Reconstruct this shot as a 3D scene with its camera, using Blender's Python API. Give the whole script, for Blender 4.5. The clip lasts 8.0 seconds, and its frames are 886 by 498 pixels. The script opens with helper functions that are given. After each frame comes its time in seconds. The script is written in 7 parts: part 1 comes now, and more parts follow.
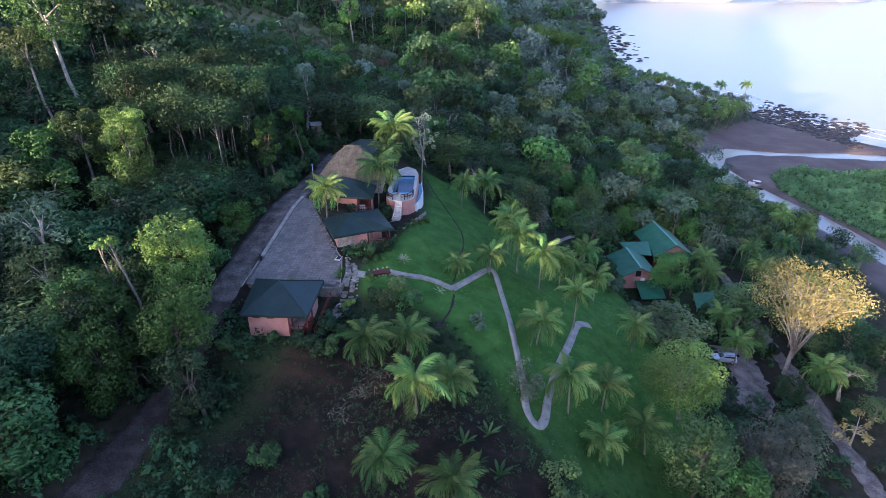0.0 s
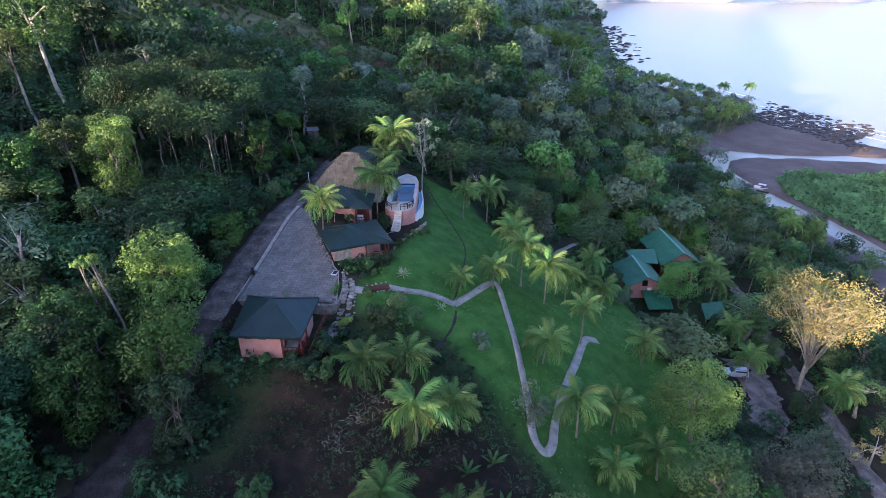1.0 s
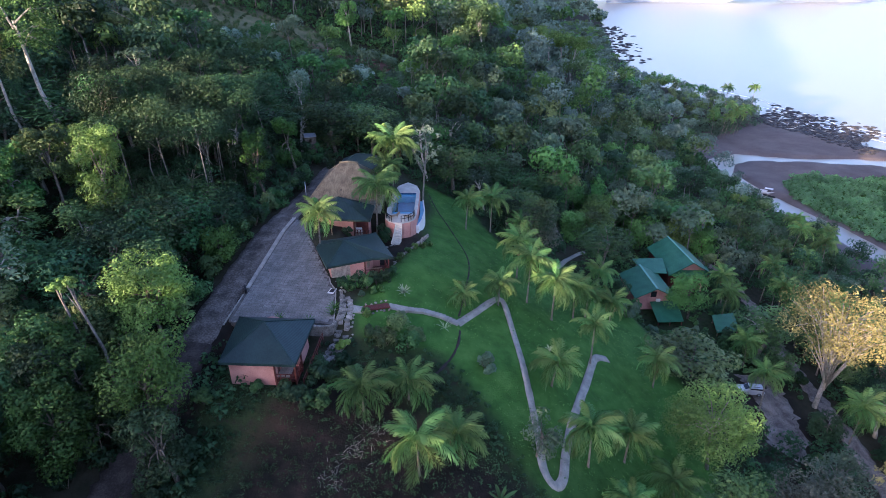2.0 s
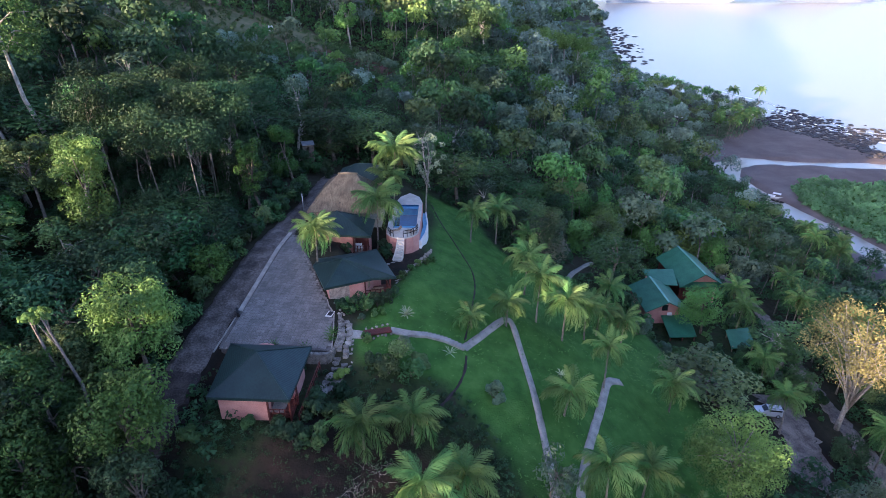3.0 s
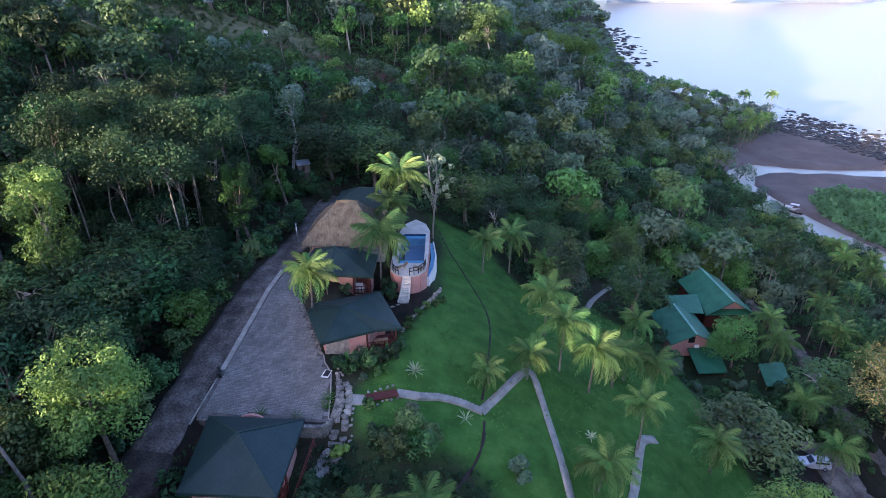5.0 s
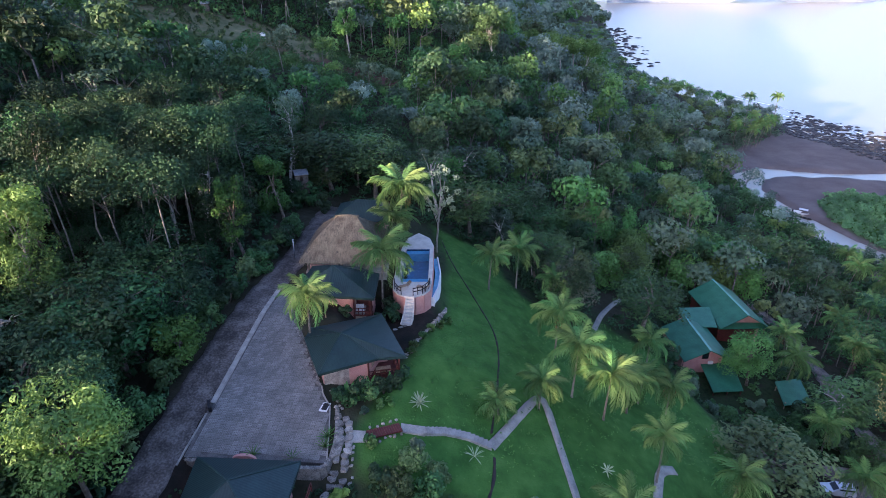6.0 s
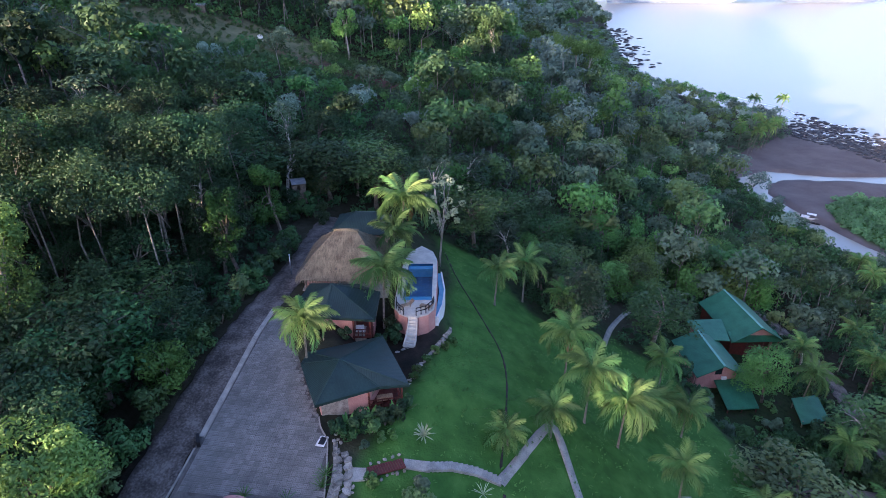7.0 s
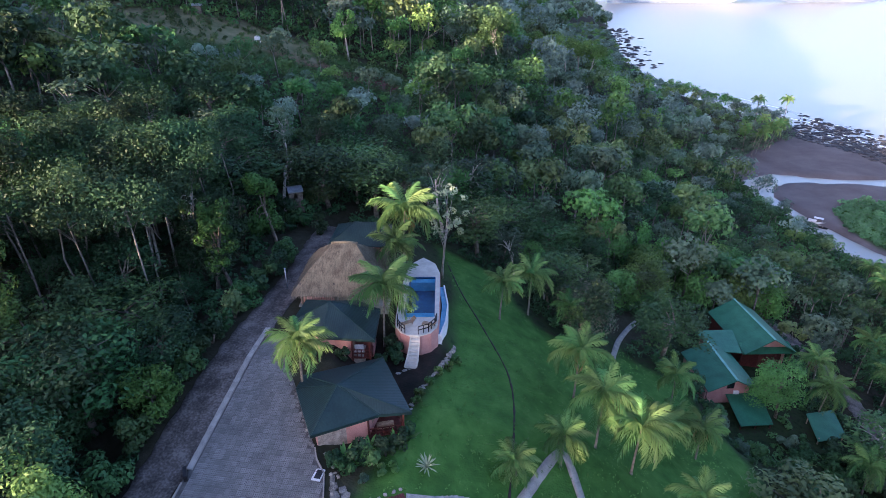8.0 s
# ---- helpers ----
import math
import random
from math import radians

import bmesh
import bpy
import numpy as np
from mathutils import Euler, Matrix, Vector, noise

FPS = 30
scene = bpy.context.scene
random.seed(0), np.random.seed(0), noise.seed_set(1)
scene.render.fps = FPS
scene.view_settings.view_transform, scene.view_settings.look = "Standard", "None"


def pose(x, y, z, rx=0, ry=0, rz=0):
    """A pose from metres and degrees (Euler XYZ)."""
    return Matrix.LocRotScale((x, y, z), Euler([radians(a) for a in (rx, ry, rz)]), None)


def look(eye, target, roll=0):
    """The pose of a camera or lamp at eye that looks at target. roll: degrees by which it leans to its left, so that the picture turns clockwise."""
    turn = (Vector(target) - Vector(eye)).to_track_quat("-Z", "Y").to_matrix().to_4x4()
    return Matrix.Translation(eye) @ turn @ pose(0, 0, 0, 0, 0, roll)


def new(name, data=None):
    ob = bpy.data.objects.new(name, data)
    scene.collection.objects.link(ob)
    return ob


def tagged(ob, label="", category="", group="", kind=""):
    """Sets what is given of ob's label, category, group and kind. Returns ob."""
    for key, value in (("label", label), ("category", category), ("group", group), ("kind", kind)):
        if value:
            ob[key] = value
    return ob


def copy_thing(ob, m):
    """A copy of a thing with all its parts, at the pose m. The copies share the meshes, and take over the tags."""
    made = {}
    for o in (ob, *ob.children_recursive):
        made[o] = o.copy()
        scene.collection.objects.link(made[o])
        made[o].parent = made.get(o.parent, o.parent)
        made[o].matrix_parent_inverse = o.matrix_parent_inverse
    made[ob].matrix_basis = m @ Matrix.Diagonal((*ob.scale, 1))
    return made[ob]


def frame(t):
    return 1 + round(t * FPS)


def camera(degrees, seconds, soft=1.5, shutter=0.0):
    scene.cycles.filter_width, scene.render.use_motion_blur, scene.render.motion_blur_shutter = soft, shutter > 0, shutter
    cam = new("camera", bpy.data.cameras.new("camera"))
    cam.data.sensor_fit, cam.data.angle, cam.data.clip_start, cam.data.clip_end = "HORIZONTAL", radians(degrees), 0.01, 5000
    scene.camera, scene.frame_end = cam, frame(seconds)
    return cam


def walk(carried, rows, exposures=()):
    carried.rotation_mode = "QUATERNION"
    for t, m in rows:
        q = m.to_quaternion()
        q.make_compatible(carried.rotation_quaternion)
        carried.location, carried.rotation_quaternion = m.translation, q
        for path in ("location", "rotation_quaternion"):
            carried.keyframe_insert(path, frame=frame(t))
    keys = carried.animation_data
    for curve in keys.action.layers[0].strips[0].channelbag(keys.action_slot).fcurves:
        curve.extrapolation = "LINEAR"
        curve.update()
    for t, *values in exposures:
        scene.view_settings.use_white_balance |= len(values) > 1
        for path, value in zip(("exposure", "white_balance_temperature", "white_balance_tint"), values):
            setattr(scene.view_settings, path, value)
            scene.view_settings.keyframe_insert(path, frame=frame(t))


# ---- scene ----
cam = camera(77.0, 8.0, soft=0.6)
METRES, EYE, TILT, LEAN, TURN = 40.0, 73.0, -26.0, 0.0, 0.0
STOPS, KELVIN, TINT = 2.0, 5050, 34
ROWS = [
    (0.0, 0.00000, 0.00000, 0.00000, -0.000, 0.000, 0.0),
    (0.5, -0.00153, 0.04200, 0.02201, -0.000, -0.000, 0.0),
    (1.0, -0.00472, 0.08570, 0.04503, -0.000, 0.000, 0.01),
    (1.5, -0.00911, 0.13180, 0.06930, -0.016, -0.000, 0.02),
    (3.0, -0.03039, 0.28540, 0.15184, -0.032, 0.024, 0.05),
    (3.5, -0.03884, 0.34010, 0.18217, -0.040, 0.024, 0.05),
    (4.0, -0.04769, 0.39470, 0.21263, -0.064, 0.016, 0.07),
    (4.5, -0.05733, 0.44910, 0.24349, -0.080, 0.016, 0.09),
    (6.0, -0.08280, 0.59720, 0.32822, -0.112, -0.008, 0.14),
    (6.5, -0.08985, 0.64320, 0.35230, -0.120, 0.000, 0.14),
    (7.0, -0.09571, 0.68620, 0.37464, -0.120, 0.008, 0.16),
    (7.5, -0.10076, 0.72740, 0.39520, -0.136, -0.008, 0.16),
    (8.0, -0.10502, 0.76530, 0.41382, -0.136, -0.000, 0.17),
]
walk(cam, [(t, pose(0, 0, EYE, TILT, LEAN, TURN) @ pose(METRES * x, METRES * y, METRES * z, 90 + pitch, roll, yaw)) for t, x, y, z, yaw, pitch, roll in ROWS], ((0.0, STOPS, KELVIN, TINT), (8.0, STOPS, KELVIN, TINT)))

# ---- sky and sun ----
SUN_EL, SUN_AZ = 9.5, 228.7
world = bpy.data.worlds.new("sky")
scene.world = world
world.use_nodes = True
wn = world.node_tree.nodes
sky = wn.new("ShaderNodeTexSky")
sky.sky_type = "NISHITA"
sky.sun_disc = False
sky.sun_elevation, sky.sun_rotation = radians(SUN_EL), radians(SUN_AZ)
sky.air_density, sky.dust_density, sky.ozone_density = 1.0, 3.0, 1.0
wn["Background"].inputs["Strength"].default_value = 0.15
world.node_tree.links.new(sky.outputs[0], wn["Background"].inputs["Color"])
sun_data = bpy.data.lights.new("sun", "SUN")
sun_data.energy, sun_data.angle, sun_data.color = 5.0, radians(0.6), (1.0, 0.7, 0.32)
sun = new("sun", sun_data)
az, el = radians(SUN_AZ), radians(SUN_EL)
sun.matrix_world = look((0, 0, 0), (-math.sin(az) * math.cos(el), -math.cos(az) * math.cos(el), -math.sin(el)))


# ---- materials ----
def material(name, colours, rough=0.7, scale=4.0, bump=0.2, metal=0.0, fine=8.0, vary=0.0, spec=0.4, island=0.0):
    """Noise-mottled surface: colours from dark to light, a coarse and a fine grain, bump; vary shifts the value object by object."""
    m = bpy.data.materials.new(name)
    m.use_nodes = True
    n, link = m.node_tree.nodes, m.node_tree.links.new
    b = n["Principled BSDF"]
    b.inputs["Roughness"].default_value = rough
    b.inputs["Metallic"].default_value = metal
    b.inputs["Specular IOR Level"].default_value = spec
    co = n.new("ShaderNodeNewGeometry")
    coarse, grain = n.new("ShaderNodeTexNoise"), n.new("ShaderNodeTexNoise")
    coarse.inputs["Scale"].default_value, grain.inputs["Scale"].default_value = scale, scale * fine
    coarse.inputs["Detail"].default_value, grain.inputs["Detail"].default_value = 6, 3
    mix = n.new("ShaderNodeMath")
    mix.operation = "MULTIPLY_ADD"
    mix.inputs[1].default_value = 0.45
    half = n.new("ShaderNodeMath")
    half.operation = "MULTIPLY"
    half.inputs[1].default_value = 0.55
    ramp = n.new("ShaderNodeValToRGB")
    while len(ramp.color_ramp.elements) < len(colours):
        ramp.color_ramp.elements.new(0.5)
    for i, c in enumerate(colours):
        ramp.color_ramp.elements[i].position = 0.39 + 0.22 * i / max(1, len(colours) - 1)
        ramp.color_ramp.elements[i].color = (*c, 1)
    link(co.outputs["Position"], coarse.inputs["Vector"])
    link(co.outputs["Position"], grain.inputs["Vector"])
    link(grain.outputs["Fac"], mix.inputs[0])
    link(coarse.outputs["Fac"], half.inputs[0])
    link(half.outputs[0], mix.inputs[2])
    link(mix.outputs[0], ramp.inputs["Fac"])
    colour = ramp.outputs["Color"]
    if vary or island:
        hsv = n.new("ShaderNodeHueSaturation")
        rnd = n.new("ShaderNodeMapRange")
        rnd.inputs["To Min"].default_value, rnd.inputs["To Max"].default_value = 1 - vary, 1 + vary
        link(n.new("ShaderNodeObjectInfo").outputs["Random"], rnd.inputs["Value"])
        value = rnd.outputs[0]
        if island:
            isl = n.new("ShaderNodeMapRange")
            isl.inputs["To Min"].default_value, isl.inputs["To Max"].default_value = 1 - island, 1 + island
            link(co.outputs["Random Per Island"], isl.inputs["Value"])
            both = n.new("ShaderNodeMath")
            both.operation = "MULTIPLY"
            link(value, both.inputs[0])
            link(isl.outputs[0], both.inputs[1])
            value = both.outputs[0]
        link(value, hsv.inputs["Value"])
        link(colour, hsv.inputs["Color"])
        colour = hsv.outputs["Color"]
    link(colour, b.inputs["Base Color"])
    if bump:
        bp = n.new("ShaderNodeBump")
        bp.inputs["Strength"].default_value, bp.inputs["Distance"].default_value = bump, 0.05
        link(mix.outputs[0], bp.inputs["Height"])
        link(bp.outputs[0], b.inputs["Normal"])
    return m


def leafy(name, dark, light, through_light=0.25, rough=0.55, hue=0.03, spread=0.36):
    """Foliage: the colour wanders leaf by leaf and tree by tree (object by object, or by the mesh's own tone), and light comes through."""
    m = bpy.data.materials.new(name)
    m.use_nodes = True
    n, link = m.node_tree.nodes, m.node_tree.links.new
    b = n["Principled BSDF"]
    b.inputs["Roughness"].default_value = rough
    b.inputs["Specular IOR Level"].default_value = 0.24
    geo, info = n.new("ShaderNodeNewGeometry"), n.new("ShaderNodeObjectInfo")
    ramp = n.new("ShaderNodeValToRGB")
    ramp.color_ramp.elements[0].color, ramp.color_ramp.elements[1].color = (*dark, 1), (*light, 1)
    noise_tex = n.new("ShaderNodeTexNoise")
    noise_tex.inputs["Scale"].default_value, noise_tex.inputs["Detail"].default_value = 0.35, 3
    link(geo.outputs["Position"], noise_tex.inputs["Vector"])
    add = n.new("ShaderNodeMath")
    add.operation = "MULTIPLY_ADD"
    add.inputs[1].default_value = 0.3
    sub = n.new("ShaderNodeMath")
    sub.operation = "SUBTRACT"
    sub.inputs[1].default_value = 0.15
    link(noise_tex.outputs["Fac"], sub.inputs[0])
    link(geo.outputs["Random Per Island"], add.inputs[0])
    link(sub.outputs[0], add.inputs[2])
    link(add.outputs[0], ramp.inputs["Fac"])
    hsv = n.new("ShaderNodeHueSaturation")
    hue_r, val_r = n.new("ShaderNodeMapRange"), n.new("ShaderNodeMapRange")
    hue_r.inputs["To Min"].default_value, hue_r.inputs["To Max"].default_value = 0.5 - hue, 0.5 + hue
    val_r.inputs["To Min"].default_value, val_r.inputs["To Max"].default_value = 1.02 - spread, 1.02 + spread
    tone, seed_sum = n.new("ShaderNodeAttribute"), n.new("ShaderNodeMath")
    tone.attribute_name = "tone"
    seed_sum.operation = "ADD"
    link(info.outputs["Random"], seed_sum.inputs[0])
    link(tone.outputs["Fac"], seed_sum.inputs[1])
    once = n.new("ShaderNodeMath")
    once.operation = "FRACT"
    link(seed_sum.outputs[0], once.inputs[0])
    link(once.outputs[0], hue_r.inputs["Value"])
    twist = n.new("ShaderNodeMath")
    twist.operation = "FRACT"
    times = n.new("ShaderNodeMath")
    times.operation = "MULTIPLY"
    times.inputs[1].default_value = 7.31
    link(seed_sum.outputs[0], times.inputs[0])
    link(times.outputs[0], twist.inputs[0])
    link(twist.outputs[0], val_r.inputs["Value"])
    link(hue_r.outputs[0], hsv.inputs["Hue"])
    link(ramp.outputs["Color"], hsv.inputs["Color"])
    broad, broad_r, scale_v = n.new("ShaderNodeTexNoise"), n.new("ShaderNodeMapRange"), n.new("ShaderNodeMath")
    broad.inputs["Scale"].default_value, broad.inputs["Detail"].default_value = 0.1, 1
    broad_r.inputs["From Min"].default_value, broad_r.inputs["From Max"].default_value = 0.3, 0.7
    broad_r.inputs["To Min"].default_value, broad_r.inputs["To Max"].default_value = 0.6, 1.4
    scale_v.operation = "MULTIPLY"
    link(geo.outputs["Position"], broad.inputs["Vector"])
    link(broad.outputs["Fac"], broad_r.inputs["Value"])
    link(broad_r.outputs[0], scale_v.inputs[0])
    link(val_r.outputs[0], scale_v.inputs[1])
    link(scale_v.outputs[0], hsv.inputs["Value"])
    link(hsv.outputs["Color"], b.inputs["Base Color"])
    tr = n.new("ShaderNodeBsdfTranslucent")
    link(hsv.outputs["Color"], tr.inputs["Color"])
    mixer = n.new("ShaderNodeMixShader")
    mixer.inputs["Fac"].default_value = through_light
    link(b.outputs[0], mixer.inputs[1])
    link(tr.outputs[0], mixer.inputs[2])
    link(mixer.outputs[0], n["Material Output"].inputs["Surface"])
    return m


def water_material(name, colour, rough, scale, strength, transmission=0.0):
    m = bpy.data.materials.new(name)
    m.use_nodes = True
    n, link = m.node_tree.nodes, m.node_tree.links.new
    b = n["Principled BSDF"]
    b.inputs["Base Color"].default_value = (*colour, 1)
    b.inputs["Roughness"].default_value = rough
    b.inputs["IOR"].default_value = 1.33 if transmission == 0 else 1.12
    b.inputs["Transmission Weight"].default_value = transmission
    geo, tex, bp = n.new("ShaderNodeNewGeometry"), n.new("ShaderNodeTexNoise"), n.new("ShaderNodeBump")
    tex.inputs["Scale"].default_value, tex.inputs["Detail"].default_value = scale, 4
    bp.inputs["Strength"].default_value, bp.inputs["Distance"].default_value = strength, 0.3
    link(geo.outputs["Position"], tex.inputs["Vector"])
    link(tex.outputs["Fac"], bp.inputs["Height"])
    link(bp.outputs[0], b.inputs["Normal"])
    return m


def roof_material(name, dark, light, pitch):
    """Ribbed metal roofing: ribs run down the slope (uv in metres), with weathering."""
    m = material(name, (dark, light), 0.5, 0.6, 0.0, fine=9, spec=0.4)
    n, link = m.node_tree.nodes, m.node_tree.links.new
    uv, wave, bp = n.new("ShaderNodeUVMap"), n.new("ShaderNodeTexWave"), n.new("ShaderNodeBump")
    wave.bands_direction = "X"
    wave.inputs["Scale"].default_value = 0.314 / pitch
    bp.inputs["Strength"].default_value, bp.inputs["Distance"].default_value = 0.6, 0.012
    link(uv.outputs[0], wave.inputs["Vector"])
    link(wave.outputs["Fac"], bp.inputs["Height"])
    link(bp.outputs[0], n["Principled BSDF"].inputs["Normal"])
    return m


M_LEAF = [
    leafy("leaf_mid_green", (0.037, 0.088, 0.03), (0.088, 0.17, 0.05)),
    leafy("leaf_deep_green", (0.024, 0.058, 0.023), (0.052, 0.1, 0.038)),
    leafy("leaf_olive", (0.056, 0.096, 0.034), (0.142, 0.2, 0.067)),
    leafy("leaf_bright", (0.056, 0.138, 0.034), (0.172, 0.305, 0.07)),
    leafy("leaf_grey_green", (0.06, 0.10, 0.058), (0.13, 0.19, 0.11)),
    # pale blue-green with distance haze put into the leaf colour, for far woods
    leafy("leaf_haze_green", (0.10, 0.15, 0.108), (0.21, 0.29, 0.215)),
]
# sunlight put into the leaf colour, for crowns the sun hardly reaches
M_SUNNY = leafy("leaf_sunlit_green", (0.062, 0.13, 0.03), (0.19, 0.3, 0.066), hue=0.008, spread=0.12)
M_BARK_GREY = material("grey_bark", ((0.10, 0.09, 0.075), (0.26, 0.235, 0.2)), 0.9, 3, 0.4, vary=0.35, island=0.3)
M_LEAF_GOLD = leafy("leaf_golden", (0.19, 0.165, 0.05), (0.5, 0.44, 0.16), hue=0.01, spread=0.12)
M_LEAF_BROWN = leafy("leaf_dry_brown", (0.065, 0.072, 0.045), (0.175, 0.175, 0.115), hue=0.01, spread=0.12)
M_LEAF_PALE = leafy("leaf_pale", (0.16, 0.2, 0.10), (0.4, 0.45, 0.28), hue=0.01, spread=0.12)
M_FROND = leafy("palm_frond", (0.08, 0.165, 0.05), (0.21, 0.35, 0.105), 0.3, 0.5, spread=0.2)
M_FROND_DRY = leafy("dry_frond", (0.14, 0.09, 0.04), (0.3, 0.2, 0.09), 0.2, 0.7, 0.01)
M_AGAVE = leafy("agave_leaf", (0.12, 0.18, 0.08), (0.5, 0.55, 0.36), 0.1, 0.5, 0.01, spread=0.12)
M_BARK = material("bark", ((0.07, 0.055, 0.04), (0.2, 0.17, 0.13)), 0.9, 3, 0.5, vary=0.4)
M_BARK_PALE = material("pale_bark", ((0.22, 0.2, 0.16), (0.5, 0.46, 0.4)), 0.85, 3, 0.4, vary=0.2)
M_BARK_PALM = material("palm_bark", ((0.10, 0.085, 0.068), (0.25, 0.22, 0.18)), 0.9, 5, 0.5, vary=0.2)
M_PINK = material("salmon_plaster", ((0.42, 0.2, 0.165), (0.54, 0.29, 0.24)), 0.85, 0.8, 0.15, fine=14)
M_TAN = material("rough_cast", ((0.2, 0.17, 0.14), (0.4, 0.36, 0.3)), 0.95, 2.5, 0.5)
M_ROOF = roof_material("dark_green_roof", (0.006, 0.019, 0.018), (0.012, 0.032, 0.03), 0.22)
M_ROOF_CAP = material("roof_cap", ((0.009, 0.026, 0.023), (0.018, 0.042, 0.037)), 0.5, 1, 0.1)
M_ROOF_TEAL = roof_material("sea_green_roof", (0.0216, 0.107, 0.0521), (0.0405, 0.163, 0.0823), 0.35)
M_CAP_TEAL = material("pale_green_cap", ((0.12, 0.3, 0.22), (0.2, 0.42, 0.32)), 0.5, 1, 0.1)
M_WOOD_RED = material("red_stained_wood", ((0.06, 0.014, 0.01), (0.13, 0.03, 0.02)), 0.6, 3, 0.2)
M_WOOD = material("bare_wood", ((0.2, 0.13, 0.08), (0.38, 0.27, 0.17)), 0.75, 3, 0.3)
M_DARK = material("dark_interior", ((0.02, 0.014, 0.012), (0.04, 0.03, 0.025)), 0.9, 2, 0.1)
M_CONCRETE = material("concrete", ((0.22, 0.202, 0.172), (0.38, 0.346, 0.292)), 0.9, 1.2, 0.3, fine=12, vary=0.1)
M_PATH = material("path_concrete", ((0.2, 0.187, 0.163), (0.36, 0.336, 0.288)), 0.9, 0.9, 0.3, fine=12)
M_STONE = material("field_stone", ((0.0902, 0.0819, 0.07), (0.254, 0.234, 0.199)), 0.9, 1.6, 0.6, vary=0.3, island=0.3)
M_STONE_PALE = material("pale_stone", ((0.107, 0.0975, 0.084), (0.279, 0.257, 0.22)), 0.9, 2, 0.4, vary=0.2, island=0.2)
M_PAVER = material("paver", ((0.142, 0.135, 0.122), (0.25, 0.239, 0.215)), 0.85, 0.5, 0.2, fine=20, vary=0.15, island=0.15)
M_PAVE_BED = material("paving_bed", ((0.075, 0.068, 0.06), (0.15, 0.138, 0.122)), 0.95, 1.5, 0.3)
M_DIRT = material("packed_dirt", ((0.042, 0.034, 0.028), (0.095, 0.079, 0.066), (0.175, 0.15, 0.128)), 0.95, 0.55, 0.9, fine=9)
M_LANE = material("pale_lane_dirt", ((0.085, 0.07, 0.058), (0.165, 0.14, 0.118), (0.26, 0.225, 0.19)), 0.95, 0.55, 0.9, fine=9)
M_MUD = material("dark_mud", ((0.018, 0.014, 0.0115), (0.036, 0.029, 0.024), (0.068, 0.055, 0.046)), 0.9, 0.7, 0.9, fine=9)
M_THATCH = material("thatch", ((0.115, 0.093, 0.06), (0.235, 0.198, 0.13)), 0.95, 1.2, 0.4, island=0.22)
M_WHITE = material("white_paint", ((0.62, 0.61, 0.58), (0.8, 0.79, 0.77)), 0.6, 1.5, 0.1)
M_DECK = material("pool_deck_plaster", ((0.41, 0.384, 0.333), (0.558, 0.528, 0.466)), 0.8, 1.2, 0.15, fine=12)
M_TILE = material("blue_pool_tile", ((0.006, 0.042, 0.125), (0.016, 0.085, 0.2)), 0.35, 1.5, 0.0, fine=12)
M_TILE_PALE = material("pale_blue_pool_tile", ((0.08, 0.28, 0.46), (0.15, 0.38, 0.56)), 0.35, 1.5, 0.0)
M_IRON = material("dark_iron", ((0.02, 0.02, 0.02), (0.05, 0.045, 0.045)), 0.5, 6, 0.05, metal=0.6)
M_GLASS = material("window_glass", ((0.01, 0.012, 0.014), (0.02, 0.022, 0.025)), 0.08, 1, 0.0)
M_TIN = material("galvanised_tin", ((0.3, 0.31, 0.33), (0.5, 0.52, 0.55)), 0.4, 1.2, 0.1, metal=0.7)
M_CARPAINT = material("silver_car_paint", ((0.5, 0.5, 0.52), (0.6, 0.6, 0.62)), 0.3, 0.5, 0.0, metal=0.4)
M_RUBBER = material("tyre_rubber", ((0.012, 0.012, 0.012), (0.03, 0.03, 0.03)), 0.85, 8, 0.2)
M_ROCK = material("shore_rock", ((0.02, 0.019, 0.02), (0.06, 0.056, 0.056)), 0.8, 0.4, 0.6, island=0.3)
M_SEA = water_material("sea_water", (0.3, 0.28, 0.22), 0.24, 0.3, 0.1)
M_FOAM = material("surf_foam", ((0.6, 0.63, 0.66), (0.85, 0.86, 0.87)), 0.8, 0.25, 0.3)
M_POOL = water_material("pool_water", (0.75, 0.92, 1.0), 0.03, 1.6, 0.12, 1.0)
M_UNDER = leafy("undergrowth_leaf", (0.02, 0.052, 0.02), (0.056, 0.115, 0.042))
M_GRASS_BLADE = leafy("grass_blade", (0.04, 0.115, 0.018), (0.085, 0.2, 0.035), 0.2)
M_MARSH = leafy("marsh_grass", (0.05, 0.14, 0.06), (0.11, 0.25, 0.11), 0.2)
# ---- lie of the land: cross-sections (metres above the sea) from the ridge to the shore ----
SECTION_X = (-150, -65, -32, -8, 8, 25, 50, 80, 130)
SECTIONS = {
    # heights at x -150 are out of view here, set for the shade they cast
    -94: (42, 24, 16, 10, 8, 6, 5, 4, 3),
    -62: (70, 28, 18, 12, 9, 7, 5, 4, 3),
    10: (58, 34, 27, 20, 16, 12, 8, 6, 3),
    45: (64, 39, 33, 31.5, 28.3, 18, 9.5, 7, 3),
    62: (66, 42, 36.5, 37.4, 31.7, 21.2, 10.6, 7.2, 3),
    75: (67, 43, 38, 39.8, 33.1, 23.2, 11.5, 7.5, 3),
    97: (69, 48, 41, 39.4, 31.5, 21.8, 12, 7, 3),
    130: (76, 54, 45, 37, 28, 19, 11, 6, 3),
    220: (94, 70, 55, 46, 41, 32, 15, 6, 3),
    340: (112, 90, 77, 68, 62, 50, 30, 13, 4),
    560: (150, 125, 110, 98, 88, 76, 58, 38, 9),
}
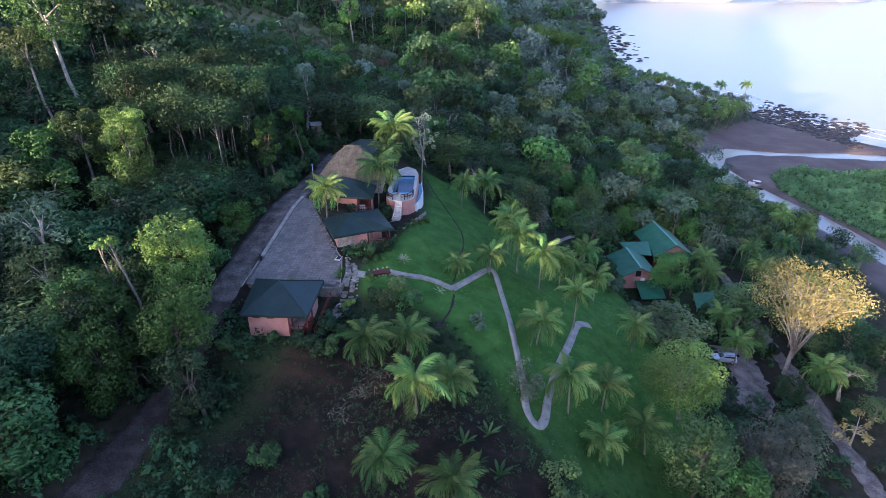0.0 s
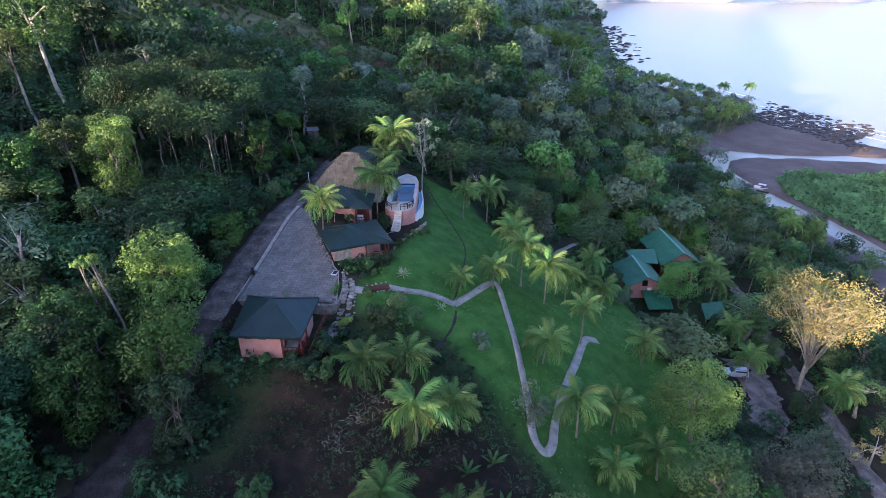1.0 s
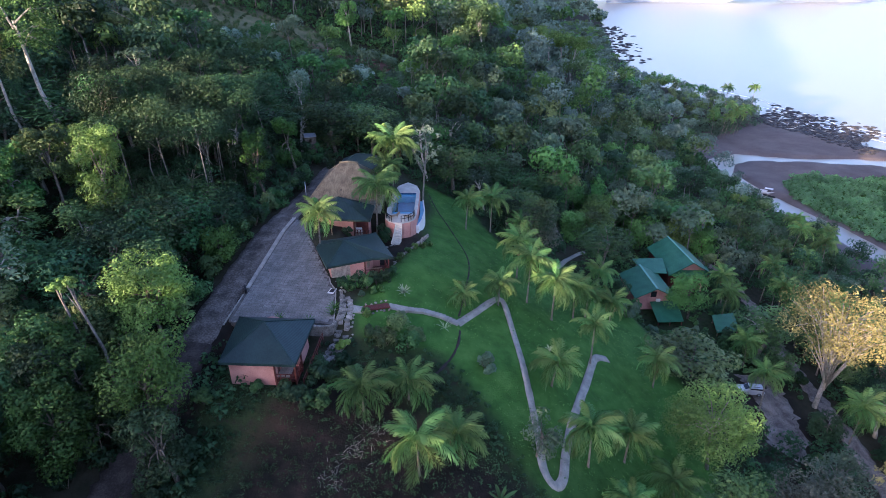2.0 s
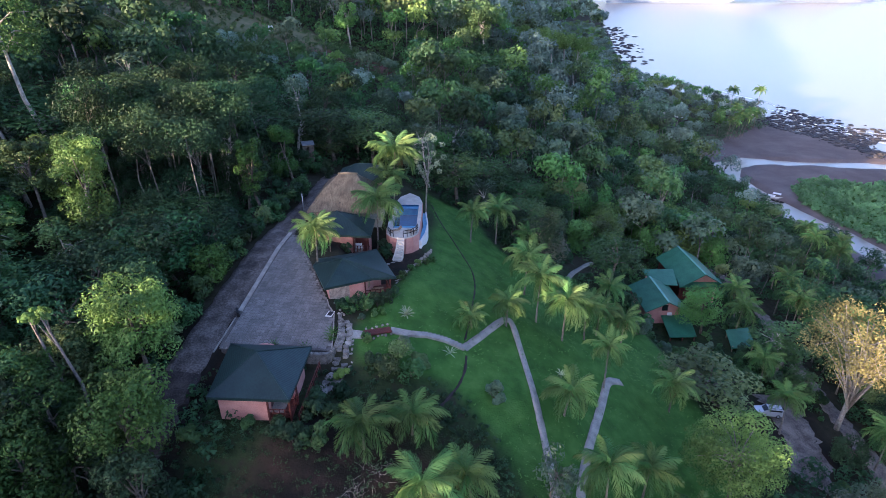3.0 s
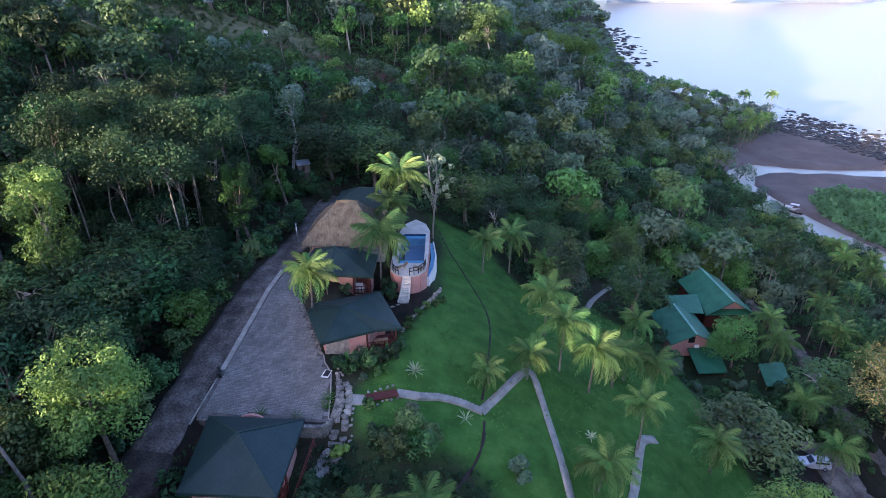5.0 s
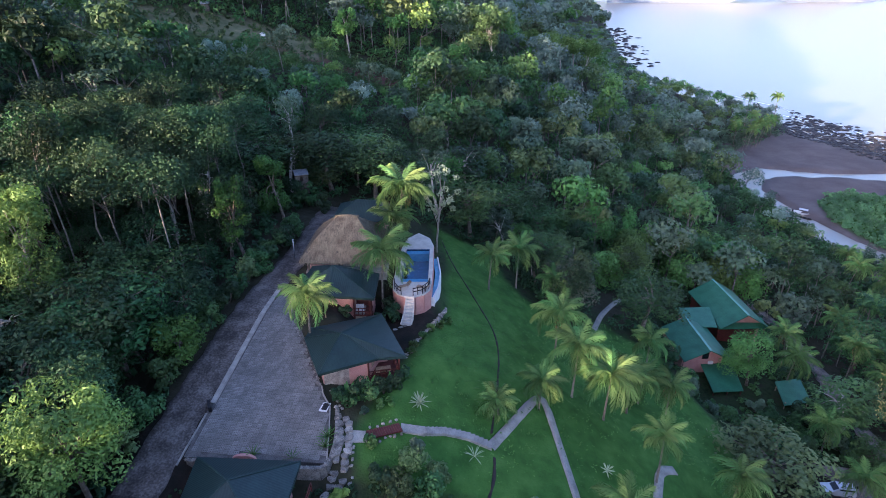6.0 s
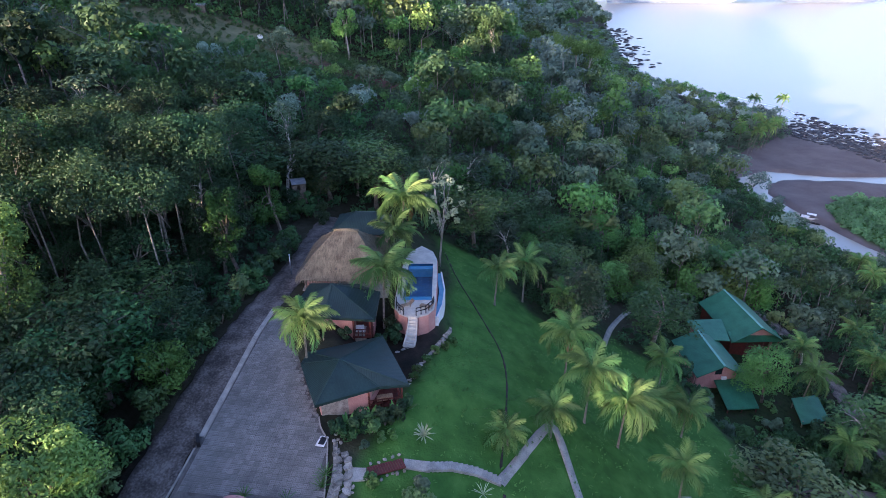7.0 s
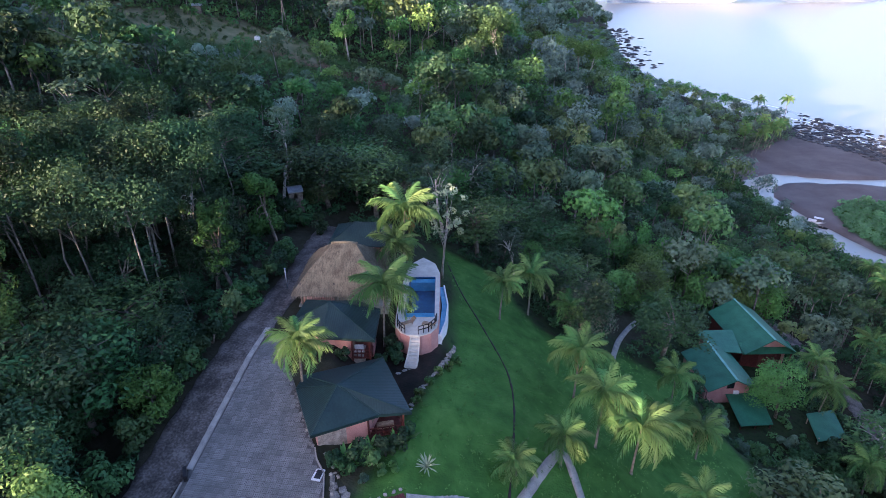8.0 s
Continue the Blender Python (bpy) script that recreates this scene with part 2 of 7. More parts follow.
COAST = ((-400, 700), (100, 330), (200, 255), (275, 216), (312, 196), (358, 188), (412, 180), (430, 170), (455, 160), (540, 170), (600, 178), (640, 188), (720, 206), (860, 236), (1050, 280), (1300, 335), (2000, 480), (6000, 1400))
RIVER = ((230, 236), (185, 244.5), (152, 248), (135, 253), (122, 246), (115.5, 232), (116, 216), (117.5, 203), (120.5, 186), (125, 171), (127, 156), (128, 142), (134, 110), (150, 60))
TERRACE = ((40, 36.2), (60, 37.9), (66, 39.0), (79, 41.4), (84, 41.6), (130, 42.0))


def smooth(a, b, v):
    q = np.clip((v - a) / (b - a), 0, 1)
    return q * q * (3 - 2 * q)


def along(points, v):
    return np.interp(v, [p[0] for p in points], [p[1] for p in points])


def line_gap(points, x, y):
    """Distance from (x, y) to a line of points."""
    best = np.full(np.shape(x), 1e9)
    for (ax, ay), (bx, by) in zip(points, points[1:]):
        dx, dy = bx - ax, by - ay
        q = np.clip(((x - ax) * dx + (y - ay) * dy) / (dx * dx + dy * dy), 0, 1)
        best = np.minimum(best, np.hypot(x - ax - q * dx, y - ay - q * dy))
    return best


def land(x, y):
    """Height of the ground at arrays x, y."""
    x, y = np.asarray(x, float), np.asarray(y, float)
    keys = sorted(SECTIONS)
    rows = [np.interp(x, SECTION_X, SECTIONS[k]) for k in keys]
    z = rows[0].copy()
    for (k0, r0), (k1, r1) in zip(zip(keys, rows), zip(keys[1:], rows[1:])):
        z = np.where(y >= k0, r0 + (r1 - r0) * np.clip((y - k0) / (k1 - k0), 0, 1), z)
    z = z + np.where(x < -150, np.clip((-150 - x) * -0.12, -60, 0), 0)
    # the shore, the flats and the river mouth
    coast = along(COAST, y)
    flat = 0.9 + 0.4 * np.sin(x * 0.11) * np.cos(y * 0.09)
    spit = y - 258 - 0.85 * (x - 112)
    mouth = smooth(100, 116, x) * (1 - smooth(2, 26, spit)) * smooth(60, 130, y)
    z = z * (1 - mouth) + flat * mouth
    shore = smooth(-45, 6, x - coast) * smooth(330, 420, y) + smooth(-26, 2, x - coast) * (1 - smooth(330, 420, y))
    z = z * (1 - shore) - 1.2 * shore
    gap = line_gap(RIVER, x, y)
    wide = 4.0 - 1.2 * smooth(128, 150, x) * smooth(225, 240, y) - 0.8 * (1 - smooth(172, 200, y))
    z = z - 3.0 * (1 - smooth(wide - 1.5, wide + 2.5, gap)) * mouth
    # the pad of the front cabin
    pad = smooth(-27, -24.4, x) * (1 - smooth(-14.0, -10.5, x)) * smooth(47.5, 51.8, y) * (1 - smooth(60, 61, y))
    z = z * (1 - pad) + np.maximum(z, 36.1) * pad
    # the shelf of the green-roofed house
    shelf = smooth(33.5, 38.5, x) * (1 - smooth(58, 62, x)) * smooth(87, 94, y) * (1 - smooth(127, 132, y))
    z = z * (1 - shelf) + np.minimum(z, 12.4) * shelf
    # the levelled terrace of the lodge and its track
    foot = 46 + 14 * smooth(-26, -24.4, x)
    inside = smooth(-33, -29, x) * (1 - smooth(-12.5, -8.5, x)) * smooth(0, 2 + 12 * (1 - smooth(-26, -24.4, x)), y - foot) * (1 - smooth(104, 112, y))
    z = z * (1 - inside) + along(TERRACE, y) * inside
    yard = smooth(-15, -12, x) * (1 - smooth(-6.5 + 0.22 * (y - 76), -4.5 + 0.22 * (y - 76), x)) * smooth(66, 70, y) * (1 - smooth(84, 90, y))
    z = z * (1 - yard) + 38.7 * yard
    return z


# ---- building helpers ----
def grid_mesh(name, verts, faces):
    """A mesh from numpy arrays: verts (n, 3), faces (m, 3 or 4)."""
    me = bpy.data.meshes.new(name)
    verts, faces = np.asarray(verts, np.float32), np.asarray(faces, np.int32)
    k = faces.shape[1]
    me.vertices.add(len(verts))
    me.vertices.foreach_set("co", verts.ravel())
    me.loops.add(faces.size)
    me.loops.foreach_set("vertex_index", faces.ravel())
    me.polygons.add(len(faces))
    me.polygons.foreach_set("loop_start", np.arange(0, faces.size, k, dtype=np.int32))
    me.update(calc_edges=True)
    return me


def mesh_of(name, bm, mat, smooth_faces=False):
    me = bpy.data.meshes.new(name)
    bmesh.ops.recalc_face_normals(bm, faces=bm.faces)
    if smooth_faces:
        for f in bm.faces:
            f.smooth = True
    bm.to_mesh(me)
    bm.free()
    me.materials.append(mat)
    return me


def part(name, bm, mat, parent, label="", smooth_faces=False):
    ob = new(name, mesh_of(name, bm, mat, smooth_faces) if isinstance(bm, bmesh.types.BMesh) else bm)
    ob.parent = parent
    return tagged(ob, label)


def thing(name, label, category, group="", kind="", at=None):
    ob = new(name)
    ob.empty_display_size = 0.3
    if at is not None:
        ob.matrix_basis = at
    return tagged(ob, label, category, group, kind)


def box(bm, centre, size, turn=0.0, bevel=0.0):
    made = bmesh.ops.create_cube(bm, size=1, matrix=pose(*centre, 0, 0, turn) @ Matrix.Diagonal((*size, 1)))
    if bevel:
        edges = list({e for v in made["verts"] for e in v.link_edges})
        bmesh.ops.bevel(bm, geom=edges, offset=bevel, segments=1, affect="EDGES")
    return bm


def beam(bm, a, b, w, h):
    """A bar of section w x h from a to b."""
    a, b = Vector(a), Vector(b)
    d = b - a
    up = Vector((0, 0, 1)) if abs(d.normalized().z) < 0.95 else Vector((0, 1, 0))
    side = d.cross(up).normalized() * w / 2
    top = side.cross(d).normalized() * h / 2
    v = [bm.verts.new(p + s * side + q * top) for p in (a, b) for s, q in ((-1, -1), (1, -1), (1, 1), (-1, 1))]
    for f in ((0, 1, 2, 3), (7, 6, 5, 4), (0, 4, 5, 1), (1, 5, 6, 2), (2, 6, 7, 3), (3, 7, 4, 0)):
        bm.faces.new([v[i] for i in f])
    return bm


def tube(bm, path, radii, sides=6):
    """A round bar along a path, with a radius at each point."""
    rings = []
    for i, p in enumerate(path):
        p = Vector(p)
        d = (Vector(path[min(i + 1, len(path) - 1)]) - Vector(path[max(i - 1, 0)])).normalized()
        side = d.orthogonal().normalized() if i == 0 else (side - d * side.dot(d)).normalized()
        other = d.cross(side)
        rings.append([bm.verts.new(p + radii[i] * (math.cos(a) * side + math.sin(a) * other)) for a in (2 * math.pi * j / sides for j in range(sides))])
    for r0, r1 in zip(rings, rings[1:]):
        for j in range(sides):
            bm.faces.new((r0[j], r0[(j + 1) % sides], r1[(j + 1) % sides], r1[j])).smooth = True
    bm.faces.new(rings[0][::-1])
    bm.faces.new(rings[-1])
    return bm


def prism(bm, outline, z0, z1):
    """An upright block over an outline; z0 and z1 are numbers or functions of x, y."""
    low = [bm.verts.new((x, y, z0(x, y) if callable(z0) else z0)) for x, y in outline]
    top = [bm.verts.new((x, y, z1(x, y) if callable(z1) else z1)) for x, y in outline]
    bm.faces.new(low[::-1])
    bm.faces.new(top)
    for i in range(len(outline)):
        j = (i + 1) % len(outline)
        bm.faces.new((low[i], low[j], top[j], top[i]))
    return bm


BUILT = ((-31, 58), (-3, 60), (-1.5, 84), (-2, 104), (-31, 110))


def in_outline(outline, x, y):
    """Metres inside an outline (outside: negative)."""
    x, y = np.asarray(x, float), np.asarray(y, float)
    hit = np.zeros(np.shape(x), bool)
    for (ax, ay), (bx, by) in zip(outline, outline[1:] + outline[:1]):
        cross = (ay > y) != (by > y)
        hit ^= cross & (x < (bx - ax) * (y - ay) / (by - ay + 1e-12) + ax)
    gap = line_gap(outline + outline[:1], x, y)
    return np.where(hit, gap, -gap)


def ground_z(x, y):
    """Height of the ground sheet at one point, its small unevenness included."""
    z = float(land(x, y))
    return z + 0.35 * noise.noise((x * 0.12, y * 0.12, 0.0)) * (1 - float(smooth(-3, 2, in_outline(BUILT, x, y)))) * (1 if z > 1.8 else 0.15)


def wall_with_openings(a, b, z0, z1, thick, openings=()):
    """A wall from a to b (x, y), with rectangular openings (u0, u1, v0, v1) in metres along it and above its foot."""
    bm = bmesh.new()
    a, b = Vector((*a, 0)), Vector((*b, 0))
    run = (b - a).length
    d = (b - a) / run
    turn = math.degrees(math.atan2(d.y, d.x))
    us = sorted({0, run, *(u for o in openings for u in o[:2])})
    vs = sorted({0, z1 - z0, *(v for o in openings for v in o[2:])})
    for u0, u1 in zip(us, us[1:]):
        for v0, v1 in zip(vs, vs[1:]):
            if any(o[0] <= u0 and u1 <= o[1] and o[2] <= v0 and v1 <= o[3] for o in openings):
                continue
            c = a + d * (u0 + u1) / 2
            box(bm, (c.x, c.y, z0 + (v0 + v1) / 2), (u1 - u0, thick, v1 - v0), turn)
    bmesh.ops.remove_doubles(bm, verts=bm.verts, dist=0.001)
    seen = {}
    for f in bm.faces:
        seen.setdefault(tuple(round(q, 3) for q in f.calc_center_median()), []).append(f)
    bmesh.ops.delete(bm, geom=[f for fs in seen.values() if len(fs) > 1 for f in fs], context="FACES_ONLY")
    return bm


def roof_mesh(name, corners, tops, facets, mat, thick=0.14):
    """A roof shell: eave corners and ridge points (x, y, z), facets as index lists into corners + tops; uv in metres along and down each facet."""
    bm = bmesh.new()
    uv = bm.loops.layers.uv.new("uv")
    pts = [Vector(p) for p in (*corners, *tops)]
    for f in facets:
        vs = [bm.verts.new(pts[i]) for i in f]
        face = bm.faces.new(vs)
        face.normal_update()
        if face.normal.z < 0:
            face.normal_flip()
        u = Vector((0, 0, 1)).cross(face.normal)
        u = u.normalized() if u.length > 1e-4 else Vector((1, 0, 0))
        w = face.normal.cross(u)
        for l in face.loops:
            l[uv].uv = (l.vert.co.dot(u), l.vert.co.dot(w))
    bmesh.ops.remove_doubles(bm, verts=bm.verts, dist=0.001)
    done = bmesh.ops.extrude_face_region(bm, geom=bm.faces[:])
    for v in (g for g in done["geom"] if isinstance(g, bmesh.types.BMVert)):
        v.co.z -= thick
    return mesh_of(name, bm, mat)


def railing(parent, a, b, z0, z1, mat=None, height=0.95, step=1.2, bars=2):
    """Posts and rails between two points on a slope from z0 to z1."""
    mat = mat or M_WOOD_RED
    a, b = Vector((*a, z0)), Vector((*b, z1))
    n = max(1, round((b - a).length / step))
    for i in range(n + 1):
        p = a.lerp(b, i / n)
        part("post", box(bmesh.new(), (p.x, p.y, p.z + height / 2), (0.09, 0.09, height)), mat, parent)
    for k in range(bars):
        h = Vector((0, 0, height * (1 - 0.45 * k)))
        part("rail", beam(bmesh.new(), a + h, b + h, 0.07, 0.08), mat, parent)


def window(parent, a, b, u, z, w, h, out, mat_frame=None, proud=0.0):
    """A framed pane centred u metres along a wall from a to b; out is the wall's outward side (x, y)."""
    a, b = Vector((*a, 0)), Vector((*b, 0))
    d = (b - a).normalized()
    turn = math.degrees(math.atan2(d.y, d.x))
    c = a + d * u + Vector((*out, 0)) * 0.03
    bm = bmesh.new()
    for s in (-1, 1):
        box(bm, (c.x + d.x * s * w / 2, c.y + d.y * s * w / 2, z), (0.08, 0.16, h + 0.08), turn)
        box(bm, (c.x, c.y, z + s * h / 2), (w - 0.08, 0.155, 0.08), turn)
    box(bm, (c.x, c.y, z), (0.05, 0.1, h - 0.08), turn)
    frame_part = part("window", bm, mat_frame or M_WOOD_RED, parent, "dark wooden window frame")
    part("pane", box(bmesh.new(), (c.x + out[0] * (proud - 0.05), c.y + out[1] * (proud - 0.05), z), (w, 0.02, h), turn), M_GLASS, frame_part)


# ---- foliage makers ----
def leaf_quads(rng, at, out, length, wide):
    """Folded rhombic leaves at points, turned roughly outward."""
    n = len(at)
    normal = out * 0.85 + rng.normal(0, 0.38, (n, 3)) + (0, 0, 0.25)
    normal /= np.linalg.norm(normal, axis=1)[:, None]
    u = np.cross(normal, rng.normal(0, 1, (n, 3)))
    u /= np.linalg.norm(u, axis=1)[:, None] + 1e-9
    v = np.cross(normal, u)
    size = rng.uniform(0.65, 1.35, (n, 1))
    tip, side = u * length / 2 * size, v * wide / 2 * size
    fold = normal * length * 0.1 * size
    verts = np.stack([at - tip - fold, at + side + fold * 0.5, at + tip - fold, at - side + fold * 0.5], 1).reshape(-1, 3)
    return verts, np.arange(4 * n).reshape(-1, 4)


def crown_points(rng, radius, depth, clumps, n, ragged=0.35, tight=1.0):
    """Points and outward directions of a crown of uneven clumps, centred on the origin; also the clumps."""
    d = rng.normal(0, 1, (clumps, 3))
    d[:, 2] = rng.uniform(-0.95, 1.0, clumps) * np.linalg.norm(d[:, :2], axis=1) * 1.3
    d /= np.linalg.norm(d, axis=1)[:, None]
    centre = d * rng.uniform(0.45, 0.78, (clumps, 1)) * (radius, radius, depth)
    size = rng.uniform(0.26, 0.5, clumps) * radius * (1 + ragged * rng.normal(0, 0.4, clumps))
    size = np.clip(size, 0.16 * radius, 0.6 * radius) * tight
    pick = rng.choice(clumps, n, p=size ** 2 / np.sum(size ** 2))
    out = rng.normal(0, 1, (n, 3)) + (0, 0, 0.35)
    out /= np.linalg.norm(out, axis=1)[:, None]
    at = centre[pick] + out * (size[pick] * rng.uniform(0.55, 1.08, n) ** 0.6)[:, None] * (1, 1, 0.92)
    return at, out, centre, size


def tree_meshes(name, seed, height, radius, depth, leaf_mat, bark, clumps=36, leaves=2500, leaf=0.38, lean=0.06, trunk_r=0.22, tight=0.78, fork=0.35, tip_over=None, limbs=9):
    """Trunk-and-limbs mesh and crown mesh of one tree with its foot at the origin."""
    rng = np.random.default_rng(seed)
    top = np.array([rng.normal(0, lean) * height, rng.normal(0, lean) * height, height - depth])
    if tip_over:
        top[:2] = tip_over
    at, out, centre, size = crown_points(rng, radius, depth, clumps, leaves, tight=tight)
    verts, faces = leaf_quads(rng, at + top, out, leaf, leaf * 0.46)
    crown = grid_mesh(name + "_crown", verts, faces)
    crown.materials.append(leaf_mat)
    bm = bmesh.new()
    mid = top * 0.5 + np.array([rng.normal(0, 0.03) * height, rng.normal(0, 0.03) * height, 0])
    tube(bm, [(0, 0, -1.0), tuple(mid * 0.3), tuple(mid), tuple(top)], [trunk_r * 1.35, trunk_r * 1.05, trunk_r * 0.85, trunk_r * 0.55], 7)
    for i in np.argsort(-size)[:limbs]:
        tip = top + centre[i]
        start = mid + (top - mid) * rng.uniform(fork, 1.0)
        knee = start * 0.5 + tip * 0.5 + np.array([0, 0, 0.12 * depth])
        tube(bm, [tuple(start), tuple(knee), tuple(tip)], [trunk_r * 0.42, trunk_r * 0.28, trunk_r * 0.1], 5)
    return mesh_of(name + "_trunk", bm, bark), crown


def make_tree(label, meshes, m, group="forest trees", name="broadleaf_tree"):
    t = thing(name, label, "tree", group, at=m)
    part("trunk", meshes[0], None, t)
    part("crown", meshes[1], None, t)
    return t


def frond_mesh(name, seed, length, droop, leaflets, mat):
    """One arching palm frond along +x from the origin: a midrib and hanging leaflets."""
    rng = np.random.default_rng(seed)
    s = np.linspace(0, 1, 10)
    x = length * (s - (0.1 + 0.22 * droop) * s ** 2.4)
    z = length * (0.30 * s - (0.34 + 0.5 * droop) * s ** 2.2)
    bm = bmesh.new()
    tube(bm, [(float(a), 0, float(b)) for a, b in zip(x, z)], [0.045 * (1 - 0.85 * float(q)) for q in s], 3)
    for i in range(leaflets):
        q = 0.08 + 0.91 * i / (leaflets - 1)
        px, pz = np.interp(q, s, x), np.interp(q, s, z)
        size = length * 0.3 * math.sin(math.pi * min(1, 0.2 + q * 0.74)) ** 0.8 * rng.uniform(0.82, 1.1)
        for side in (-1, 1):
            hang = rng.uniform(0.34, 0.75) + 0.4 * q
            tip = Vector((px + size * rng.uniform(0.35, 0.7), side * size * 0.72, pz - size * hang))
            root = Vector((px, 0, pz))
            mid = root.lerp(tip, 0.45) + Vector((0, 0, size * 0.14))
            w = Vector((0.026 + 0.005 * length, 0, 0.015))
            v = [bm.verts.new(p) for p in (root - w * 0.5, root + w * 0.5, mid + w, tip, mid - w)]
            bm.faces.new(v)
    return mesh_of(name, bm, mat)


FRONDS = [frond_mesh("frond_mesh", 11, 3.5, 0.3, 34, M_FROND), frond_mesh("frond_mesh", 12, 3.9, 0.65, 34, M_FROND), frond_mesh("frond_mesh", 13, 3.7, 1.05, 34, M_FROND)]
FROND_DRY = frond_mesh("dry_frond_mesh", 14, 2.5, 1.25, 13, M_FROND_DRY)


def make_palm(label, seed, height, lean, m, dry=1, scale=1.0, group="coconut palms"):
    """A coconut palm: leaning ringed trunk, three tiers of fronds, hanging dry ones."""
    rng = random.Random(seed)
    t = thing("coconut_palm", label, "palm tree", group, at=m)
    path = [(lean * height * (q ** 1.7), 0, -0.6 + (height + 0.6) * q) for q in (0, 0.15, 0.35, 0.55, 0.75, 0.9, 1)]
    part("trunk", tube(bmesh.new(), path, [0.21, 0.14, 0.12, 0.11, 0.1, 0.1, 0.11], 7), M_BARK_PALM, t)
    top = path[-1]
    n = 22
    for i in range(n):
        tier = i / (n - 1)
        f = FRONDS[0 if tier < 0.3 else 1 if tier < 0.7 else 2]
        f_ob = part("frond", f, None, t)
        up = 66 - 84 * tier ** 0.85 + rng.uniform(-11, 11)
        f_ob.matrix_basis = pose(*top) @ pose(0, 0, 0, 0, 0, i * 137.5 + rng.uniform(-12, 12)) @ pose(0, 0, 0, rng.uniform(-20, 20), -up, 0) @ Matrix.Scale(scale * rng.uniform(0.85, 1.1), 4)
    for i in range(dry):
        f_ob = part("frond", FROND_DRY, None, t, "dry brown hanging frond")
        f_ob.matrix_basis = pose(*top) @ pose(0, 0, 0, 0, 0, rng.uniform(0, 360)) @ pose(0, 0, 0, 0, 38, 0) @ Matrix.Scale(scale, 4)
    return t


# ---- ground, water, roads ----
LAWN = ((-12, 63), (-10, 67), (-7.5, 73), (-5.5, 78.5), (-2.6, 84), (-2.6, 100), (-5, 114), (3, 112), (9, 100), (16, 97), (24, 107), (32, 100), (35, 84), (36, 66), (30, 46), (16, 42), (9, 46.5), (4.5, 53), (2.0, 58), (-0.5, 60.5), (-5, 60.5), (-10, 60.5))
TRACK = ((-20.6, 112), (-20.9, 103), (-21.7, 95), (-22.7, 89), (-23.9, 82), (-25.0, 76), (-26.5, 67), (-27.6, 58), (-28.8, 48), (-31, 38), (-34, 26), (-38, 10))
LANE = ((57, 40), (60, 55), (60.8, 64), (61.8, 78), (62.4, 88), (63.5, 97), (65, 104), (66.8, 113), (67.4, 122), (65.2, 136), (61, 150))
CLEARING = ((-78, 168), (-60, 176), (-42, 188), (-22, 196))


def spread(lo, hi, step, far_lo, far_hi, growth, fine_to):
    """Grid lines: even between lo and hi, slowly widening up to fine_to, then fast."""
    mid = list(np.arange(lo, hi + step / 2, step))
    left, right, s = [lo], [hi], step
    while left[-1] > far_lo:
        s *= growth
        left.append(max(far_lo, left[-1] - s))
    s = step
    while right[-1] < far_hi:
        s *= 1.016 if right[-1] < fine_to else 1.14
        right.append(min(far_hi, right[-1] + s))
    return np.array(left[:0:-1] + mid + right[1:])


gx, gy = spread(-70, 70, 1.0, -4900, 4900, 1.08, 215), spread(28, 122, 1.0, -4900, 4900, 1.08, 275)
X, Y = np.meshgrid(gx, gy)
Z = land(X, Y)
rough_z = np.array([[noise.noise((x * 0.12, y * 0.12, 0.0)) for x in gx] for y in gy])
built = smooth(-3, 2, in_outline(BUILT, X, Y))
Z = Z + 0.35 * rough_z * (1 - built) * np.where(Z > 1.8, 1, 0.15)
idx = np.arange(X.size).reshape(X.shape)
ground_me = grid_mesh("ground", np.stack([X, Y, Z], -1).reshape(-1, 3), np.stack([idx[:-1, :-1], idx[:-1, 1:], idx[1:, 1:], idx[1:, :-1]], -1).reshape(-1, 4))
ground_me.polygons.foreach_set("use_smooth", np.ones(len(ground_me.polygons), bool))
wobble = 2.2 * rough_z
lawn_w = smooth(-1.0, 1.0, in_outline(LAWN, X, Y) + 0.6 * wobble)
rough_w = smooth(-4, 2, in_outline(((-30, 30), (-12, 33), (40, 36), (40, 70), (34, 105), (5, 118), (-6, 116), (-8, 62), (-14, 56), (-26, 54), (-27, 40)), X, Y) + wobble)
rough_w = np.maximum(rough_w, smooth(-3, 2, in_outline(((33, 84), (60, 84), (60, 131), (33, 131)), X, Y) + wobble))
soil_w = np.maximum(smooth(-2.0, 2.5, in_outline(((-16, 30), (3, 36), (14, 38), (13, 43), (5, 47), (-3, 53), (-10, 56), (-20, 49), (-24, 40)), X, Y) + 1.6 * wobble), smooth(-2, 2, in_outline(((46, 72), (56, 70), (58, 84), (50, 84), (46, 80)), X, Y) + 0.6 * wobble))
for yard in (((-12, 69.5), (-7.6, 73.5), (-3.6, 82.5), (-4.5, 86), (-12, 86), (-17, 79), (-12, 78)), ((-32, 42), (-25, 44), (-23.2, 61), (-25, 66), (-30, 68))):
    soil_w = np.maximum(soil_w, smooth(-0.8, 0.8, in_outline(yard, X, Y) + 0.3 * wobble))
red_w = np.maximum(smooth(0, 3, 5 - line_gap(((-47, 188), (-30, 190), (-18, 194)), X, Y) + 2 * wobble), 0.35 * smooth(-1, 1.5, 1.6 - line_gap(((-20, 47), (-17, 49.4)), X, Y) + 0.5 * wobble))
sand_w = smooth(108, 114, X) * (1 - smooth(310, 350, Y)) * smooth(100, 130, Y) * (Z < 2.6)
meadow_w = smooth(-2, 4, 14 - line_gap(CLEARING, X, Y) + 2 * wobble)
lawn_w = np.maximum(lawn_w, 0.35 * meadow_w)
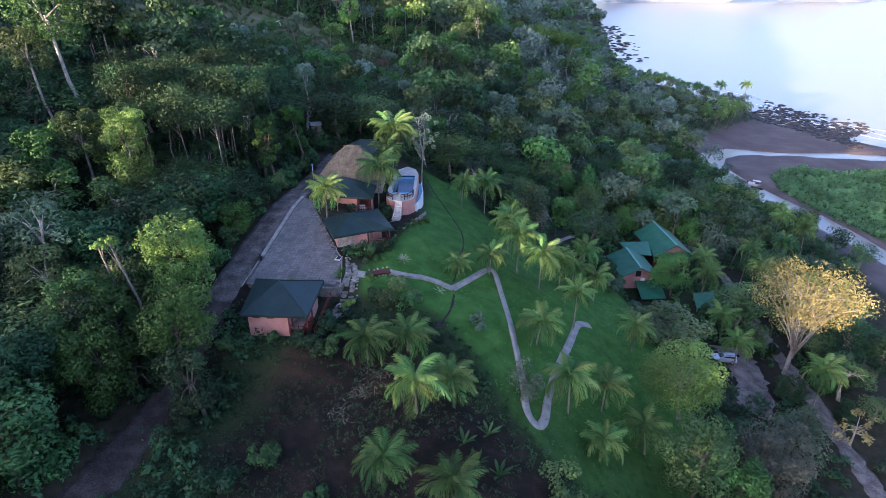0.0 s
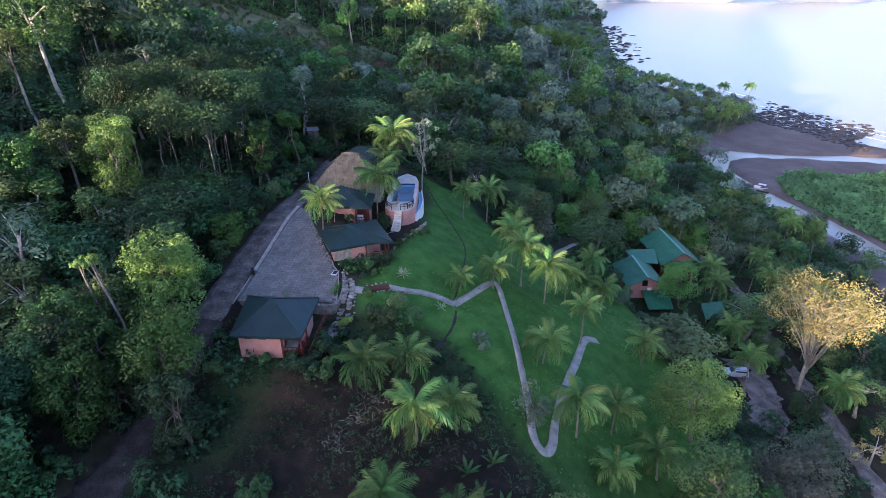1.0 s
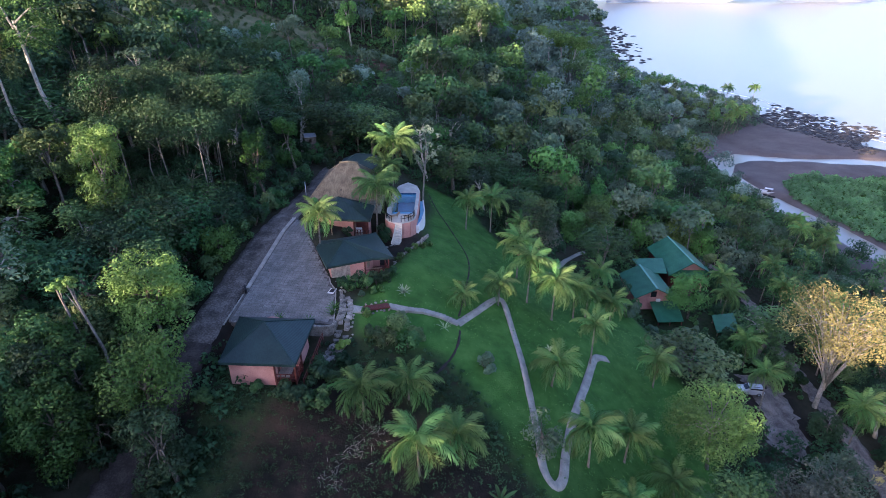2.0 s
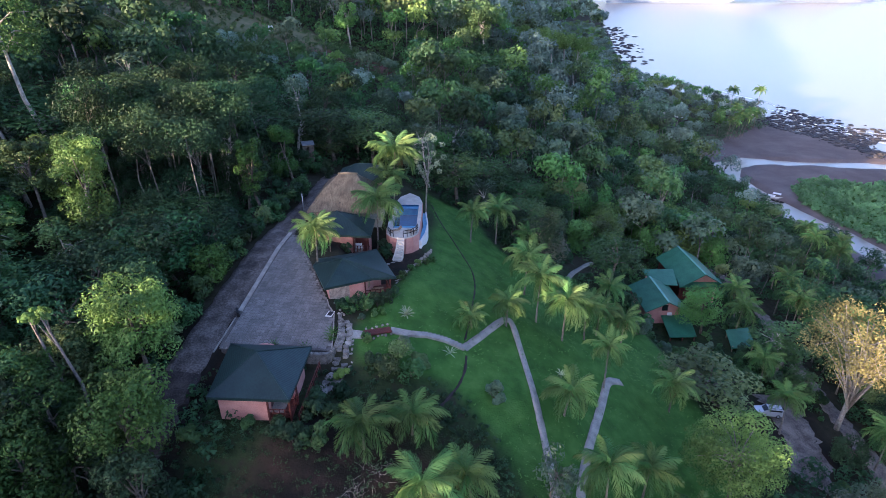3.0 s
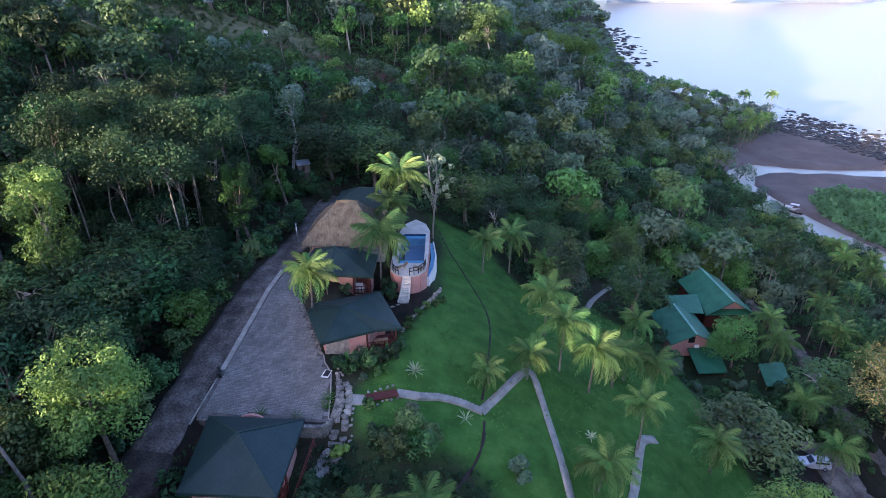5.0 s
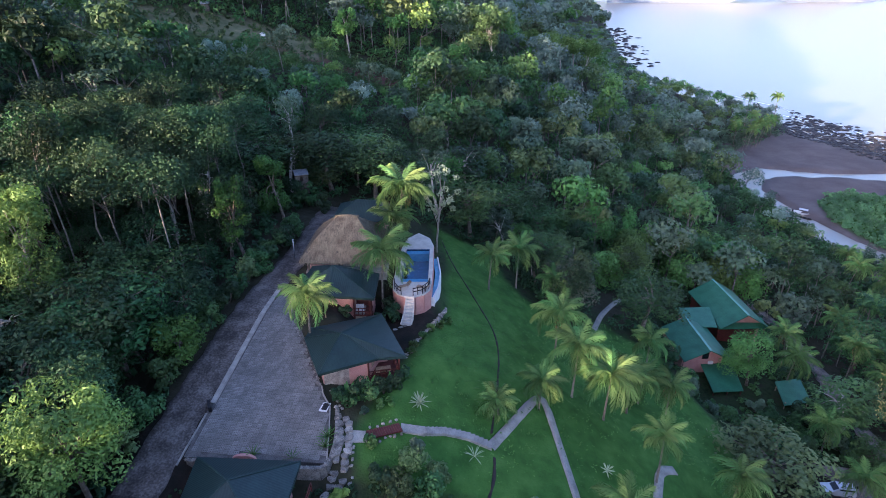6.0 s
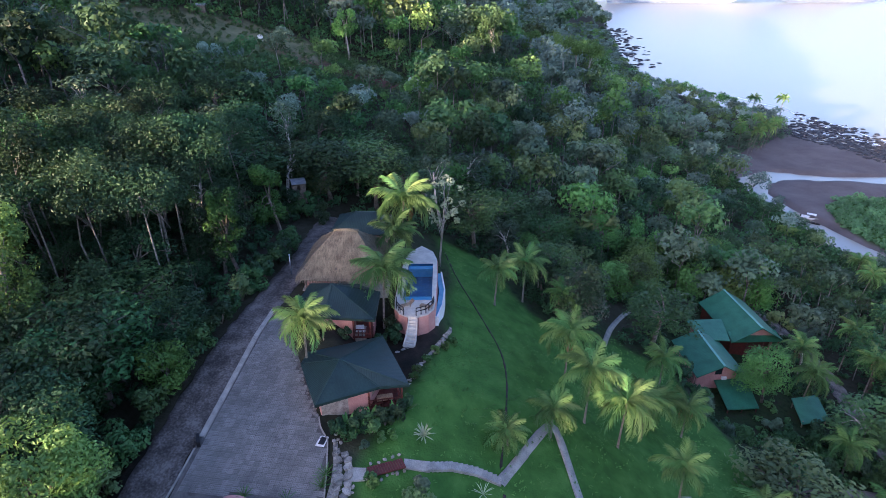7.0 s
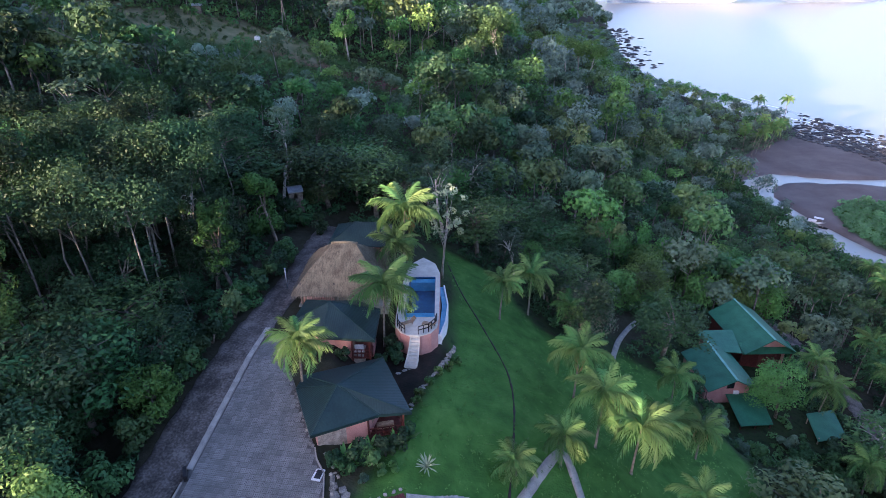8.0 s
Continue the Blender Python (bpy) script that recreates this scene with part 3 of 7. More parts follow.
REEDS = ((126, 199), (131, 214), (141, 223.5), (150, 226), (163, 220), (190, 222), (215, 228), (215, 120), (138, 120), (134, 142), (132.5, 156), (131, 170), (127, 186))
sand_w = sand_w * (1 - smooth(-0.5, 2.5, in_outline(REEDS, X, Y)))
lawn_w = np.maximum(lawn_w, 0.9 * smooth(-0.5, 2.5, in_outline(REEDS, X, Y)))
hay_w = 0.8 * smooth(0, 5, 11 - line_gap(((-88, 172), (-66, 186), (-46, 196)), X, Y) + 3 * wobble)
# lower lawn mixed with the darker rough colour, standing in for shade there
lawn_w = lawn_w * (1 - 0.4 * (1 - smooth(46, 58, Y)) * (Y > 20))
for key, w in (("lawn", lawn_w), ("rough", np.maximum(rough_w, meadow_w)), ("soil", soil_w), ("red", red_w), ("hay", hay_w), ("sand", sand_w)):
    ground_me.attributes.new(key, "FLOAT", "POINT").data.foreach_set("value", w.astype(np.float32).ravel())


def ground_material():
    m = bpy.data.materials.new("ground_cover")
    m.use_nodes = True
    n, link = m.node_tree.nodes, m.node_tree.links.new
    geo = n.new("ShaderNodeNewGeometry")

    def mottled(scale, *colours):
        tex, ramp = n.new("ShaderNodeTexNoise"), n.new("ShaderNodeValToRGB")
        tex.inputs["Scale"].default_value, tex.inputs["Detail"].default_value, tex.inputs["Roughness"].default_value = scale, 9, 0.65
        link(geo.outputs["Position"], tex.inputs["Vector"])
        link(tex.outputs["Fac"], ramp.inputs["Fac"])
        for i, c in enumerate(colours):
            e = ramp.color_ramp.elements[i] if i < 2 else ramp.color_ramp.elements.new(0.5)
            e.position, e.color = 0.34 + 0.32 * i / (len(colours) - 1), (*c, 1)
        return ramp.outputs["Color"], tex.outputs["Fac"]

    colour, height = mottled(0.8, (0.022, 0.024, 0.012), (0.05, 0.045, 0.028))
    for key, scale, cs in (
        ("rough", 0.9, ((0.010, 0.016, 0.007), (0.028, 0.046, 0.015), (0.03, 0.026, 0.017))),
        ("lawn", 0.45, ((0.033, 0.09, 0.015), (0.05, 0.127, 0.021), (0.074, 0.16, 0.031))),
        ("soil", 0.5, ((0.010, 0.011, 0.008), (0.018, 0.015, 0.011), (0.036, 0.024, 0.019))),
        ("red", 0.3, ((0.05, 0.03, 0.022), (0.13, 0.065, 0.045))),
        ("hay", 0.25, ((0.11, 0.12, 0.06), (0.22, 0.2, 0.115))),
        ("sand", 0.06, ((0.10, 0.082, 0.075), (0.16, 0.135, 0.125))),
    ):
        c, h = mottled(scale, *cs)
        att, mix = n.new("ShaderNodeAttribute"), n.new("ShaderNodeMix")
        att.attribute_name, mix.data_type = key, "RGBA"
        link(att.outputs["Fac"], mix.inputs["Factor"])
        link(colour, mix.inputs[6])
        link(c, mix.inputs[7])
        colour = mix.outputs[2]
    b, bp, fine = n["Principled BSDF"], n.new("ShaderNodeBump"), n.new("ShaderNodeTexNoise")
    fine.inputs["Scale"].default_value, fine.inputs["Detail"].default_value = 5, 5
    link(geo.outputs["Position"], fine.inputs["Vector"])
    bp.inputs["Strength"].default_value, bp.inputs["Distance"].default_value = 0.7, 0.12
    link(fine.outputs["Fac"], bp.inputs["Height"])
    link(bp.outputs[0], b.inputs["Normal"])
    link(colour, b.inputs["Base Color"])
    b.inputs["Roughness"].default_value = 0.95
    b.inputs["Specular IOR Level"].default_value = 0.15
    return m


ground_me.materials.append(ground_material())
tagged(new("ground", ground_me), "hilly ground with lawn, bare soil and sand", "ground", kind="structure")
sea_me = grid_mesh("water", [(-4900, -4900, 0), (4900, -4900, 0), (4900, 4900, 0), (-4900, 4900, 0)], [(0, 1, 2, 3)])
sea_me.materials.append(M_SEA)
tagged(new("water", sea_me), "calm pale sea and tidal river", "water", kind="structure")


def resample(points, step):
    out = []
    for a, b in zip(points, points[1:]):
        a, b = Vector(a), Vector(b)
        n = max(1, round((b - a).length / step))
        out += [a.lerp(b, i / n) for i in range(n)]
    return out + [Vector(points[-1])]


def rounded(points, passes=2):
    """Corner-cutting of a line of points."""
    pts = [Vector(p) for p in points]
    for _ in range(passes):
        cut = [pts[0]]
        for a, b in zip(pts, pts[1:]):
            cut += [a.lerp(b, 0.25), a.lerp(b, 0.75)]
        pts = cut + [pts[-1]]
    return pts


def ribbon(points, width, lift, mat, across=4, step=0.8, ragged=0.0, seed=1, deep=0.35, name="strip"):
    """A strip laid on the land along a line, with edges that reach into the ground."""
    rng = random.Random(seed)
    pts = resample([p[:2] for p in points], step)
    verts, faces = [], []
    k = across + 3
    for i, p in enumerate(pts):
        d = (pts[min(i + 1, len(pts) - 1)] - pts[max(i - 1, 0)]).normalized()
        s = Vector((-d.y, d.x))
        w = width / 2 * (1 + rng.uniform(-ragged, ragged))
        for j in range(k):
            q = -1 if j == 0 else 1 if j == k - 1 else -1 + 2 * (j - 1) / (k - 3)
            c = p + s * w * q
            rut = -0.05 if across > 3 and j in (2, k - 3) else 0.0
            verts.append((c.x, c.y, ground_z(c.x, c.y) + (lift + rut if 0 < j < k - 1 else -deep)))
    for i in range(len(pts) - 1):
        for j in range(k - 1):
            a = i * k + j
            faces.append((a, a + 1, a + k + 1, a + k))
    me = grid_mesh(name, verts, faces)
    me.materials.append(mat)
    return me


tagged(new("road", ribbon(rounded(TRACK[:8]), 3.7, 0.09, M_DIRT, 6, 0.8, 0.1)), "rutted grey-brown dirt track", "road", kind="structure")
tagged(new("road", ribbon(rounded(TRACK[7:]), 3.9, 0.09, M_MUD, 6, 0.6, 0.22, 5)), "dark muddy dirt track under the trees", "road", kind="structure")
tagged(new("road", ribbon(rounded(LANE), 2.9, 0.1, M_LANE, 6, 0.8, 0.26, 6)), "pale dirt lane between the trees", "road", kind="structure")
tagged(new("road", ribbon(rounded(((53.0, 85), (53.0, 79), (52.0, 73), (49.0, 67))), 6.0, 0.05, M_LANE, 8, 0.7, 0.24, 8)), "worn dirt parking place beside the lane", "road", kind="structure")

# far coast across the bay, its haze put into the pale base colour
cx, cy = np.meshgrid(np.linspace(520, 1520, 60), np.linspace(1950, 2400, 14))
edge = smooth(0, 90, cy - 1960 - 40 * np.sin(cx * 0.011)) * smooth(0, 130, 1440 - cx)
cz = -3 + 140 * edge * (0.75 + 0.25 * np.sin(cx * 0.02 + 1) * np.sin(cx * 0.007))
ci = np.arange(cx.size).reshape(cx.shape)
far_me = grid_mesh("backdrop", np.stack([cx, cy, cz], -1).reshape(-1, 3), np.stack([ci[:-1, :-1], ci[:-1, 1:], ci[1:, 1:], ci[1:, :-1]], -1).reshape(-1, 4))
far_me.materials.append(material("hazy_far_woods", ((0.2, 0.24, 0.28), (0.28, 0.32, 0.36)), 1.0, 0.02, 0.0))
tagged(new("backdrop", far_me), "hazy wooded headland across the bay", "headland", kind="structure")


# ---- terrace: paving, kerb, walls ----
PAVE = ((-24.6, 61.9), (-13.0, 61.2), (-13.5, 66), (-14.7, 68.6), (-16.6, 72.6), (-18.9, 77.4), (-20.3, 82), (-22.1, 83), (-24.2, 66.7))
terrace_z = lambda x, y: float(along(TERRACE, y))
pave = tagged(new("pavement"), "grey lattice-block paved car park", "paving", kind="structure")
bed = bmesh.new()
ys_cut = [61.5, 66, 72, 79, 83.2]
prism(bed, [(-25.0, 61.6), (-12.9, 61.0), (-13.4, 66), (-24.6, 66)], lambda x, y: terrace_z(x, y) - 0.3, lambda x, y: terrace_z(x, y) + 0.03)
prism(bed, [(-24.6, 66), (-13.4, 66), (-18.0, 76), (-19.6, 79), (-22.9, 79)], lambda x, y: terrace_z(x, y) - 0.3, lambda x, y: terrace_z(x, y) + 0.03)
prism(bed, [(-22.9, 79), (-19.6, 79), (-20.2, 82), (-22.0, 83.2)], lambda x, y: terrace_z(x, y) - 0.3, lambda x, y: terrace_z(x, y) + 0.03)
part("paving_bed", bed, M_PAVE_BED, pave)


def paver_arrays(pitch, hole=0.42):
    """A lattice block with four open cells: verts and quads."""
    s = pitch - 0.025
    bar = s * (1 - hole) / 3
    cut = np.array([0, bar, bar + s * hole / 2, 2 * bar + s * hole / 2, 2 * bar + s * hole, s]) - s / 2
    verts, faces = [], []
    for z in (0.03, -0.05):
        for y in cut:
            for x in cut:
                verts.append((x, y, z))
    q = lambda i, j, k: k * 36 + j * 6 + i
    for j in range(5):
        for i in range(5):
            if i in (1, 3) and j in (1, 3):
                for a, b in (((i, j), (i + 1, j)), ((i + 1, j), (i + 1, j + 1)), ((i + 1, j + 1), (i, j + 1)), ((i, j + 1), (i, j))):
                    faces.append((q(*b, 0), q(*a, 0), q(*a, 1), q(*b, 1)))
            else:
                faces.append((q(i, j, 0), q(i + 1, j, 0), q(i + 1, j + 1, 0), q(i, j + 1, 0)))
    return np.array(verts), np.array(faces)


PITCH = 0.46
pv, pf = paver_arrays(PITCH)
paver_me = grid_mesh("paver", pv, pf)
paver_me.materials.append(M_PAVER)
pave_rng = random.Random(5)
kerb_dir = Vector((2.1, 16.3)).normalized()
spots = []
for i in range(-12, 40):
    for j in range(-6, 60):
        p = Vector((-24.4, 61.9)) + kerb_dir * (j * PITCH) + Vector((kerb_dir.y, -kerb_dir.x)) * (i * PITCH)
        if in_outline(PAVE, p.x, p.y) > 0.2:
            spots.append(p)
spots.sort(key=lambda p: abs(p.x + 18) + abs(p.y - 66))
rest_v, rest_f = [], []
for n_done, p in enumerate(spots):
    slope = math.degrees(math.atan((terrace_z(0, p.y + 0.3) - terrace_z(0, p.y - 0.3)) / 0.6))
    m = pose(p.x, p.y, terrace_z(p.x, p.y) + 0.06 + pave_rng.uniform(-0.006, 0.006), slope, 0, 0) @ pose(0, 0, 0, 0, 0, -7.3)
    if n_done < 300:
        part("paver", paver_me, None, pave).matrix_basis = m
    else:
        rest_f.append(pf + len(rest_v) * len(pv))
        rest_v.append(np.array([m @ Vector(v) for v in pv]))
rest_me = grid_mesh("far_pavers", np.concatenate(rest_v), np.concatenate(rest_f))
rest_me.materials.append(M_PAVER)
tagged(part("far_pavers", rest_me, None, pave), kind="stuff")

kerb = bmesh.new()
for a, b, w in (((-22.3, 83.4), (-24.35, 67.0), 0.5), ((-24.55, 65.9), (-25.3, 60.8), 0.12)):
    pts = resample((a, b), 1.5)
    for p, q in zip(pts, pts[1:]):
        beam(kerb, (p.x, p.y, terrace_z(0, p.y) + 0.06), (q.x, q.y, terrace_z(0, q.y) + 0.03), w, 0.2)
tagged(new("kerb", mesh_of("kerb", kerb, M_CONCRETE)), "pale concrete kerb beside the track", "kerb", kind="structure")
tagged(new("kerb_block", mesh_of("kerb_block", box(bmesh.new(), (-24.4, 66.4, 39.45), (0.28, 1.15, 0.6), 24, 0.03), M_IRON)), "dark upright block at the kerb's end", "block")


def stone_mesh(name, seed, mat):
    rng = random.Random(seed)
    bm = bmesh.new()
    bmesh.ops.create_icosphere(bm, subdivisions=1, radius=0.5)
    for v in bm.verts:
        v.co = Vector((v.co.x * 1.1, v.co.y * 0.85, v.co.z * 0.7)) * rng.uniform(0.8, 1.15)
    return mesh_of(name, bm, mat)


STONES = [stone_mesh("stone", s, M_STONE_PALE) for s in (1, 2, 3, 4)]
STONES_DARK = [stone_mesh("stone", s, M_STONE) for s in (5, 6, 7)]


def stone_row(parent, points, size, step, meshes, seed, lift=0.1, z=None, rows=1, jitter=0.1):
    rng = random.Random(seed)
    for r in range(rows):
        for p in resample([q[:2] for q in points], step):
            x, y = p.x + rng.uniform(-jitter, jitter), p.y + rng.uniform(-jitter, jitter)
            base = (z(x, y) if callable(z) else z) if z is not None else ground_z(x, y)
            o = part("stone", rng.choice(meshes), None, parent)
            o.matrix_basis = pose(x, y, base + lift + r * size * 0.62, rng.uniform(-20, 20), rng.uniform(-20, 20), rng.uniform(0, 360)) @ Matrix.Scale(size * rng.uniform(0.75, 1.25), 4)


# retaining wall below the paving
wall = thing("retaining_wall", "rough grey stone retaining wall below the paving", "wall", kind="structure")
WALL_LINE = rounded(((-24.6, 61.3), (-19, 61.0), (-13.6, 60.4), (-12.7, 60.9), (-12.4, 63.5), (-12.9, 66.6)), 1)
for a, b in zip(WALL_LINE, WALL_LINE[1:]):
    za, zb = terrace_z(0, a.y) + 0.12, terrace_z(0, b.y) + 0.12
    part("wall_block", beam(bmesh.new(), (a.x, a.y, za - 1.2), (b.x, b.y, zb - 1.2), 0.38, 2.4), M_STONE, wall)
stone_row(wall, [tuple(p) for p in WALL_LINE], 0.42, 0.5, STONES_DARK, 3, 0.12, terrace_z)


# ---- lodge houses ----
def hip_house(label, corners, z_eave, apex, floor_z, walls, group="lodge cabins"):
    """A cabin under a many-sided hip roof. corners: eave outline; walls: (a, b, openings, material, foot)."""
    h = thing("cabin", label, "house", group)
    n = len(corners)
    pts = [(x, y, z_eave) for x, y in corners]
    part("roof", roof_mesh("roof", pts, [apex], [(i, (i + 1) % n, n) for i in range(n)], M_ROOF), None, h, "dark green ribbed metal hip roof")
    for i in range(n):
        a, b = Vector(pts[i]), Vector(apex)
        part("ridge_cap", beam(bmesh.new(), a + Vector((0, 0, 0.03)), b + Vector((0, 0, 0.03)), 0.12, 0.05), M_ROOF_CAP, h)
        q = Vector(pts[(i + 1) % n])
        part("fascia", beam(bmesh.new(), a - Vector((0, 0, 0.17)), q - Vector((0, 0, 0.17)), 0.05, 0.2), M_ROOF_CAP, h)
    part("floor_slab", prism(bmesh.new(), [((x - apex[0]) * 0.72 + apex[0], (y - apex[1]) * 0.72 + apex[1]) for x, y in corners], floor_z - 1.2, floor_z), M_CONCRETE, h)
    for a, b, openings, mat, foot in walls:
        part("wall", wall_with_openings(a, b, foot, z_eave + 0.15, 0.16, openings), mat, h)
    return h


# front cabin on the slope
H1 = ((-22.6, 52.3), (-15.0, 51.9), (-14.7, 60.0), (-23.2, 60.5))
h1 = hip_house("salmon cabin with dark green hip roof below the terrace", H1, 39.4, (-18.9, 56.2, 41.6), 36.9, (
    ((-22.0, 53.2), (-17.4, 52.9), ((0.6, 1.3, 3.3, 3.8), (2.2, 2.9, 3.3, 3.8)), M_PINK, 35.2),
    ((-22.4, 59.6), (-22.0, 53.2), (), M_PINK, 35.2),
    ((-15.6, 59.2), (-22.4, 59.6), (), M_PINK, 36.0),
    ((-17.4, 52.9), (-17.4, 55.2), ((0.6, 1.5, 1.7, 3.7),), M_PINK, 35.2),
    ((-17.4, 55.2), (-15.6, 55.1), ((0.4, 1.3, 1.7, 3.8),), M_PINK, 35.2),
    ((-15.6, 55.1), (-15.6, 59.2), (), M_PINK, 35.2)))
part("porch_deck", box(bmesh.new(), (-16.3, 53.9, 36.75), (2.3, 2.5, 0.16)), M_WOOD_RED, h1)
for x, y in ((-17.3, 52.6), (-15.25, 52.5), (-15.25, 55.0)):
    part("porch_post", box(bmesh.new(), (x, y, 37.2), (0.16, 0.16, 4.3)), M_WOOD_RED, h1)
arch = bmesh.new()
arch_rim = [(-19.8 + 1.05 * math.cos(math.pi * i / 12), 38.25 + 0.62 * math.sin(math.pi * i / 12)) for i in range(13)]
arch_sides = [[arch.verts.new((x, y, z)) for x, z in arch_rim] for y in (61.1, 61.35)]
arch.faces.new(arch_sides[0])
arch.faces.new(arch_sides[1][::-1])
for i in range(13):
    j = (i + 1) % 13
    arch.faces.new((arch_sides[0][i], arch_sides[1][i], arch_sides[1][j], arch_sides[0][j]))
tagged(new("arch_panel", mesh_of("arch_panel", arch, M_PINK)), "small salmon half-round panel on the retaining wall", "panel")
railing(h1, (-17.3, 52.55), (-15.25, 52.45), 36.8, 36.8, step=0.5)
railing(h1, (-15.2, 52.5), (-15.2, 55.0), 36.8, 36.8, step=0.6)
railing(h1, (-14.55, 52.6), (-13.7, 58.6), 36.2, 37.6, step=1.0)
part("door", box(bmesh.new(), (-17.4, 53.85, 37.85), (0.08, 0.9, 1.95), 0, 0.02), M_WOOD_RED, h1)
part("door", box(bmesh.new(), (-16.55, 55.15, 37.9), (0.9, 0.08, 2.05), 0, 0.02), M_WOOD, h1)
for u in (0.95, 2.55):
    window(h1, (-22.0, 53.2), (-17.4, 52.9), u, 38.75, 0.7, 0.5, (0, -1))

H2 = ((-14.8, 68.4), (-9.5, 70.8), (-6.8, 71.1), (-9.9, 78.7), (-17.0, 76.0), (-17.3, 74.2))
h2 = hip_house("salmon cabin with dark green hip roof beside the paving", H2, 41.4, (-13.2, 72.6, 43.1), 38.75, (
    ((-14.5, 69.3), (-12.3, 70.25), (), M_TAN, 37.0),
    ((-12.3, 70.25), (-10.6, 71.0), (), M_PINK, 37.0),
    ((-16.6, 74.4), (-14.5, 69.3), ((1.6, 2.6, 2.6, 3.6),), M_PINK, 37.6),
    ((-16.2, 75.2), (-16.4, 74.4), (), M_PINK, 37.6),
    ((-10.9, 77.0), (-16.2, 75.2), ((2, 3, 2.4, 3.4),), M_PINK, 37.6),
    ((-10.6, 71.0), (-9.9, 73.6), ((0.8, 1.7, 1.8, 3.8),), M_PINK, 37.6),
    ((-9.9, 73.6), (-9.0, 73.8), (), M_PINK, 37.6),
    ((-9.0, 73.8), (-10.9, 77.0), (), M_PINK, 37.6)))
part("porch_deck", prism(bmesh.new(), [(-10.5, 70.9), (-7.6, 71.5), (-8.3, 74.0), (-9.9, 73.7)], 38.6, 38.78), M_WOOD_RED, h2)
for x, y in ((-10.5, 70.95), (-7.55, 71.5), (-8.2, 73.6)):
    part("porch_post", box(bmesh.new(), (x, y, 39.9), (0.16, 0.16, 2.8)), M_WOOD_RED, h2)
railing(h2, (-10.5, 70.9), (-7.6, 71.5), 38.7, 38.7, step=0.6)
railing(h2, (-7.6, 71.5), (-8.3, 73.9), 38.7, 38.7, step=0.6)
part("door", box(bmesh.new(), (-10.28, 72.2, 39.75), (0.08, 0.9, 2.0), -15, 0.02), M_WOOD, h2)
part("bench", box(bmesh.new(), (-9.2, 72.0, 39.15), (1.5, 0.5, 0.45), 12, 0.04), M_WOOD, h2, "pale wooden porch bench")

H3 = ((-19.5, 82.6), (-16.0, 79.9), (-10.7, 79.3), (-10.7, 84.9), (-13.2, 86.6), (-19.0, 86.8))
h3 = hip_house("salmon cabin with dark green hip roof near the pool", H3, 42.95, (-15.6, 83.2, 45.0), 40.2, (
    ((-15.6, 80.8), (-13.2, 80.5), (), M_PINK, 38.6),
    ((-18.9, 82.9), (-15.6, 80.8), ((1.2, 2.2, 2.8, 3.6),), M_PINK, 38.6),
    ((-18.4, 86.2), (-18.9, 82.9), (), M_PINK, 38.6),
    ((-13.2, 86.0), (-18.4, 86.2), (), M_PINK, 38.6),
    ((-11.4, 84.6), (-13.2, 86.0), (), M_PINK, 38.6),
    ((-13.2, 80.5), (-13.2, 82.4), ((0.5, 1.4, 1.7, 3.7),), M_WOOD_RED, 38.6),
    ((-13.2, 82.4), (-11.4, 82.4), (), M_WOOD_RED, 38.6),
    ((-11.4, 82.4), (-11.4, 84.6), (), M_PINK, 38.6)))
part("porch_deck", box(bmesh.new(), (-12.3, 81.3, 40.1), (2.0, 2.0, 0.16)), M_WOOD_RED, h3)
for x in (-13.15, -11.4):
    part("porch_post", box(bmesh.new(), (x, 80.35, 41.2), (0.16, 0.16, 2.9)), M_WOOD_RED, h3)
railing(h3, (-13.1, 80.3), (-11.4, 80.25), 40.15, 40.15, step=0.45)
part("door", box(bmesh.new(), (-13.2, 81.45, 41.3), (0.08, 0.9, 2.0), 0, 0.02), M_WOOD, h3)
for u, z in ((0.8, 0.28), (0.8, 0.62)):
    part("porch_chair", box(bmesh.new(), (-12.6, 80.9 + z * 0.4, 40.2 + z), (0.9, 0.45 if z < 0.5 else 0.08, 0.1 if z < 0.5 else 0.6), 0, 0.02), M_WHITE, h3, "white porch chair")

H4 = ((-18.6, 98.0), (-10.8, 97.5), (-10.6, 104.2), (-18.3, 104.6))
h4 = thing("cabin", "cabin with dark green hip roof behind the thatched hall", "house", "lodge cabins")
pts = [(x, y, 44.2) for x, y in H4]
part("roof", roof_mesh("roof", pts, [(-15.4, 100.7, 46.2), (-12.4, 100.5, 46.2)], [(0, 1, 5, 4), (1, 2, 5), (2, 3, 4, 5), (3, 0, 4)], M_ROOF), None, h4, "dark green ribbed metal hip roof")
for a, b in ((pts[0], (-15.4, 100.7, 46.2)), (pts[3], (-15.4, 100.7, 46.2)), (pts[1], (-12.4, 100.5, 46.2)), (pts[2], (-12.4, 100.5, 46.2)), ((-15.4, 100.7, 46.2), (-12.4, 100.5, 46.2))):
    part("ridge_cap", beam(bmesh.new(), Vector(a) + Vector((0, 0, 0.03)), Vector(b) + Vector((0, 0, 0.03)), 0.16, 0.05), M_ROOF_CAP, h4)
for a, b in (((-17.8, 98.4), (-11.5, 98.3)), ((-11.5, 98.3), (-11.3, 103.3)), ((-11.3, 103.3), (-17.6, 103.4)), ((-17.6, 103.4), (-17.8, 98.4))):
    part("wall", wall_with_openings(a, b, 39.0, 44.2, 0.16), M_PINK, h4)


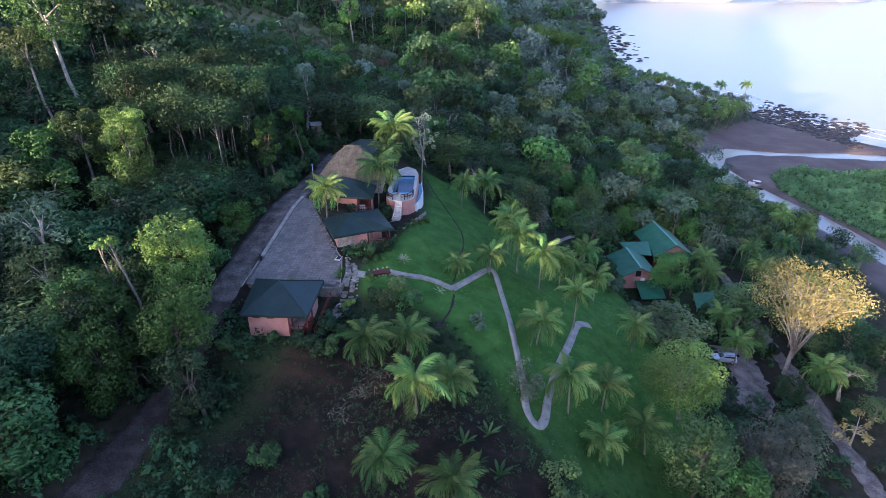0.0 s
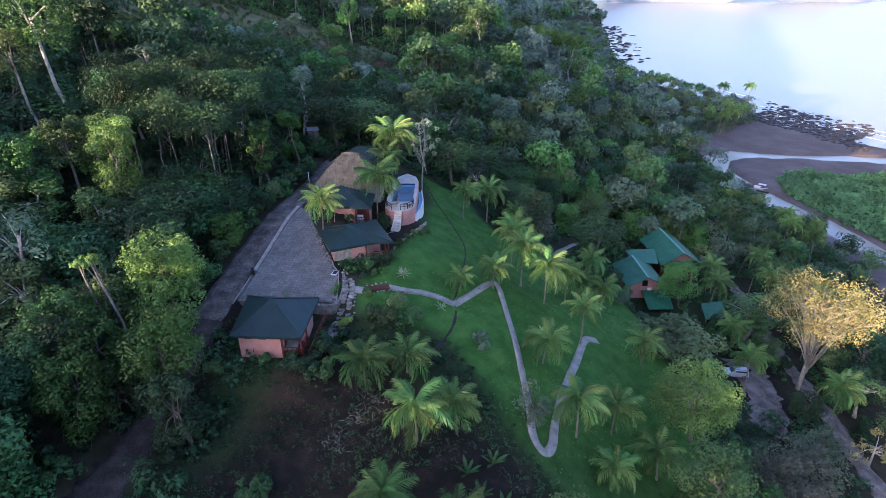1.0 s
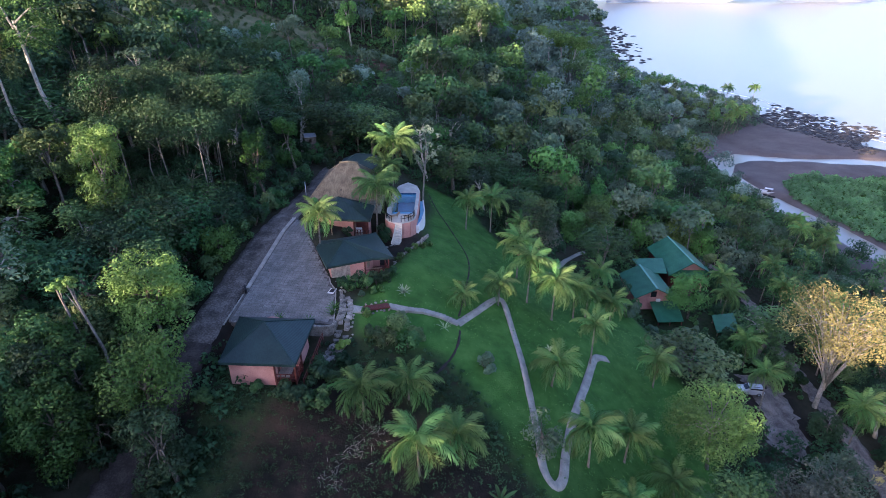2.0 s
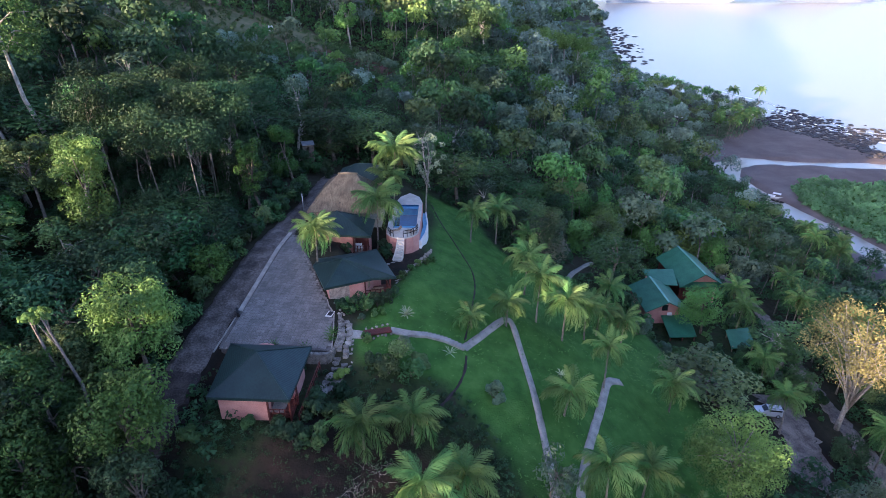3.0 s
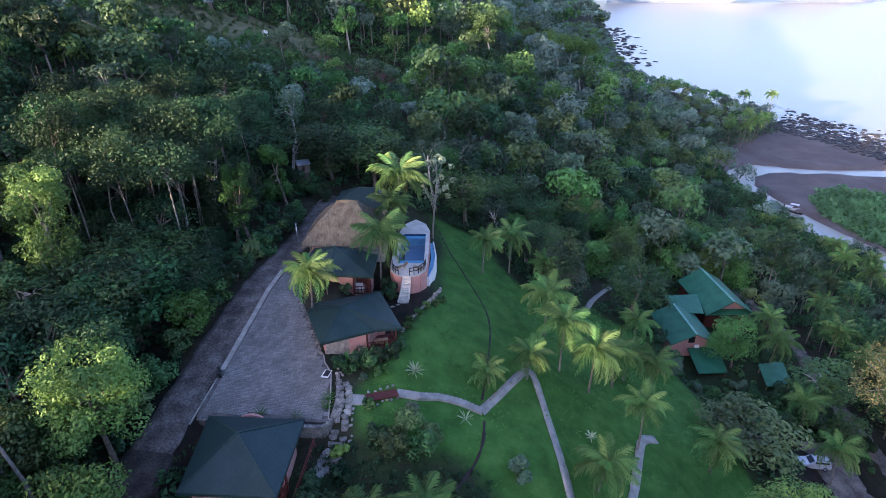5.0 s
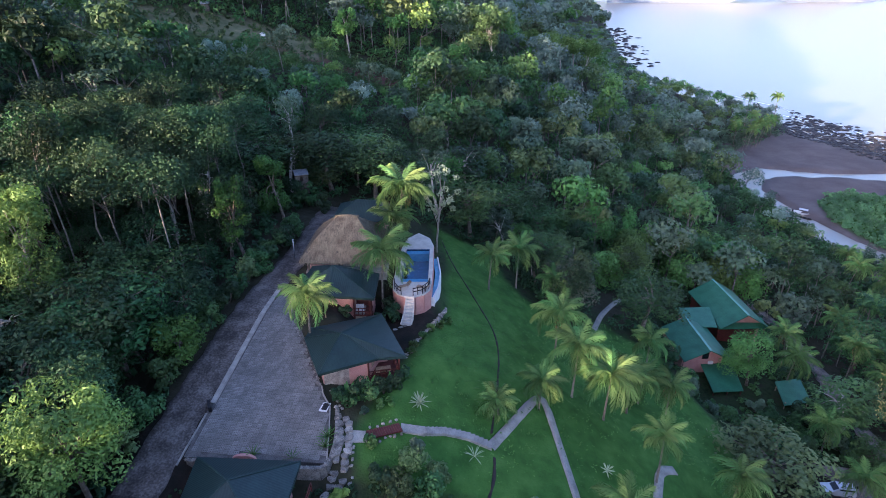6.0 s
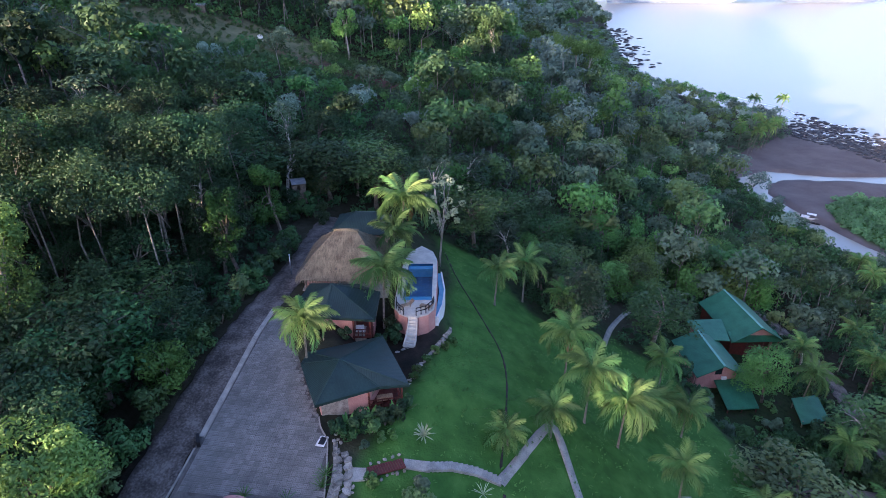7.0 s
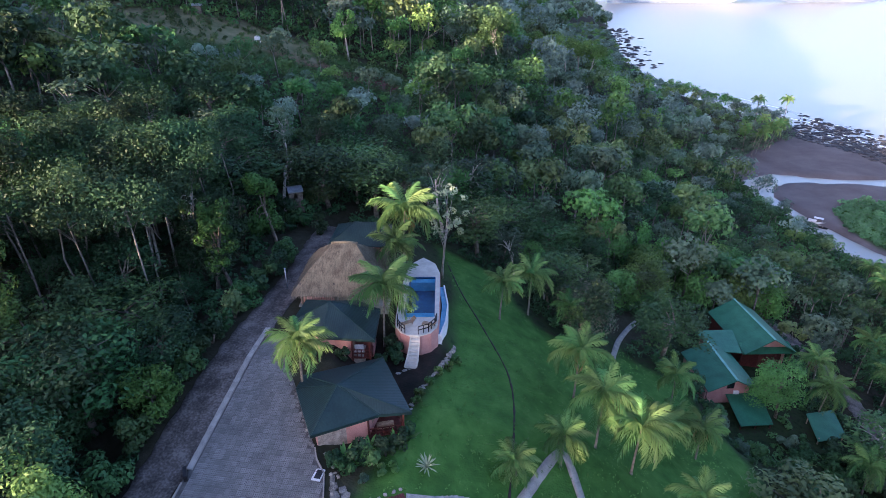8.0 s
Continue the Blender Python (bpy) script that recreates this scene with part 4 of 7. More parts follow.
# ---- thatched hall ----
hall = thing("thatched_hall", "open hall under a steep brown palm-thatch roof", "pavilion")
TH = ((-20.6, 87.2), (-10.5, 86.9), (-10.7, 96.4), (-20.3, 96.6))
th_pts = [Vector((x, y, 43.5)) for x, y in TH]
th_top = [Vector((-16.4, 91.8, 47.5)), Vector((-14.0, 91.7, 47.5))]
th_facets = ((0, 1, 5, 4), (1, 2, 5), (2, 3, 4, 5), (3, 0, 4))
th_mid = [p.lerp(th_top[k], 0.5) + (p - (th_top[0] + th_top[1]) / 2) * 0.07 + Vector((0, 0, 0.22)) for p, k in zip(th_pts, (0, 1, 1, 0))]
th_shell = ((0, 1, 5, 4), (1, 2, 6, 5), (2, 3, 7, 6), (3, 0, 4, 7), (4, 5, 9, 8), (5, 6, 9), (6, 7, 8, 9), (7, 4, 8))
part("thatch", roof_mesh("thatch", th_pts + th_mid, th_top, th_shell, M_THATCH, 0.3), None, hall, "weathered brown palm thatch")
th_rng = np.random.default_rng(7)
tv, tf = [], []
allp = th_pts + th_mid + th_top
for f in th_shell:
    p = [allp[i] for i in f]
    eave_a, eave_b, top_b = p[0], p[1], p[2]
    top_a = p[3] if len(p) == 4 else p[2]
    for row in range(11):
        v = row / 10.0
        a, b = eave_a.lerp(top_a, v), eave_b.lerp(top_b, v)
        n = max(2, int((b - a).length / 0.11))
        down = ((eave_a + eave_b) / 2 - (top_a + top_b) / 2).normalized()
        side = (b - a).normalized() if (b - a).length > 0.01 else Vector((1, 0, 0))
        normal = side.cross(down)
        normal = normal if normal.z > 0 else -normal
        for i in range(n):
            c = a.lerp(b, (i + th_rng.uniform(0, 1)) / n) + normal * th_rng.uniform(0.02, 0.09)
            length, w = th_rng.uniform(0.35, 0.75), th_rng.uniform(0.03, 0.06)
            skew = side * th_rng.normal(0, 0.07)
            k = len(tv)
            tv += [c - side * w, c + side * w, c + side * w * 0.5 + (down + skew) * length - normal * 0.03, c - side * w * 0.5 + (down + skew) * length - normal * 0.03]
            tf.append((k, k + 1, k + 2, k + 3))
straw_me = grid_mesh("straw", np.array([tuple(v) for v in tv]), tf)
straw_me.materials.append(M_THATCH)
tagged(part("straw", straw_me, None, hall), kind="stuff")
part("ridge_bundle", tube(bmesh.new(), [th_top[0] - Vector((0.3, 0, 0)), (th_top[0] + th_top[1]) / 2 + Vector((0, 0, 0.08)), th_top[1] + Vector((0.3, 0, 0))], [0.1, 0.16, 0.1], 8), M_THATCH, hall)
for x, y in ((-19.7, 88.0), (-16.0, 87.9), (-10.4, 87.8), (-10.5, 92), (-10.6, 95.5), (-16, 95.6), (-19.5, 95.7), (-19.6, 92)):
    part("post", tube(bmesh.new(), [(x, y, 40.6), (x, y, 44.4)], [0.14, 0.13], 8), M_BARK, hall)
for a, b in (((-19.8, 88.1), (-19.7, 95.8)), ((-19.8, 88.1), (-16, 87.9)), ((-19.7, 95.8), (-10.6, 95.5))):
    part("low_wall", wall_with_openings(a, b, 40.6, 42.6, 0.18), M_PINK, hall)
part("floor_slab", box(bmesh.new(), (-15.1, 91.8, 41.2), (9.9, 8.6, 1.1)), M_CONCRETE, hall)


# ---- swimming pool on its raised deck ----
pool = thing("swimming_pool", "raised pool with pale deck and blue tiles", "pool")
POOL_Z = 41.2
deck_ring = [(-9.2, 86.0), (-9.1, 84.3), (-8.5, 83.2), (-7.6, 82.6), (-6.4, 82.6), (-5.4, 83.1), (-4.7, 84.2), (-4.55, 86.0), (-4.45, 90.5), (-4.45, 96.2), (-5.0, 98.6), (-6.6, 100.4), (-8.1, 98.6), (-8.7, 96.0), (-9.1, 91)]
basin = [(-8.35, 86.1), (-5.0, 86.1), (-4.95, 95.2), (-8.1, 95.2)]
bm = bmesh.new()
outer = [bm.verts.new((x, y, POOL_Z)) for x, y in deck_ring]
inner = [bm.verts.new((x, y, POOL_Z)) for x, y in basin]
for vs in (outer, inner):
    for i in range(len(vs)):
        bm.edges.new((vs[i], vs[(i + 1) % len(vs)]))
bmesh.ops.triangle_fill(bm, use_beauty=True, edges=bm.edges[:])
done = bmesh.ops.extrude_face_region(bm, geom=bm.faces[:])
for v in (g for g in done["geom"] if isinstance(g, bmesh.types.BMVert)):
    v.co.z -= 0.14
part("deck", bm, M_DECK, pool, "pale plastered pool deck")
for (a, b) in zip(deck_ring, deck_ring[1:] + deck_ring[:1]):
    a, b = Vector(a), Vector(b)
    c = Vector((-6.8, 90.5))
    a, b = c + (a - c) * 0.985, c + (b - c) * 0.985
    part("wall", beam(bmesh.new(), (a.x, a.y, 39.4), (b.x, b.y, 39.4), 0.2, 3.3), M_PINK, pool)
bm = bmesh.new()
for a, b in zip(basin, basin[1:] + basin[:1]):
    beam(bm, (*a, 40.2), (*b, 40.2), 0.1, 1.85)
box(bm, (-6.6, 90.65, 39.35), (3.4, 9.2, 0.1))
part("basin", bm, M_TILE, pool, "deep blue tiled pool basin")
part("pool_step", box(bmesh.new(), (-6.65, 86.75, 40.2), (3.2, 1.1, 1.4)), M_TILE_PALE, pool)
part("pool_step", box(bmesh.new(), (-6.5, 94.6, 40.2), (3.0, 0.9, 1.4)), M_TILE_PALE, pool)
water = part("pool_water", box(bmesh.new(), (-6.6, 90.65, 40.55), (3.28, 9.02, 0.9)), M_POOL, pool, "clear blue pool water")
water.visible_shadow = False
CHANNEL = ((-4.35, 84.9), (-3.75, 87.5), (-3.5, 91), (-3.9, 95.5))
for a, b in zip(CHANNEL, CHANNEL[1:]):
    part("overflow_channel", beam(bmesh.new(), (*a, 38.6), (*b, 38.6), 0.16, 2.4), M_WHITE, pool)
    a2, b2 = Vector(a) + Vector((-0.35, 0)), Vector(b) + Vector((-0.35, 0))
    part("channel_floor", beam(bmesh.new(), (*a2, 38.5), (*b2, 38.5), 0.62, 2.1), M_TILE_PALE, pool)
part("channel_end", box(bmesh.new(), (-4.45, 84.8, 38.6), (0.5, 0.16, 2.4)), M_WHITE, pool)
stair_x = lambda q: -7.0 - 0.4 * q * q
for i in range(9):
    q = i / 8
    part("step", box(bmesh.new(), (stair_x(q), 82.7 - i * 0.27, POOL_Z - 0.14 - i * 0.27 - 0.6), (0.8 + 0.3 * q, 0.32, 1.4), -6 * q), M_DECK, pool)
for k in (-1, 1):
    rim = [(stair_x(i / 8) + k * (0.42 + 0.16 * i / 8), 82.8 - 0.31 * i, POOL_Z - 0.08 - 0.28 * i) for i in range(9)]
    for a, b in zip(rim, rim[1:]):
        part("stair_side", beam(bmesh.new(), a, b, 0.12, 0.35), M_DECK, pool)
for arc in ([(-8.95, 85.2), (-8.9, 84.3), (-8.45, 83.4), (-8.05, 83.0)], [(-6.65, 82.8), (-5.6, 83.3), (-4.95, 84.3), (-4.75, 85.3)]):
    for a, b in zip(arc, arc[1:]):
        railing(pool, a, b, POOL_Z, POOL_Z, M_IRON, 0.95, 0.5, 2)
yard_wall = thing("garden_wall", "low curved wall of pale stones above the lawn", "wall", kind="structure")
stone_row(yard_wall, rounded(((-2.9, 84.0), (-3.5, 82.4), (-5.4, 79), (-6.8, 76), (-7.2, 74.5)), 1), 0.46, 0.27, STONES, 11, 0.16, 38.2, 2, 0.16)
for i, (x, y) in enumerate(((-8.6, 79.6), (-8.0, 80.0), (-7.5, 80.4))):
    tagged(new("stepping_stone", STONES[i]), "flat pale stepping stone below the pool stairs", "stone", "stepping stones").matrix_basis = pose(x, y, 38.74, 0, 0, 40 * i) @ Matrix.Diagonal((0.6, 0.55, 0.16, 1))


# ---- garden paths ----
def path_strip(label, points, width, name="garden_path", seed=1):
    return tagged(new(name, ribbon(rounded(points), width, 0.13, M_PATH, 2, 0.7, 0.07, seed)), label, "path", kind="structure")


path_strip("pale concrete path winding down the lawn", ((1.2, 66.0), (3.4, 69.2), (6.2, 73.4), (7.4, 74.4), (7.9, 73.4), (8.3, 70), (8.9, 64), (9.4, 58), (9.8, 52)), 0.85)
path_strip("pale concrete path with a hairpin at the foot of the lawn", ((9.75, 52.5), (9.5, 49.2), (10.6, 47.6), (11.8, 49.0), (12.6, 52.5), (14.4, 57.5), (17.6, 64.5), (19.2, 68.2), (20.6, 71.6), (22.9, 72.6)), 0.95, seed=2)
path_strip("grey path climbing from the green-roofed house", ((20.9, 101.4), (23.3, 107.0), (25.1, 110.8), (28.1, 115.7), (31.4, 120.4)), 0.8, seed=3)
stair = thing("garden_stairs", "pale concrete stepped path across the lawn", "steps", kind="structure")
STAIR = resample(((-5.0, 65.7), (-3.1, 66.25), (-0.9, 66.4), (1.1, 66.15)), 0.42)
for i, p in enumerate(STAIR):
    d = STAIR[min(i + 1, len(STAIR) - 1)] - STAIR[max(i - 1, 0)]
    part("step", box(bmesh.new(), (p.x, p.y, ground_z(p.x, p.y) + 0.06), (0.47, 0.9, 0.34), math.degrees(math.atan2(d.y, d.x)), 0.02), M_PATH, stair)
slab = [(-7.0, 64.95), (-4.9, 65.2), (-4.9, 66.15), (-7.05, 65.8)]
part("landing", prism(bmesh.new(), slab, lambda x, y: ground_z(x, y) - 0.2, lambda x, y: ground_z(x, y) + 0.16), M_PATH, stair)
slab = [(-11.4, 63.0), (-9.9, 63.5), (-10.1, 64.5), (-11.5, 64.2)]
part("landing", prism(bmesh.new(), slab, lambda x, y: ground_z(x, y) - 0.2, lambda x, y: ground_z(x, y) + 0.14), M_PATH, stair)
bridge = thing("footbridge", "small dark red plank bridge on the garden path", "bridge")
BRIDGE_A, BRIDGE_B = Vector((-9.85, 64.05, ground_z(-9.85, 64.05) + 0.3)), Vector((-7.05, 65.35, ground_z(-7.05, 65.35) + 0.24))
bridge_turn = math.degrees(math.atan2(BRIDGE_B.y - BRIDGE_A.y, BRIDGE_B.x - BRIDGE_A.x))
for i in range(14):
    c = BRIDGE_A.lerp(BRIDGE_B, (i + 0.5) / 14)
    part("plank", box(bmesh.new(), tuple(c), (0.19, 1.05, 0.06), bridge_turn, 0.008), M_WOOD_RED, bridge)
for k in (-0.4, 0.4):
    side = Vector((-(BRIDGE_B - BRIDGE_A).y, (BRIDGE_B - BRIDGE_A).x, 0)).normalized() * k - Vector((0, 0, 0.1))
    part("beam", beam(bmesh.new(), BRIDGE_A + side, BRIDGE_B + side, 0.12, 0.14), M_WOOD_RED, bridge)
flag_rng = random.Random(8)


def flag_mesh(seed):
    """A flat, many-cornered flagstone about a metre across."""
    rng = random.Random(seed)
    n = rng.choice((5, 6, 7))
    bm = bmesh.new()
    prism(bm, [(0.5 * rng.uniform(0.8, 1.1) * math.cos(2 * math.pi * (i + rng.uniform(-0.2, 0.2)) / n), 0.5 * rng.uniform(0.8, 1.1) * math.sin(2 * math.pi * (i + rng.uniform(-0.2, 0.2)) / n)) for i in range(n)], -0.2, 0.06)
    return mesh_of("flagstone", bm, M_STONE)


FLAGS = [flag_mesh(s) for s in range(6)]
steps_thing = thing("stone_steps", "curving steps of pale flagstones beside the wall", "steps", kind="structure")
for i, p in enumerate(resample(((-12.2, 65.4), (-11.9, 64.2), (-11.8, 62.4), (-12.0, 60.4), (-12.6, 58.8), (-13.4, 57.0)), 0.5)):
    for k in (-0.42, 0.42):
        fx_, fy_ = p.x + k * 0.9 + flag_rng.uniform(-0.12, 0.12), p.y + flag_rng.uniform(-0.14, 0.14)
        o = part("flagstone", flag_rng.choice(FLAGS), None, steps_thing)
        o.matrix_basis = pose(fx_, fy_, ground_z(fx_, fy_) + 0.08, 0, 0, flag_rng.uniform(0, 360)) @ Matrix.Diagonal((0.86, 0.8, 1, 1))
ditch_edge = thing("drain_edge", "dark narrow drainage ditch across the lawn", "ditch", kind="structure")
part("channel", ribbon(rounded(((-3.4, 109), (-1.6, 100), (1.2, 92), (3.2, 85.5), (3.4, 80.6), (2.6, 74.2), (1.4, 67.5))), 0.2, 0.04, M_DARK, 1, 0.8, 0.4, 9), None, ditch_edge)
part("channel", ribbon(rounded(((1.5, 65.0), (1.3, 62.5), (0.4, 60), (-1.4, 57.5))), 0.26, 0.04, M_DARK, 1, 0.8, 0.4, 10), None, ditch_edge)


# ---- green-roofed house below ----
low = thing("house", "salmon house with sea-green metal gable roofs among trees", "house")


def gable(parent, name, ridge, half, drop, mat, lines=True):
    """A gable roof from a ridge line (two points), half-widths left and right, and the drop to the eaves."""
    a, b = Vector(ridge[0]), Vector(ridge[1])
    d = (b - a).normalized()
    s = Vector((d.y, -d.x, 0)).normalized()
    l, r = half
    pts = [a - s * l - Vector((0, 0, drop * l / max(l, r))), b - s * l - Vector((0, 0, drop * l / max(l, r))), b + s * r - Vector((0, 0, drop * r / max(l, r))), a + s * r - Vector((0, 0, drop * r / max(l, r)))]
    o = part(name, roof_mesh(name, pts, [a, b], [(0, 1, 5, 4), (4, 5, 2, 3)], mat), None, parent, "sea-green ribbed metal gable roof")
    part("ridge_cap", beam(bmesh.new(), a + Vector((0, 0, 0.04)), b + Vector((0, 0, 0.04)), 0.4, 0.06), M_CAP_TEAL, parent)
    return pts


gable(low, "roof", ((52.2, 127.0, 18.6), (52.9, 113.4, 18.6)), (4.6, 4.6), 2.8, M_ROOF_TEAL)
gable(low, "roof", ((41.6, 114.0, 17.9), (41.9, 103.6, 17.9)), (4.2, 4.2), 2.1, M_ROOF_TEAL)
part("roof", roof_mesh("roof", [(41.6, 118.6, 17.0), (48.4, 118.9, 17.0), (47.2, 112.6, 16.5), (42.3, 113.2, 16.5)], [], [(0, 1, 2, 3)], M_ROOF_TEAL), None, low)
part("roof", roof_mesh("roof", [(41.2, 104.6, 14.4), (46.8, 105.0, 14.4), (46.0, 98.8, 13.5), (40.9, 98.5, 13.5)], [], [(0, 1, 2, 3)], M_ROOF_TEAL), None, low, "sea-green porch roof")
for a, b, top, mat in (((38.4, 105.0), (45.0, 105.1), 15.9, M_PINK), ((38.2, 105.0), (38.0, 113.5), 15.8, M_PINK), ((45.0, 105.1), (45.2, 113.4), 15.8, M_WOOD_RED),
                       ((48.9, 115.6), (56.6, 115.9), 15.9, M_WOOD_RED), ((48.9, 115.0), (48.3, 126), 15.7, M_WOOD_RED), ((56.6, 115.3), (56.0, 126.2), 15.7, M_PINK),
                       ((42.5, 118.0), (42.6, 113.4), 16.5, M_PINK), ((48.3, 126), (56, 126.2), 15.8, M_PINK)):
    part("wall", wall_with_openings(a, b, 10.5, top, 0.18), mat, low)
for (xa, xb, y, z0, z1) in ((38.3, 45.3, 105.05, 15.85, 17.75), (48.9, 56.6, 115.15, 15.85, 18.3)):
    c = (xa + xb) / 2
    bm = bmesh.new()
    v = [bm.verts.new(p) for yy in (y - 0.08, y + 0.08) for p in ((xa, yy, z0), (xb, yy, z0), (c, yy, z1))]
    for f in ((0, 1, 2), (5, 4, 3), (0, 3, 4, 1), (1, 4, 5, 2), (2, 5, 3, 0)):
        bm.faces.new([v[i] for i in f])
    part("gable_wall", bm, M_PINK, low)
window(low, (38.4, 105.0), (45.0, 105.1), 3.5, 15.9, 1.1, 1.25, (0, -1), proud=0.12)
part("roof", roof_mesh("roof", [(48.3, 115.9, 16.3), (57.2, 116.2, 16.3), (57.4, 113.9, 15.5), (48.1, 113.6, 15.5)], [], [(0, 1, 2, 3)], M_ROOF_TEAL), None, low, "sea-green skirt roof below the gable")
for x in (48.6, 51.5, 54.4, 57.0):
    part("post", box(bmesh.new(), (x, 114.2, 13.9), (0.16, 0.16, 3.4)), M_WOOD_RED, low)
part("balcony_rail", beam(bmesh.new(), (45.3, 105.4, 14.0), (45.5, 113.2, 14.0), 0.08, 0.1), M_WOOD_RED, low)
part("air_conditioner", box(bmesh.new(), (42.9, 104.75, 14.6), (0.8, 0.35, 0.6), 0, 0.03), M_WHITE, low, "white air-conditioning unit")
for x, y in ((41.2, 98.9), (45.8, 99.1), (43.5, 99.0)):
    part("post", box(bmesh.new(), (x, y, 12.0), (0.16, 0.16, 3.1)), M_WOOD_RED, low)
carport = thing("carport", "small sea-green metal roof on posts beside the lane", "shelter")
part("roof", roof_mesh("roof", [(52.6, 101.4, 13.2), (57.2, 102.2, 13.2), (56.2, 97.0, 12.7), (51.4, 96.1, 12.7)], [], [(0, 1, 2, 3)], M_ROOF_TEAL), None, carport)
for x, y in ((52.8, 101.0), (56.8, 101.7), (55.9, 97.3), (51.8, 96.6)):
    part("post", box(bmesh.new(), (x, y, 11.6), (0.14, 0.14, 2.6)), M_WOOD, carport)

# hut in the woods, hut on the hill, green-roofed house by the beach
def hut(label, x, y, z, w, d, rise, mat, wall, turn=0, tall=2.4):
    h = thing("hut", label, "hut", at=pose(x, y, z, 0, 0, turn))
    part("roof", roof_mesh("roof", [(-w / 2, -d / 2, tall), (w / 2, -d / 2, tall), (w / 2, d / 2, tall), (-w / 2, d / 2, tall)], [(-w / 2, 0, tall + rise), (w / 2, 0, tall + rise)], [(0, 1, 5, 4), (4, 5, 2, 3)], mat, 0.1), None, h)
    for a, b in (((-w * 0.42, -d * 0.4), (w * 0.42, -d * 0.4)), ((w * 0.42, -d * 0.4), (w * 0.42, d * 0.4)), ((w * 0.42, d * 0.4), (-w * 0.42, d * 0.4)), ((-w * 0.42, d * 0.4), (-w * 0.42, -d * 0.4))):
        part("wall", wall_with_openings(a, b, -1.6, tall + 0.05, 0.12, ((0.6, 1.1, 2.2, 2.9),) if a[1] < 0 and b[1] < 0 else ()), wall, h)
    return h


hut("small hut with a pale tin roof in the woods", -26.0, 113.0, 44.6, 2.2, 3.0, 0.35, M_TIN, M_BARK, 20, 1.7)
hut("distant hut with a tin roof in the hill clearing", -68, 193.5, ground_z(-68, 193.5), 2.6, 2.2, 0.5, M_TIN, M_BARK, 10, 1.9)
hut("long house with a green roof near the beach", 126, 326, ground_z(126, 326) + 1, 17, 7, 1.6, M_ROOF_TEAL, M_WHITE, -35, 3.2)

tank = thing("water_tank", "small white plastic water tank on the cleared hillside", "tank", at=pose(-52, 189.2, ground_z(-52, 189.2)))
part("body", tube(bmesh.new(), [(0, 0, -0.3), (0, 0, 1.2), (0, 0, 1.4)], [0.75, 0.75, 0.45], 14), M_WHITE, tank)
part("lid", tube(bmesh.new(), [(0, 0, 1.38), (0, 0, 1.5)], [0.3, 0.26], 12), M_WHITE, tank)


# ---- car and boats ----
def make_car(m):
    c = thing("car", "silver estate car parked on bare soil", "car", at=m)
    bm = bmesh.new()
    side = [(-2.15, 0.35), (-2.2, 0.85), (-2.1, 1.0), (-1.95, 1.62), (0.25, 1.66), (0.95, 1.08), (1.95, 0.95), (2.2, 0.75), (2.2, 0.35)]
    rows = []
    for y, k in ((-0.86, 0.0), (-0.78, 1.0), (0.78, 1.0), (0.86, 0.0)):
        rows.append([bm.verts.new((x * (1 if k else 0.985), y * (0.82 if z > 1.3 else 1), z - (0 if k else 0.02))) for x, z in side])
    for r0, r1 in zip(rows, rows[1:]):
        for i in range(len(side)):
            bm.faces.new((r0[i], r0[(i + 1) % len(side)], r1[(i + 1) % len(side)], r1[i]))
    bm.faces.new(rows[0][::-1])
    bm.faces.new(rows[-1])
    part("body", bm, M_CARPAINT, c)
    for y in (-0.77, 0.77):
        part("side_window", box(bmesh.new(), (-0.8, y, 1.34), (2.0, 0.05, 0.42), 0, 0.02), M_GLASS, c)
    part("windscreen", beam(bmesh.new(), (0.30, 0, 1.62), (0.93, 0, 1.12), 1.3, 0.04), M_GLASS, c)
    part("rear_window", beam(bmesh.new(), (-1.97, 0, 1.58), (-2.11, 0, 1.06), 1.25, 0.04), M_GLASS, c)
    for x in (-1.35, 1.35):
        for y in (-0.78, 0.78):
            w = part("wheel", tube(bmesh.new(), [(x, y - 0.11, 0.34), (x, y + 0.11, 0.34)], [0.34, 0.34], 14), M_RUBBER, c)
            part("rim", tube(bmesh.new(), [(x, y - 0.125, 0.34), (x, y + 0.125, 0.34)], [0.2, 0.2], 10), M_TIN, w)
    for y in (-0.6, 0.6):
        part("headlight", box(bmesh.new(), (2.19, y, 0.72), (0.06, 0.4, 0.16), 0, 0.02), M_WHITE, c)
        part("tail_light", box(bmesh.new(), (-2.16, y, 0.9), (0.06, 0.25, 0.25), 0, 0.02), M_WOOD_RED, c)
        part("roof_rack", beam(bmesh.new(), (-1.8, y * 0.9, 1.72), (0.1, y * 0.9, 1.74), 0.05, 0.05), M_IRON, c)


make_car(pose(49.6, 80.0, ground_z(49.6, 80.0) + 0.02, 0, 0, 172) @ Matrix.Scale(0.93, 4))


